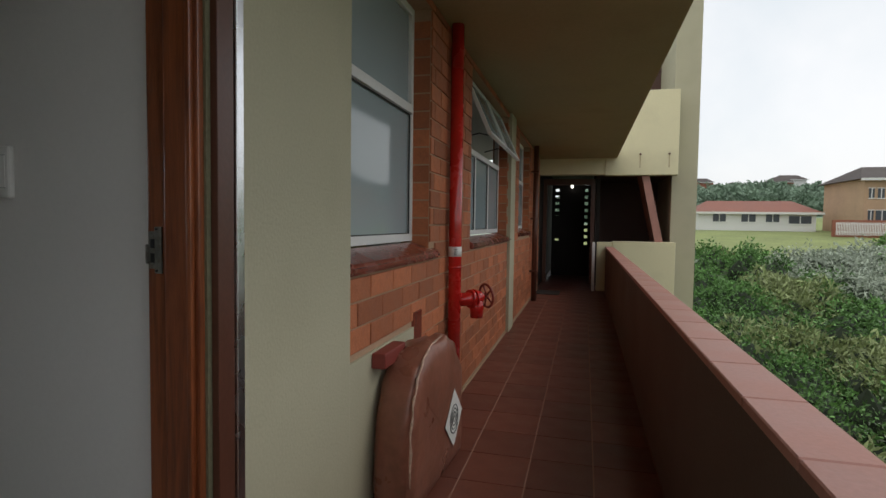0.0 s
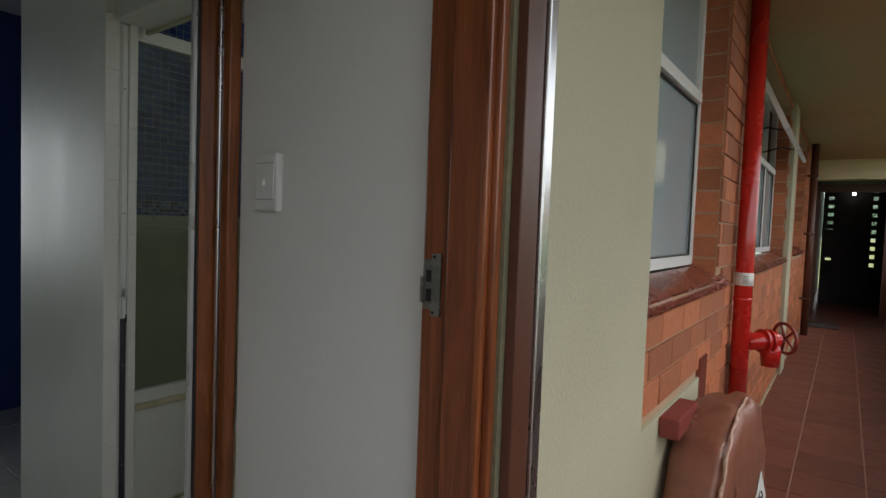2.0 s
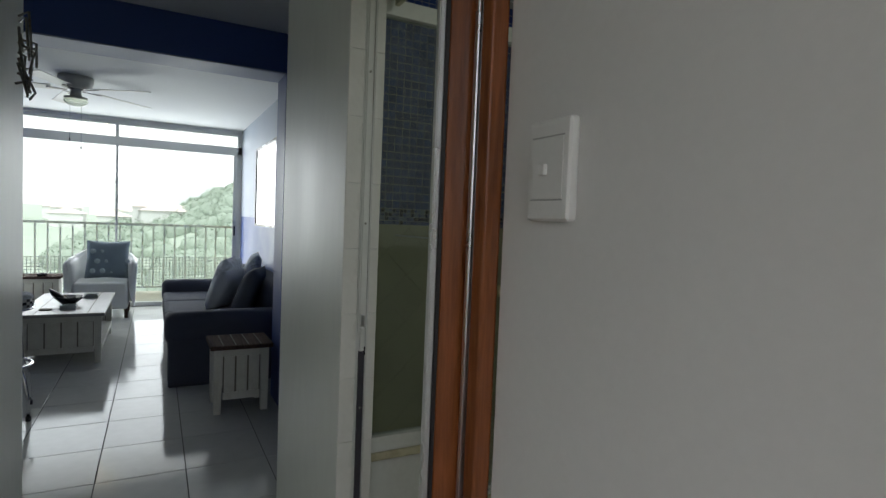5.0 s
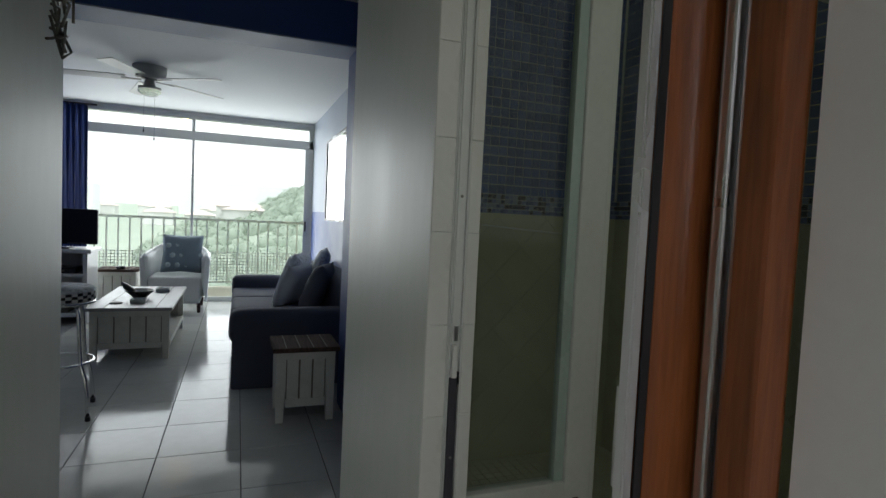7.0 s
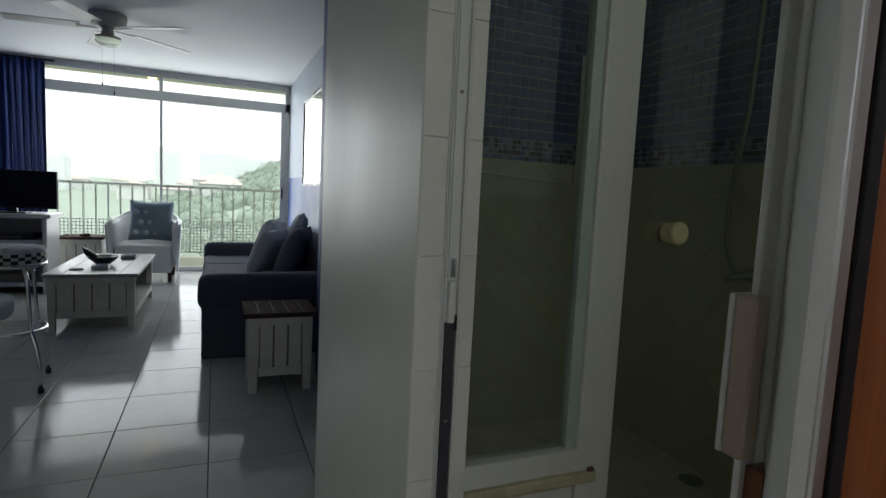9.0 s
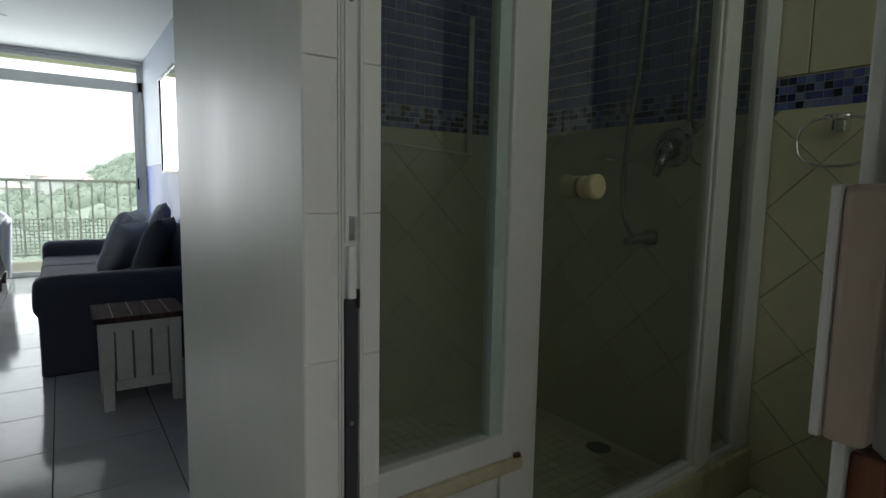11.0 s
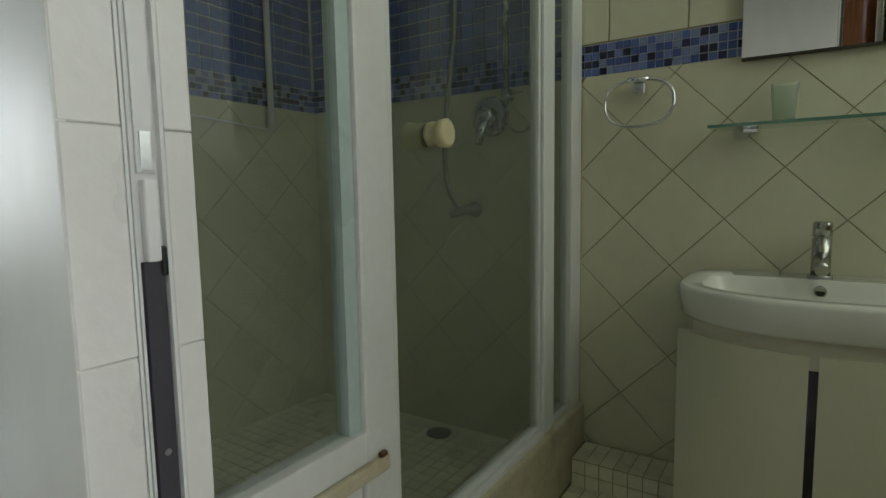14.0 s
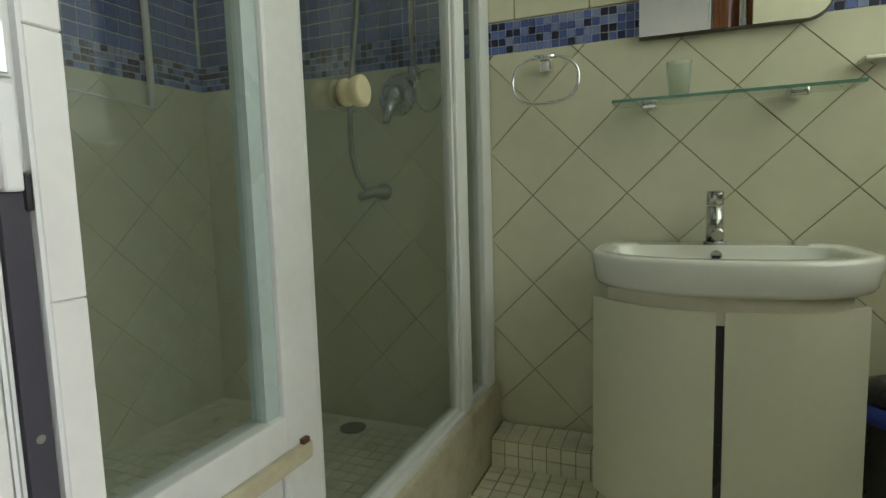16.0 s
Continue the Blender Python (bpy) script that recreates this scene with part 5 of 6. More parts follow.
part("dish", lathe([(0.05, 0), (0.06, 0.03), (0.05, 0.03), (0.04, 0.01)], (-12.1, 3.02, 0.532), 16), BLACK_PLASTIC, ash)

sofa = thing("sofa", (-9.8, 4.85, 0), "dark navy fabric three-seater sofa with rounded arms against the blue wall", "sofa")
SX0, SX1, SY0, SY1 = -11.15, -8.62, 4.34, 5.38


def soft_box(x0, x1, y0, y1, z0, z1, bevel, wob=0.006, cuts=3):
    bm = boxes((x0, x1, y0, y1, z0, z1), bevel=bevel, seg=4)
    bmesh.ops.subdivide_edges(bm, edges=[e for e in bm.edges if e.calc_length() > 0.15], cuts=cuts, use_grid_fill=True)
    for v in bm.verts:
        k = noise.noise(v.co * 6) * wob
        v.co += Vector((k, k, k))
    return bm


part("base", soft_box(SX0 + 0.1, SX1 - 0.1, SY0 + 0.02, SY1, 0.0, 0.30, 0.02), SOFA_CLOTH, sofa, smooth=True)
part("backrest", soft_box(SX0 + 0.15, SX1 - 0.15, SY1 - 0.25, SY1, 0.3, 0.78, 0.07), SOFA_CLOTH, sofa, smooth=True)
for x0, x1 in ((SX0, SX0 + 0.22), (SX1 - 0.22, SX1)):
    part("armrest", soft_box(x0, x1, SY0, SY1, 0.0, 0.40, 0.02), SOFA_CLOTH, sofa, smooth=True)
    part("arm_roll", soft_box(x0 - 0.01, x1 + 0.01, SY0 - 0.025, SY1, 0.33, 0.585, 0.09), SOFA_CLOTH, sofa, smooth=True)
for k in range(3):
    w = (SX1 - SX0 - 0.44) / 3
    part("seat_cushion", soft_box(SX0 + 0.22 + k * w, SX0 + 0.215 + (k + 1) * w, SY0 - 0.02, SY1 - 0.25, 0.30, 0.455, 0.05), SOFA_CLOTH, sofa, smooth=True)


def cushion(name, at, size, thick, m, material, label, group="sofa cushions"):
    t = thing(name, at, label, "cushion", group)
    bm = bmesh.new()
    n = 12
    grid = {}
    for side in (0, 1):
        for i in range(n + 1):
            for j in range(n + 1):
                if side and (i in (0, n) or j in (0, n)):
                    grid[side, i, j] = grid[0, i, j]
                    continue
                u, v = i / n * 2 - 1, j / n * 2 - 1
                pinch = 1 - 0.07 * (1 - abs(u)) * abs(v) - 0.07 * (1 - abs(v)) * abs(u)
                d = thick / 2 * (max(0, 1 - u ** 4) * max(0, 1 - v ** 4)) ** 0.5
                d += (noise.noise(Vector((u * 2 + at[0], v * 2, side))) * 0.02 + noise.noise(Vector((u * 6 + at[0], v * 5, side + 3))) * 0.012) * (1 - abs(u)) * (1 - abs(v))
                grid[side, i, j] = bm.verts.new((u * size / 2 * pinch, (d if side else -d), v * size / 2 * pinch))
        for i in range(n):
            for j in range(n):
                q = [grid[side, i, j], grid[side, i + 1, j], grid[side, i + 1, j + 1], grid[side, i, j + 1]]
                bm.faces.new(q if side == 0 else q[::-1])
    bm.transform(Matrix.Translation(at) @ m)
    bmesh.ops.recalc_face_normals(bm, faces=bm.faces)
    part("cover", bm, material, t, smooth=True)
    return t


lean = lambda rz, rx: pose(0, 0, 0, rx, 0, rz)
cushion("cushion", (-10.62, 4.93, 0.66), 0.47, 0.15, lean(-18, -20), CUSHION_GREY, "grey patterned scatter cushion leaning on the sofa")
cushion("cushion", (-10.12, 4.90, 0.67), 0.50, 0.17, lean(-24, -22), CUSHION_GREY, "grey white-patterned scatter cushion on the dark sofa")
cushion("cushion", (-9.72, 4.86, 0.635), 0.43, 0.16, lean(-34, -24), CUSHION_PLAIN, "plain grey scatter cushion on the dark sofa")
cushion("cushion", (-9.30, 5.03, 0.66), 0.48, 0.17, lean(-20, -22), CUSHION_DARK, "dark grey scatter cushion leaning back on the sofa")
cushion("cushion", (-9.98, 5.13, 0.75), 0.48, 0.15, lean(-8, -20), CUSHION_GREY, "grey crumpled scatter cushion against the sofa back")

chair = thing("armchair", (-12.15, 3.62, 0), "pale leatherette tub armchair by the balcony window", "armchair")


def tub():
    bm = bmesh.new()
    cx, cy = -12.3, 3.645
    outer, inner = [], []
    for k in range(25):
        a = radians(-75 + 150 * k / 24 + 180)
        outer.append((cx + 0.42 * math.cos(a) + (0.25 if k in (0, 24) else 0), cy + 0.41 * math.sin(a), 0.74 + 0.14 * math.cos(radians(-75 + 150 * k / 24)) ** 2))
    front = cx + 0.42
    outer = [(front, outer[-1][1] + 0.0, 0.72)] + outer[::-1] + [(front, outer[0][1], 0.72)]
    rings = []
    for s, zlow in ((0, True), (1, True), (2, False), (3, False)):
        ring = []
        for x, y, z in outer:
            k = 1.0 if s in (0, 1) else 0.74
            ky = 1.0 if s in (0, 1) else 0.76
            ring.append(bm.verts.new((cx + (x - cx) * (k if x < front - 0.01 else 1), cy + (y - cy) * ky * (0.92 if s == 0 else 1), 0.12 if s == 0 else (z if s in (1, 2) else 0.40))))
        rings.append(ring)
    n = len(outer)
    for a, b in zip(rings, rings[1:]):
        for k in range(n - 1):
            bm.faces.new((a[k], a[k + 1], b[k + 1], b[k]))
    for k in (0, n - 1):
        bm.faces.new([r[k] for r in rings])
    bmesh.ops.recalc_face_normals(bm, faces=bm.faces)
    es = [e for e in bm.edges if e.verts[0] in rings[1] and e.verts[1] in rings[1] or e.verts[0] in rings[2] and e.verts[1] in rings[2]]
    bmesh.ops.bevel(bm, geom=es, offset=0.035, segments=3, affect="EDGES")
    return bm


part("shell", tub(), TUB_CHAIR, chair, smooth=True)
part("seat", soft_box(-12.6, -11.87, 3.35, 3.94, 0.12, 0.46, 0.04), TUB_CHAIR, chair, smooth=True)
for x in (-12.5, -11.93):
    for y in (3.36, 3.92):
        part("leg", lathe([(0.018, 0), (0.026, 0.12)], (x, y, 0), 12), WOOD_DARK, chair)
shell_c = cushion("cushion", (-12.28, 3.69, 0.72), 0.50, 0.14, pose(0, 0, 0, 0, 0, 82) @ pose(0, 0, 0, -12), CUSHION_BLUE, "blue-grey cushion with pale shell motifs on the armchair", "armchair cushion")
for i in range(4):
    for j in range(3):
        c = (-12.19 - 0.03 * j, 3.53 + i * 0.11 + (0.05 if j % 2 else 0), 0.58 + j * 0.125)
        disc = lathe([(0.034, 0), (0.031, 0.006), (0.012, 0.011)], (0, 0, 0), 14)
        disc.transform(Matrix.Translation(c) @ Matrix.Rotation(radians(78), 4, "Y"))
        part("shell_motif", disc, SHELL_MOTIF, shell_c)

bowl = thing("bowl", (-10.15, 3.52, 0.456), "dark glass leaf-shaped bowl on the coffee table", "bowl")
part("bowl", lathe([(0.05, 0), (0.06, 0.01), (0.13, 0.075), (0.125, 0.077), (0.055, 0.018), (0.03, 0.014)], (-10.15, 3.52, 0.457), 9), BLACK_PLASTIC, bowl)
part("leaf", tube([(-10.15, 3.47, 0.52), (-10.18, 3.40, 0.56), (-10.2, 3.36, 0.60)], [0.02, 0.03, 0.008], 6), BLACK_PLASTIC, bowl)
for x, y in ((-9.88, 3.55), (-10.6, 3.66)):
    g = thing("glass_ashtray", (x, y, 0.456), "square clear glass ashtray on the coffee table", "ashtray")
    part("dish", boxes((x - 0.06, x + 0.06, y - 0.06, y + 0.06, 0.457, 0.470), (x - 0.06, x + 0.06, y - 0.06, y - 0.045, 0.470, 0.492), (x - 0.06, x + 0.06, y + 0.045, y + 0.06, 0.470, 0.492),
                        (x - 0.06, x - 0.045, y - 0.045, y + 0.045, 0.470, 0.492), (x + 0.045, x + 0.06, y - 0.045, y + 0.045, 0.470, 0.492), bevel=0.003), mat("ashtray_glass", (0.4, 0.45, 0.45), 0.05), g)
pad = thing("coaster", (-9.85, 3.38, 0.456), "flat oval coaster on the coffee table", "coaster")
part("disc", lathe([(0.05, 0), (0.05, 0.006), (0.045, 0.008)], (-9.85, 3.38, 0.457), 20), GROOVE, pad)

# bar stool
stool = thing("bar_stool", (-8.35, 3.33, 0), "chrome bar stool with a black and white chequered seat band", "bar stool")
SC = (-8.35, 3.33)
part("seat", lathe([(0.19, 0.0), (0.205, 0.012), (0.205, 0.07), (0.19, 0.085), (0.1, 0.092)], (*SC, 0.715), 40), CUSHION_GREY, stool, "padded vinyl seat")
bandp = part("seat_band", lathe([(0.2065, 0), (0.2065, 0.055)], (*SC, 0.72), 40), WHITE_PLASTIC, stool, "white chequered band")
bm = bmesh.new()
for k in range(40):
    for j in range(3):
        if (k + j) % 2:
            a0, a1 = 2 * math.pi * k / 40, 2 * math.pi * (k + 1) / 40
            z0 = 0.721 + j * 0.018
            q = [(SC[0] + 0.2085 * math.cos(a), SC[1] + 0.2085 * math.sin(a), z) for a, z in ((a0, z0), (a1, z0), (a1, z0 + 0.018), (a0, z0 + 0.018))]
            bm.faces.new([bm.verts.new(p) for p in q])
part("checks", bm, BLACK_PLASTIC, bandp)
part("seat_rim", tube(ring_points((*SC, 0.708), 0.20, (1, 0, 0), (0, 1, 0), 36), 0.011, 8), CHROME, stool)
for a in (8, 98, 188, 278):
    c, s = math.cos(radians(a + 45)), math.sin(radians(a + 45))
    part("leg", tube([(SC[0] + c * r, SC[1] + s * r, z) for r, z in ((0.12, 0.70), (0.165, 0.685), (0.18, 0.62), (0.19, 0.45), (0.20, 0.33), (0.23, 0.26), (0.255, 0.14), (0.26, 0.02))], 0.011, 10), CHROME, stool)
    part("rubber_foot", tube([(SC[0] + c * 0.26, SC[1] + s * 0.26, 0.0), (SC[0] + c * 0.26, SC[1] + s * 0.26, 0.03)], 0.016, 10), BLACK_PLASTIC, stool)
part("foot_ring", tube(ring_points((*SC, 0.335), 0.20, (1, 0, 0), (0, 1, 0), 36), 0.010, 8), CHROME, stool)

tv_unit = thing("tv_unit", (-11.5, 2.45, 0), "white television unit with open shelves", "television unit")
part("top", boxes((-11.78, -11.27, 2.03, 2.88, 0.775, 0.82), bevel=0.012), WHITE_PLASTIC, tv_unit)
parts("side", ((-11.76, -11.30, 2.04, 2.08, 0, 0.775), (-11.76, -11.30, 2.80, 2.84, 0, 0.775)), WHITE_PLASTIC, tv_unit)
parts("shelf", ((-11.76, -11.30, 2.08, 2.80, 0.52, 0.55), (-11.76, -11.30, 2.08, 2.80, 0.08, 0.12)), WHITE_PLASTIC, tv_unit)
part("back", boxes((-11.78, -11.762, 2.04, 2.84, 0, 0.775)), WHITE_PLASTIC, tv_unit)
tv = thing("television", (-11.42, 2.55, 0.82), "black flat television on the white unit", "television")
part("screen", boxes((-11.47, -11.42, 2.12, 2.905, 0.868, 1.255), bevel=0.006), SCREEN_BLACK, tv)
part("bezel", boxes((-11.4195, -11.412, 2.12, 2.905, 0.868, 0.884), bevel=0.002), BLACK_PLASTIC, tv)
part("stand", boxes((-11.56, -11.34, 2.38, 2.66, 0.82, 0.832), (-11.47, -11.43, 2.48, 2.56, 0.832, 0.872)), BLACK_PLASTIC, tv)
dec = thing("decoder", (-11.5, 2.5, 0.55), "dark set-top box on the television unit shelf", "set-top box")
part("box", boxes((-11.66, -11.34, 2.3, 2.72, 0.551, 0.61), bevel=0.006), BLACK_PLASTIC, dec)
part("display", boxes((-11.3395, -11.337, 2.4, 2.62, 0.565, 0.595)), GROOVE, dec)
ply = thing("disc_player", (-11.5, 2.5, 0.12), "grey disc player on the lower shelf of the television unit", "disc player")
part("box", boxes((-11.66, -11.34, 2.2, 2.66, 0.121, 0.20), bevel=0.006), GROOVE, ply)
vac = thing("floor_cushion", (-9.9, 2.55, 0), "blue-grey floor cushion on the tiles", "floor cushion")
part("cover", soft_box(-10.3, -9.7, 2.2, 2.85, 0.0, 0.20, 0.08), CUSHION_BLUE, vac, smooth=True)

cur = thing("curtain", (-12.78, 2.3, 0.05), "dark blue pleated curtain at the side of the balcony window", "curtain")
bm = bmesh.new()
cols = []
for k in range(61):
    y = 2.02 + 0.49 * k / 60
    x = -12.78 + 0.035 * math.sin(k * 0.75) + 0.01 * math.sin(k * 0.31)
    cols.append([bm.verts.new((x + 0.004 * math.sin(j * 1.3 + k), y, 0.05 + j * 2.55 / 8)) for j in range(9)])
for a, b in zip(cols, cols[1:]):
    for j in range(8):
        bm.faces.new((a[j], b[j], b[j + 1], a[j + 1]))
part("cloth", bm, CURTAIN, cur, smooth=True)
part("rod", tube([(-12.78, 1.98, 2.61), (-12.78, 2.6, 2.61)], 0.012, 10), BLACK_PLASTIC, cur)

wm = thing("wall_mirror", (-10.8, 5.39, 1.7), "rectangular wall mirror with a thin dark frame above the sofa", "mirror")
part("glass", boxes((-11.32, -10.02, 5.385, 5.39, 1.27, 2.2)), MIRROR, wm)
part("frame", boxes((-11.345, -11.32, 5.375, 5.399, 1.245, 2.225), (-10.02, -9.995, 5.375, 5.399, 1.245, 2.225), (-11.32, -10.02, 5.375, 5.399, 1.245, 1.27), (-11.32, -10.02, 5.375, 5.399, 2.2, 2.225)), BLACK_PLASTIC, wm)

fan = thing("ceiling_fan", (-10.4, 3.52, 2.4), "white five-blade ceiling fan with a frosted light bowl", "ceiling fan")
FC = (-10.4, 3.535)
part("motor", lathe([(0.10, 0.0), (0.135, 0.02), (0.15, 0.08), (0.15, 0.115)], (*FC, 2.535), 32), FAN_WHITE, fan)
part("hub", lathe([(0.10, 0.0), (0.10, 0.02), (0.05, 0.03), (0.045, 0.09), (0.07, 0.10)], (*FC, 2.435), 24), FAN_WHITE, fan)
part("light_bowl", lathe([(0.02, 0.0), (0.07, 0.012), (0.1, 0.04), (0.102, 0.055)], (*FC, 2.37), 24), TUMBLER, fan)
for k in range(5):
    a = radians(54 + 72 * k)
    m = Matrix.Translation((*FC, 2.53)) @ Matrix.Rotation(a, 4, "Z") @ Matrix.Rotation(radians(9), 4, "X")
    bm = bmesh.new()
    add_box(bm, 0.2, 0.76, -0.062, 0.062, -0.004, 0.004, bevel=0.003, m=m)
    for v in bm.verts:
        v.co.z -= 0.03 * ((v.co - Vector((*FC, 2.53))).length - 0.2)
    bl = part("blade", bm, FAN_WHITE, fan)
    bm = bmesh.new()
    add_box(bm, 0.07, 0.24, -0.014, 0.014, -0.012, -0.005, m=m)
    part("blade_arm", bm, STEEL_WORN, bl)
for x, z in ((-10.36, 1.98), (-10.42, 2.06)):
    part("pull_chain", tube([(x, FC[1] + (0.05 if x > -10.4 else -0.05), 2.40), (x, FC[1] + (0.05 if x > -10.4 else -0.05), z)], 0.0018, 5), CHROME, fan)
    part("pull_knob", tube([(x, FC[1] + (0.05 if x > -10.4 else -0.05), z), (x, FC[1] + (0.05 if x > -10.4 else -0.05), z - 0.03)], 0.006, 8), BLACK_PLASTIC, fan)

orn = thing("wall_ornament", (-6.45, 3.76, 1.98), "dark twisted wire ornament hanging on the hall wall", "wall ornament")
bm = bmesh.new()
rnd = random.Random(5)
for k in range(12):
    p = Vector((-6.61 + rnd.uniform(-0.04, 0.04), 3.768, 2.10 - k * 0.02))
    add_tube(bm, [p, p + Vector((rnd.uniform(-0.07, 0.07), rnd.uniform(0.005, 0.045), rnd.uniform(-0.12, 0.02))), p + Vector((rnd.uniform(-0.06, 0.06), rnd.uniform(0, 0.05), rnd.uniform(-0.16, -0.04)))], 0.005, 5)
part("wires", bm, STEEL_WORN, orn, kind="stuff")

# ---- balcony rail and lamp ----
br = thing("balcony_rail", (-14.2, 4.0, 0.02), "white steel balcony rail with upright bars and a lattice lower panel", "balcony rail")
part("handrail", boxes((-14.225, -14.175, 0.8, 5.9, 1.13, 1.17), bevel=0.006), RAIL_WHITE, br)
part("bottom_rail", boxes((-14.215, -14.185, 0.8, 5.9, 0.10, 0.13)), RAIL_WHITE, br)
bar = boxes((-14.212, -14.188, -0.012, 0.012, 0.13, 1.13))
first = part("baluster", bar, RAIL_WHITE, br)
for k in range(32):
    o = new("baluster", first.data) if k else first
    o.parent = br
    o.location = (0, 0.85 + k * 0.16, 0)
bm = bmesh.new()
for k in range(100):
    y = 0.9 + k * 0.05
    add_box(bm, -14.235, -14.228, y, y + 0.012, 0.14, 0.62)
for k in range(10):
    add_box(bm, -14.243, -14.236, 0.85, 5.88, 0.15 + k * 0.05, 0.162 + k * 0.05)
part("lattice", bm, RAIL_WHITE, br, kind="stuff")
bl = thing("balcony_lamp", (-13.6, 3.58, 2.7), "round yellow lit balcony ceiling lamp", "ceiling lamp")
yel = bpy.data.materials.new("yellow_lamp_glow")
yel.use_nodes = True
yel.node_tree.nodes["Principled BSDF"].inputs["Emission Color"].default_value = (1, 0.75, 0.25, 1)
yel.node_tree.nodes["Principled BSDF"].inputs["Emission Strength"].default_value = 6
part("globe", lathe([(0.02, 0), (0.06, 0.015), (0.075, 0.05), (0.06, 0.08)], (-13.6, 3.58, 2.66), 20), yel, bl)
part("base", lathe([(0.07, 0), (0.08, 0.03)], (-13.6, 3.58, 2.745), 20), BROWN_METAL, bl)

# ---- outdoors ----


def ground_z(x, y):
    d = y if x > -9 else abs(x + 9) + 4
    if x > -9:
        z = float(np.interp(y, [-60, 5, 12, 20, 30, 42, 75, 130, 300, 700, 1500], [-7, -6.2, -4.6, -3.8, -2.6, -1.0, 1.2, 2.0, 14, 24, 30]))
        return z * 1.0 + (0 if y < 100 else 2 * math.sin(x / 40))
    k = min(1.0, (-9 - x) / 10)
    z0 = float(np.interp(y, [-60, 5, 12, 20, 30, 42, 75, 130, 300, 700, 1500], [-7, -6.2, -4.6, -3.8, -2.6, -1.0, 1.2, 2.0, 14, 24, 30]))
    hill = 17 * math.exp(-(((y - 34) / 26) ** 2) - ((x + 160) / 55) ** 2)
    far = float(np.interp(-x, [0, 60, 250, 600, 1500], [-8, -9, -4, 2, 8]))
    return z0 * (1 - k) + (far + hill) * k


nx, ny = 90, 110
xs = np.concatenate([-np.geomspace(1500, 1, nx // 2), np.geomspace(1, 1500, nx // 2)])
ys = np.concatenate([-np.geomspace(1200, 2, 30), np.geomspace(2, 1500, ny - 30)])
verts = [(float(x), float(y), ground_z(float(x), float(y)) - 0.3) for y in ys for x in xs]
faces = [(j * nx + i, j * nx + i + 1, (j + 1) * nx + i + 1, (j + 1) * nx + i) for j in range(ny - 1) for i in range(nx - 1)]
me = bpy.data.meshes.new("ground")
me.from_pydata(verts, [], faces)
for k, p in enumerate(me.polygons):
    p.use_smooth = True
me.materials.append(SOIL)
me.materials.append(GRASS)
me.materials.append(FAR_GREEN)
# Ground beyond the balcony: the haze is part of its colour.
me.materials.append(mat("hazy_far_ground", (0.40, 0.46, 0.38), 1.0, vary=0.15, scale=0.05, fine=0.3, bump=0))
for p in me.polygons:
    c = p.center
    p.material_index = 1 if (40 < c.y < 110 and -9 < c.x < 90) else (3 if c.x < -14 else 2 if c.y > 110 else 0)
g = link_mesh("ground", me, None, None, "green ground falling away from the building", "structure")


def leaf_field(name, spots, material, label, per=220, size=0.07, lengthen=1.0, seed=1):
    """Bushes as clumps of small turned leaves. spots: (x, y, z, radius, height)."""
    r = np.random.RandomState(seed)
    V = []
    for x, y, z, rad, h in spots:
        n = int(per * rad * rad)
        u = r.normal(size=(n, 3))
        u /= np.linalg.norm(u, axis=1)[:, None]
        u[:, 2] = np.abs(u[:, 2])
        d = np.hypot(x + 3, y - 3.5)
        s = size * max(1.0, (d / 18) ** 0.7)
        lump = 1 + 0.22 * np.sin(u[:, 0] * 5 + x) * np.cos(u[:, 1] * 6 + y) + r.uniform(-0.22, 0.1, n)
        c = np.stack([x + u[:, 0] * rad * lump, y + u[:, 1] * rad * lump, z + u[:, 2] * h * lump], 1)
        a = r.normal(size=(n, 3)) + u * 0.8 * lengthen
        a /= np.linalg.norm(a, axis=1)[:, None]
        b = np.cross(a, r.normal(size=(n, 3)))
        b /= np.linalg.norm(b, axis=1)[:, None]
        w = s * r.uniform(0.5, 1.2, n)[:, None]
        V.append(np.stack([c - a * w * lengthen, c + b * w * 0.45, c + a * w * lengthen, c - b * w * 0.45], 1).reshape(-1, 3))
    V = np.concatenate(V)
    n = len(V) // 4
    me = bpy.data.meshes.new(name)
    me.vertices.add(len(V))
    me.vertices.foreach_set("co", V.ravel())
    me.loops.add(n * 4)
    me.loops.foreach_set("vertex_index", np.arange(n * 4))
    me.polygons.add(n)
    me.polygons.foreach_set("loop_start", np.arange(0, n * 4, 4))
    me.update(calc_edges=True)
    me.validate()
    return link_mesh(name, me, material, None, label, "stuff")


r = random.Random(3)
green, silver, olive = [], [], []
for k in range(620):
    y = 5 + 40 * r.random() ** 1.2
    x = -1.5 + r.random() * (6 + y * 0.62)
    rad = r.uniform(0.7, 1.5)
    h = r.uniform(0.8, 1.7) * (1.15 if y < 20 else 1.0)
    spot = (x, y, ground_z(x, y) - 0.2, rad, h)
    zone = noise.noise(Vector((x * 0.13, y * 0.11, 0)))
    (silver if zone < -0.12 else olive if zone > 0.22 else green).append(spot)
for k in range(40):
    x, y = 22 + r.random() * 16, 44 + r.random() * 14
    green.append((x, y, ground_z(x, y) - 0.2, r.uniform(1.5, 2.6), r.uniform(1.5, 3)))
leaf_field("bushes", green, LEAF, "dense green coastal bushes below the gallery", 260, 0.075, 1.0, 1)
leaf_field("bushes", silver, LEAF_SILVER, "silver-grey leaved coastal bushes", 300, 0.065, 1.3, 2)
leaf_field("bushes", olive, LEAF_OLIVE, "olive green reedy bushes", 300, 0.08, 1.9, 3)
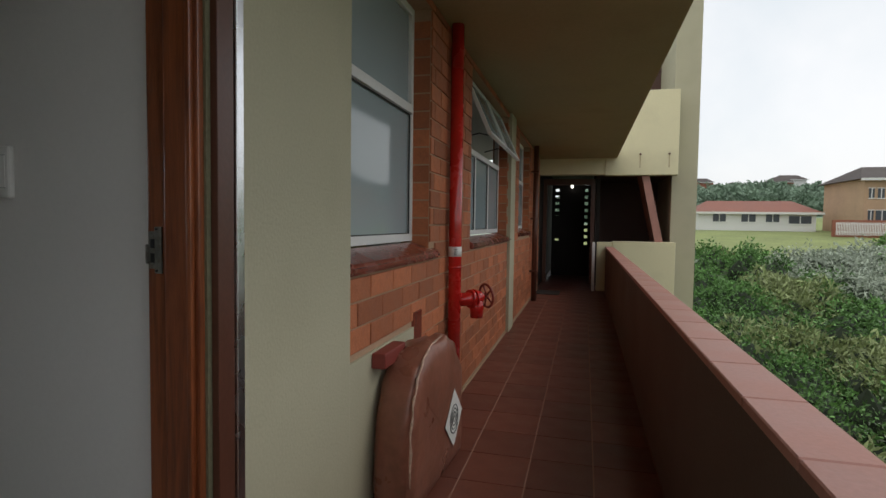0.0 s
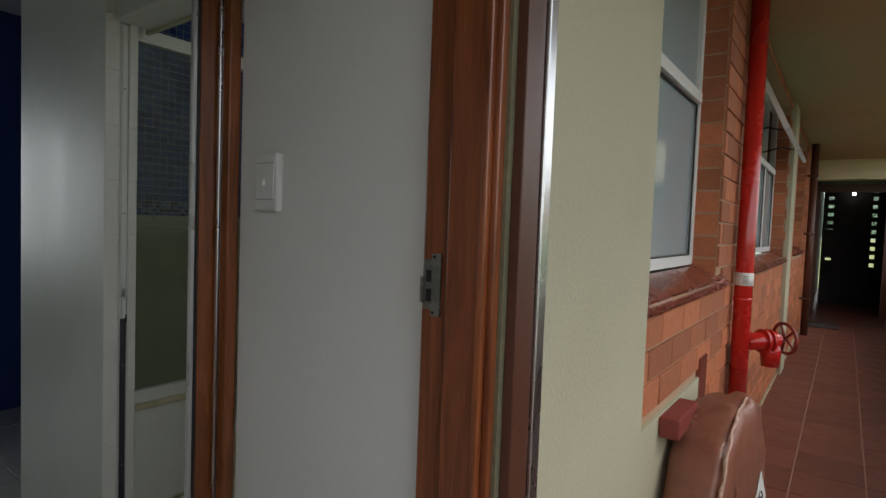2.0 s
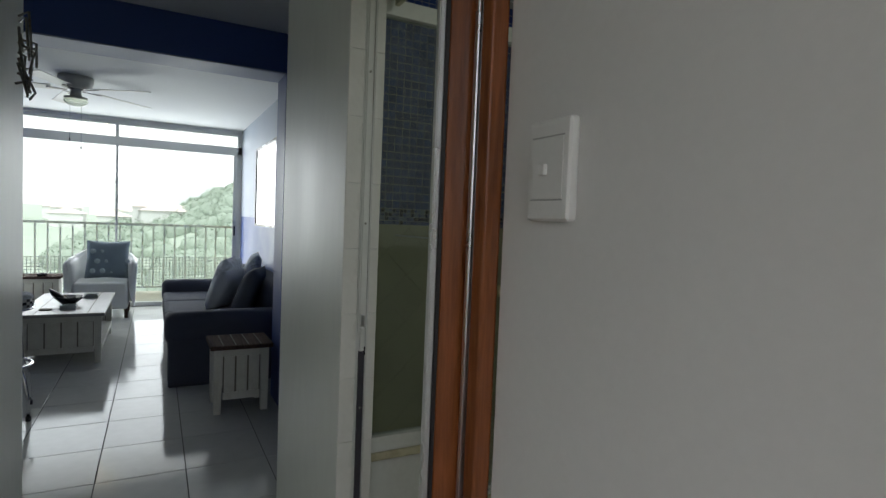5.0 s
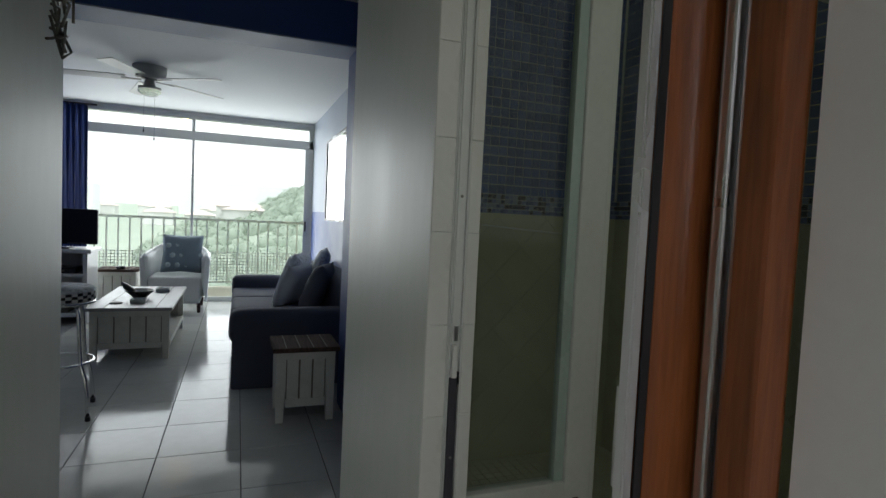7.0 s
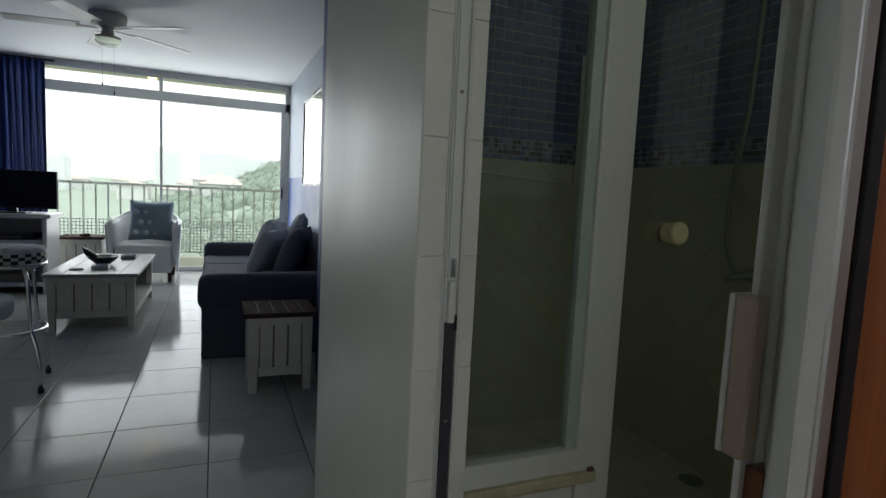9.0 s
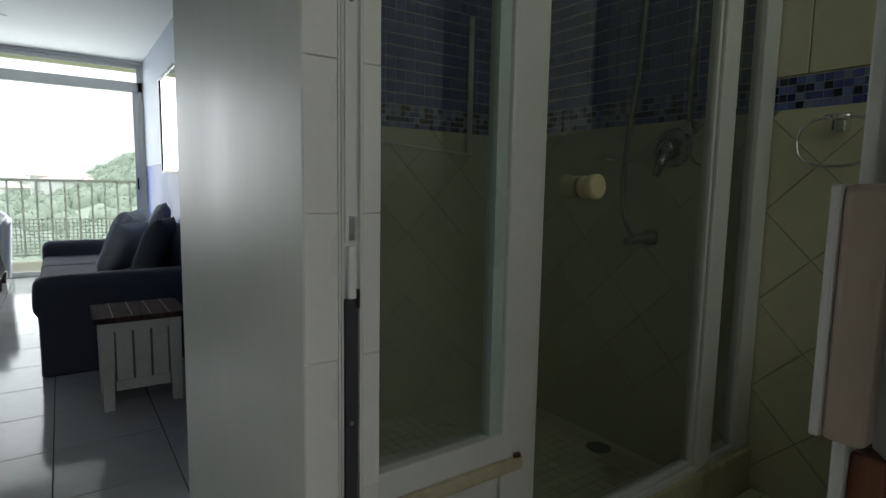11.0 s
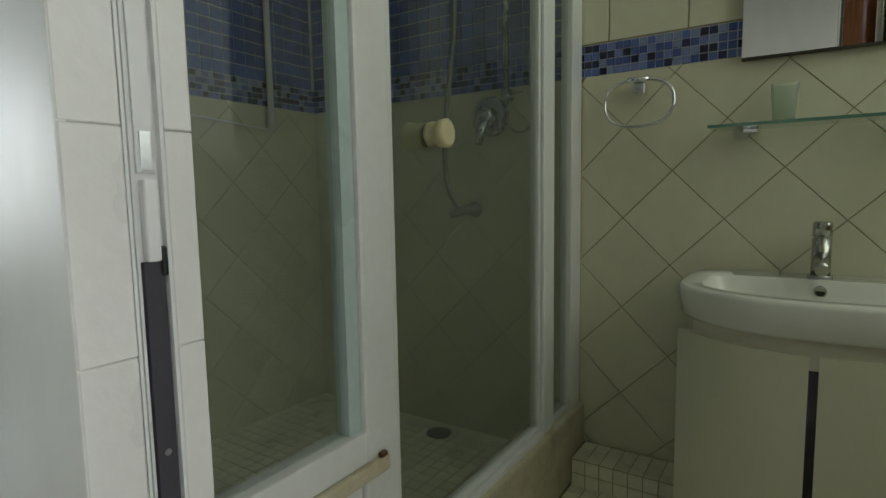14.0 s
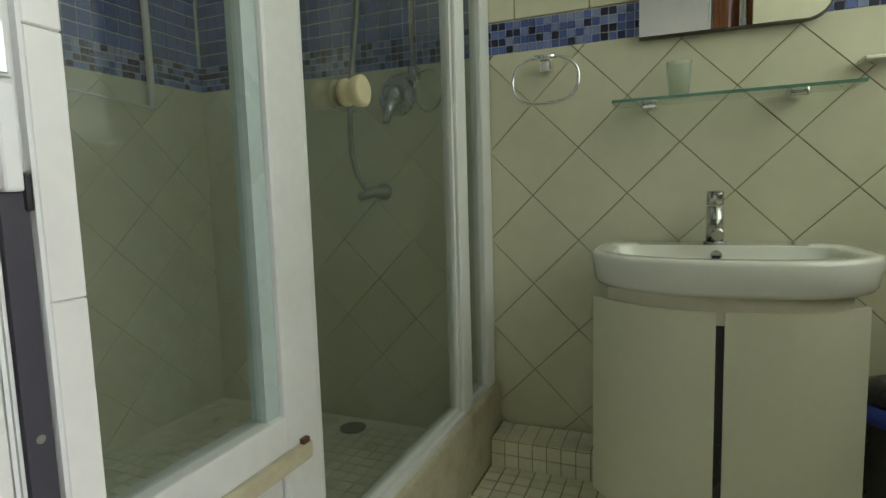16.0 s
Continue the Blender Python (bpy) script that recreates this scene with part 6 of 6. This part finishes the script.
# Near-black solid cores put the shade between the leaves into the colour.
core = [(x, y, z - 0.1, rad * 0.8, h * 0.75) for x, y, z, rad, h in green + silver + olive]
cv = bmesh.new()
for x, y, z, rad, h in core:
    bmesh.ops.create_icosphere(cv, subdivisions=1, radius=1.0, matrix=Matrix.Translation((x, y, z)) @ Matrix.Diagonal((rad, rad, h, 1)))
part("bush_shade", cv, mat("bush_core_shade", (0.018, 0.028, 0.012), 1.0), None, "near-black cores that paint shade inside the bushes", "stuff")
far = []
for k in range(900):
    y = 130 + r.random() * 260
    x = -10 + r.random() * (y * 0.75)
    far.append((x, y, ground_z(x, y) - 1, r.uniform(3, 6), r.uniform(3, 7)))
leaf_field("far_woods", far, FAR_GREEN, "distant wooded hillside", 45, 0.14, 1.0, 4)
hill = []
for k in range(900):
    x, y = -160 + r.uniform(-60, 75), 30 + r.uniform(-40, 60)
    hill.append((x, y, ground_z(x, y) - 0.5, r.uniform(1.6, 3.2), r.uniform(1.5, 3.4)))
for k in range(260):
    x, y = -22 - 60 * r.random(), -25 + 70 * r.random()
    hill.append((x, y, ground_z(x, y) - 0.5, r.uniform(1.5, 2.6), r.uniform(2, 4.5)))
# Leaf green paled so that the colour itself carries the haze.
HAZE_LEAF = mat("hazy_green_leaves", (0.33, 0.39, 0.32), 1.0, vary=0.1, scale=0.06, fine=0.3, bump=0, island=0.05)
ico = bmesh.new()
bmesh.ops.create_icosphere(ico, subdivisions=2, radius=1.0)
ico.verts.ensure_lookup_table()
tv_, tf_ = np.array([v.co[:] for v in ico.verts]), [[v.index for v in f.verts] for f in ico.faces]
ico.free()
dv, df = [], []
for x, y, z, rad, h in hill:
    lump = 1 + 0.14 * np.sin(tv_[:, 0] * 5 + x * 3) * np.cos(tv_[:, 1] * 4 + y) + 0.08 * np.sin(tv_[:, 2] * 9 + x)
    k = len(dv) * len(tv_)
    dv.append(tv_ * lump[:, None] * np.array([rad, rad, h]) + np.array([x, y, z]))
    df += [[a + k for a in f] for f in tf_]
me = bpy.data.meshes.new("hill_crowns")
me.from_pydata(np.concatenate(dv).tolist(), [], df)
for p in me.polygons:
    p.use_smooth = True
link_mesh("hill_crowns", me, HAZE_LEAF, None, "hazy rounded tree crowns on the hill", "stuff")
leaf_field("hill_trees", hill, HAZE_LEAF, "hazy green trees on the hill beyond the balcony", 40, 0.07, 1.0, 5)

def gabled_house(name, x0, x1, y0, y1, z0, h, rise, wall_m, roof_m, wins, label, category="house", storeys=1):
    hs = thing(name, ((x0 + x1) / 2, (y0 + y1) / 2, z0), label, category)
    part("wall", boxes((x0, x1, y0, y1, z0 - 1, z0 + h)), wall_m, hs)
    bm = bmesh.new()
    e = 0.6
    ym = (y0 + y1) / 2
    zt = z0 + h + rise
    pts = [(x0 - e, y0 - e, z0 + h), (x1 + e, y0 - e, z0 + h), (x1 + e, y1 + e, z0 + h), (x0 - e, y1 + e, z0 + h), (x0 + rise, ym, zt), (x1 - rise, ym, zt)]
    v = [bm.verts.new(p) for p in pts]
    for f in ((0, 1, 5, 4), (1, 2, 5), (2, 3, 4, 5), (3, 0, 4), (3, 2, 1, 0)):
        bm.faces.new([v[i] for i in f])
    part("roof", bm, roof_m, hs)
    part("fascia", boxes((x0 - e, x1 + e, y0 - e - 0.06, y0 - e, z0 + h - 0.2, z0 + h + 0.05)), WALL_FAR_WHITE, hs)
    for a, b, c, d in wins:
        w = part("window", boxes((a, b, y0 - 0.05, y0 + 0.02, c, d)), GLASS_FAR, hs)
        part("window_frame", boxes((a - 0.08, b + 0.08, y0 - 0.09, y0 - 0.05, c - 0.1, c), (a - 0.08, b + 0.08, y0 - 0.09, y0 - 0.05, d, d + 0.08), ((a + b) / 2 - 0.04, (a + b) / 2 + 0.04, y0 - 0.09, y0 - 0.05, c, d)), WALL_FAR_WHITE, w)
    return hs


gabled_house("long_house", 10.3, 22.8, 75, 82, 1.25, 1.75, 1.5, WALL_FAR_WHITE, ROOF_RED,
             [(11.9, 13.3, 1.9, 2.8), (15.0, 16.5, 1.9, 2.8), (17.6, 19.0, 1.9, 2.8), (20.0, 22.3, 1.75, 2.65)], "long low white house with a red tiled roof across the lawn")
gabled_house("brick_house", 25.3, 37.4, 70, 80, 1.2, 5.3, 1.7, WALL_FAR_BRICK, ROOF_DARK,
             [(25.7, 26.2, 4.5, 5.5), (26.5, 27.1, 4.5, 5.5), (28.0, 28.5, 4.6, 5.6), (29.2, 31.9, 4.3, 5.8), (25.7, 26.2, 1.9, 3.2), (26.4, 27.5, 1.7, 3.2), (29.4, 32.1, 1.9, 3.4)], "two storey face brick house with a dark roof and balcony")
bal = thing("far_balcony", (28.6, 69.3, 4.2), "white balcony of the brick house", "balcony")
part("slab", boxes((28.6, 33.1, 68.8, 70, 3.85, 4.05)), WALL_FAR_WHITE, bal)
part("balcony_rail", boxes((28.6, 33.1, 68.8, 68.85, 4.8, 4.86), *[(28.6 + i * 0.3, 28.64 + i * 0.3, 68.8, 68.85, 4.05, 4.8) for i in range(16)]), WALL_FAR_WHITE, bal)
fence = thing("red_brick_wall", (25, 68, 1), "low red brick boundary wall below the houses", "boundary wall")
part("wall", boxes((21.6, 34, 67.5, 67.8, 0.3, 2.15)), WALL_FAR_RED, fence)
pk = thing("paling_fence", (22.5, 66, 1), "grey paling fence beside the lawn", "fence")
part("rail", boxes((21.5, 34, 66.5, 66.55, 1.7, 1.76), (21.5, 34, 66.5, 66.55, 0.9, 0.96)), HAZY_TOWER, pk)
part("paling", boxes(*[(21.5 + i * 0.14, 21.56 + i * 0.14, 66.44, 66.48, 0.6, 1.9) for i in range(89)]), HAZY_TOWER, pk, kind="stuff")
rr = random.Random(9)
for k in range(26):
    x, y = 20 + rr.random() * 200, 220 + rr.random() * 160
    z = ground_z(x, y) + 3
    gabled_house("hill_house", x, x + rr.uniform(7, 13), y, y + 8, z, rr.uniform(2.5, 5), 2, WALL_FAR_WHITE if k % 3 else WALL_FAR_RED, ROOF_RED if k % 2 else ROOF_DARK, [], "small distant house among hillside trees")
for k in range(34):
    x, y = -150 - rr.random() * 220, -110 + rr.random() * 112
    z = ground_z(x, y)
    if k % 3:
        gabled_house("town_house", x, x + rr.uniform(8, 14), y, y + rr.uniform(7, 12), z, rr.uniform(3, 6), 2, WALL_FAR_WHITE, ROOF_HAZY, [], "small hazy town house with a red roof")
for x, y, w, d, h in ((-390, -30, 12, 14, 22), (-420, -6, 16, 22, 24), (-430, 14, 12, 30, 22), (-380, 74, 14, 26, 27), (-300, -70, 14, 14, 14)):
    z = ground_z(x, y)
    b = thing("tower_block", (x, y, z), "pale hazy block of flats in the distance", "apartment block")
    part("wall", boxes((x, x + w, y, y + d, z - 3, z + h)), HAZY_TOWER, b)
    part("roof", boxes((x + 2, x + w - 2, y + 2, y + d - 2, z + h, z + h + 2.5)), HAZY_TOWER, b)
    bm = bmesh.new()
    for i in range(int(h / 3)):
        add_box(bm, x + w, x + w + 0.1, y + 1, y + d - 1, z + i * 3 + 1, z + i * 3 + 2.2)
    # Windows almost as pale as the walls: haze put into the colour.
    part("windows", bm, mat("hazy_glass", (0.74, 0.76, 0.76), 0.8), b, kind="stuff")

# ---- tiles, bricks, mosaic ----
diamond_wall("tile", bath_back, TILE_CREAM, "y", BACK_Y - 0.001, 0.005, -5.54, -4.5, 0.292, BAND0, -5.414, 0.463, 0.2495, 0.0019)
diamond_wall("tile", bath_back, TILE_CREAM, "y", BACK_Y - 0.001, 0.005, -6.6, -5.545, BATH_Z, BAND0, -5.414, 0.463, 0.2495, 0.0010)
diamond_wall("tile", shower_side, TILE_CREAM, "x", -6.5995, 0.0045, 4.875, BACK_Y, BATH_Z, BAND0, 5.31, 0.463, 0.2495, 0.0010)
up_me = piece_mesh(0.1965, 0.005, 0.1965, 0.0012, "a")
up_me.materials.append(TILE_CREAM)
for i in range(-1, 6):
    for j in range(6):
        o = new("tile", up_me)
        o.parent = bath_back
        o.location = (-5.39 + i * 0.178 * 1.124 + 0.03, BACK_Y + 0.0015, BAND1 + 0.1 + 0.003 + j * 0.2)


def mosaic(name, plane, fixed, a0, a1, b0, b1, pitch, gap, proud, material, label, parent=None):
    rows = []
    na, nb = int(round((a1 - a0) / pitch)), int(round((b1 - b0) / pitch))
    for i in range(na):
        for j in range(nb):
            u0, u1 = a0 + i * pitch + gap / 2, a0 + (i + 1) * pitch - gap / 2
            v0, v1 = b0 + j * pitch + gap / 2, b0 + (j + 1) * pitch - gap / 2
            if plane == "y":
                rows.append((u0, u1, fixed - proud, fixed + 0.003, v0, v1))
            elif plane == "x":
                rows.append((fixed - 0.003, fixed + proud, u0, u1, v0, v1))
            else:
                rows.append((u0, u1, v0, v1, fixed - 0.003, fixed + proud))
    me = raw_boxes(rows)
    me.name = name
    return link_mesh(name, me, material, parent, label, "stuff")


bed = setting("wall_mosaic_bed", boxes((-6.6, -4.06, BACK_Y + 0.0005, BACK_Y + 0.0038, BAND0 - 0.001, BAND1 + 0.001), (-6.6, -5.56, BACK_Y + 0.0005, BACK_Y + 0.0038, BAND1 + 0.001, CZ),
                                       (-6.6035, -6.6005, 4.875, BACK_Y, BAND0, CZ)), JOINT_PALE, "pale mosaic grout")
mosaic("mosaic_band", "y", BACK_Y, -6.598, -4.50, BAND0, BAND1, 0.021, 0.0025, 0.0015, MOSAIC_BAND, "band of small mixed blue mosaic tiles")
mosaic("mosaic_band", "x", -6.6, 4.876, BACK_Y, BAND0, BAND1, 0.021, 0.0025, 0.0015, MOSAIC_BAND, "band of small mixed blue mosaic tiles")
mosaic("mosaic_wall", "y", BACK_Y, -6.598, -5.56, BAND1, 2.62, 0.042, 0.003, 0.0015, MOSAIC_BLUE, "deep blue mosaic shower wall")
mosaic("mosaic_wall", "x", -6.6, 4.876, BACK_Y, BAND1, 2.62, 0.042, 0.003, 0.0015, MOSAIC_BLUE, "deep blue mosaic shower wall")
mosaic("mosaic_floor", "z", BATH_Z - 0.002, -5.514, -4.0, 4.90, 5.94, 0.042, 0.004, 0.003, MOSAIC_WHITE, "small white floor mosaic with dark grout")
mosaic("mosaic_ledge", "y", 5.945, -5.512, -4.3, BATH_Z, 0.292, 0.0385, 0.003, 0.003, MOSAIC_WHITE, "small white tiles on the ledge front")
mosaic("mosaic_ledge", "z", 0.292, -5.512, -4.3, 5.945, 6.062, 0.0385, 0.003, 0.003, MOSAIC_WHITE, "small white tiles on the ledge top")
mosaic("mosaic_shower_floor", "z", BATH_Z + 0.021, -6.6, -5.62, 4.9, 6.04, 0.042, 0.003, 0.002, MOSAIC_WHITE, "small white shower floor tiles")

# bricks
PY, PZ, BL, BH = 0.290, 0.107, 0.280, 0.097
skip = [(5.55 - 0.0, 6.745, 1.12, 2.60), (7.93, 10.12, 1.12, 2.60), (11.23, 12.75, 1.15, 2.60), (10.15, 10.55, 0, 3), (0, 5.53, 0, 3), (5.53, 6.42, 0, 0.77), (6.42, 6.56, 0.0, 0.83)]
skip += [(a - 0.02, b + 0.12, c - 0.115, c + 0.005) for a, b, c, d in WINS]
cells = []
row = 0
while row * PZ < 2.6:
    z0 = row * PZ + 0.034
    z1 = min(z0 + BH, 2.645)
    k0 = 5.37 + (PY / 2 if row % 2 else 0)
    for k in range(34):
        y0, y1 = k0 + k * PY, k0 + k * PY + BL
        zc = (z0 + z1) / 2
        spans = [(y0, y1)]
        for a, b, c, d in skip:
            if c <= zc <= d:
                spans = [s for y0_, y1_ in spans for s in ((y0_, min(y1_, a)), (max(y0_, b), y1_)) if s[1] - s[0] > 0.03]
        cells += [(s[0], s[1], z0, z1) for s in spans if s[1] < 14.9]
    row += 1
near = sorted(cells, key=lambda c: (c[0] - 6.0) ** 2 + (c[2] - 1.2) ** 2)[:300]
nearset = set(near)
shared = {}
for y0, y1, z0, z1 in near:
    key = (round(y1 - y0, 3), round(z1 - z0, 3))
    if key not in shared:
        shared[key] = piece_mesh(0.012, key[0], key[1], 0.003, "x")
        shared[key].materials.append(BRICK)
    o = new("brick", shared[key])
    o.parent = wall_front
    o.location = (-3.876 + random.uniform(-0.0012, 0.0012), (y0 + y1) / 2, (z0 + z1) / 2)
me = raw_boxes([(-3.885, -3.87, *c) for c in cells if c not in nearset])
link_mesh("bricks_far", me, BRICK_FAR, None, "orange face bricks further along the gallery", "stuff")
rev = []
for yj, s in ((6.745, -1), (5.55, 1), (10.12, -1), (12.75, -1)):
    for k in range(17):
        z0 = 1.247 + k * PZ - PZ + 0.008
        if z0 + BH < 2.6:
            rev.append((-3.985, -3.884, min(yj, yj + s * 0.006), max(yj, yj + s * 0.006), z0, z0 + BH))
link_mesh("bricks_reveal", raw_boxes(rev), BRICK_FAR, None, "bricks of the window reveals", "stuff")

# gallery floor tiles
tile_q = piece_mesh(0.333, 0.345, 0.012, 0.002, "z")
tile_q.materials.append(QUARRY)
fg = bpy.data.objects["floor_gallery"]
for j in range(-18, 23):
    for i in range(-1, 4):
        x = -3.565 + 0.34 * (i + 0.5)
        w = 0.333
        x0, x1 = max(x - w / 2, -3.866), min(x + w / 2, GX - 0.004)
        if x1 - x0 < 0.05:
            continue
        if abs((x1 - x0) - w) > 0.002:
            key = ("q", round(x1 - x0, 3))
            if key not in shared:
                shared[key] = piece_mesh(x1 - x0, 0.345, 0.012, 0.002, "z")
                shared[key].materials.append(QUARRY)
            md = shared[key]
        else:
            md = tile_q
        o = new("tile", md)
        o.parent = fg
        o.location = ((x0 + x1) / 2, 6.97 + 0.352 * (j + 0.5), -0.006)
# cope tiles
cm = piece_mesh(0.152, 0.367, 0.03, 0.004, "a")
cm.materials.append(COPE)
cope_parent = bpy.data.objects["wall_parapet"]
for j in range(38):
    y = 0.796 + 0.372 * j
    if y < 14.7:
        o = new("tile", cm)
        o.parent = cope_parent
        o.location = (-2.49, y, 0.885)
# living room floor tiles
lt = piece_mesh(0.452, 0.408, 0.012, 0.0015, "z")
lt.materials.append(TILE_FLOOR)
ff = bpy.data.objects["floor_flat"]
cells = []
for i in range(-13, 7):
    for j in range(-8, 4):
        x0, y0 = -7.09 + 0.456 * i, 3.99 + 0.415 * j
        x1, y1 = x0 + 0.452, y0 + 0.411
        x0, x1, y0, y1 = max(x0, -12.84), min(x1, -3.9), max(y0, 0.62), min(y1, 5.395)
        if y1 > 4.745 and x1 > -6.405:
            if x0 < -6.41:
                cells.append((x0, -6.405, y0, min(y1, 4.865) if x0 > -6.75 else y1))
                cells.append((-6.4048, x1, y0, 4.745))
            else:
                cells.append((x0, x1, y0, 4.745))
        else:
            cells.append((x0, x1, y0, y1))
for x0, x1, y0, y1 in cells:
    if x1 - x0 < 0.02 or y1 - y0 < 0.02:
        continue
    key = ("l", round(x1 - x0, 3), round(y1 - y0, 3))
    if key not in shared:
        shared[key] = piece_mesh(key[1], key[2], 0.012, 0.0015, "z")
        shared[key].materials.append(TILE_FLOOR)
    o = new("tile", shared[key])
    o.parent = ff
    o.location = ((x0 + x1) / 2, (y0 + y1) / 2, -0.006)
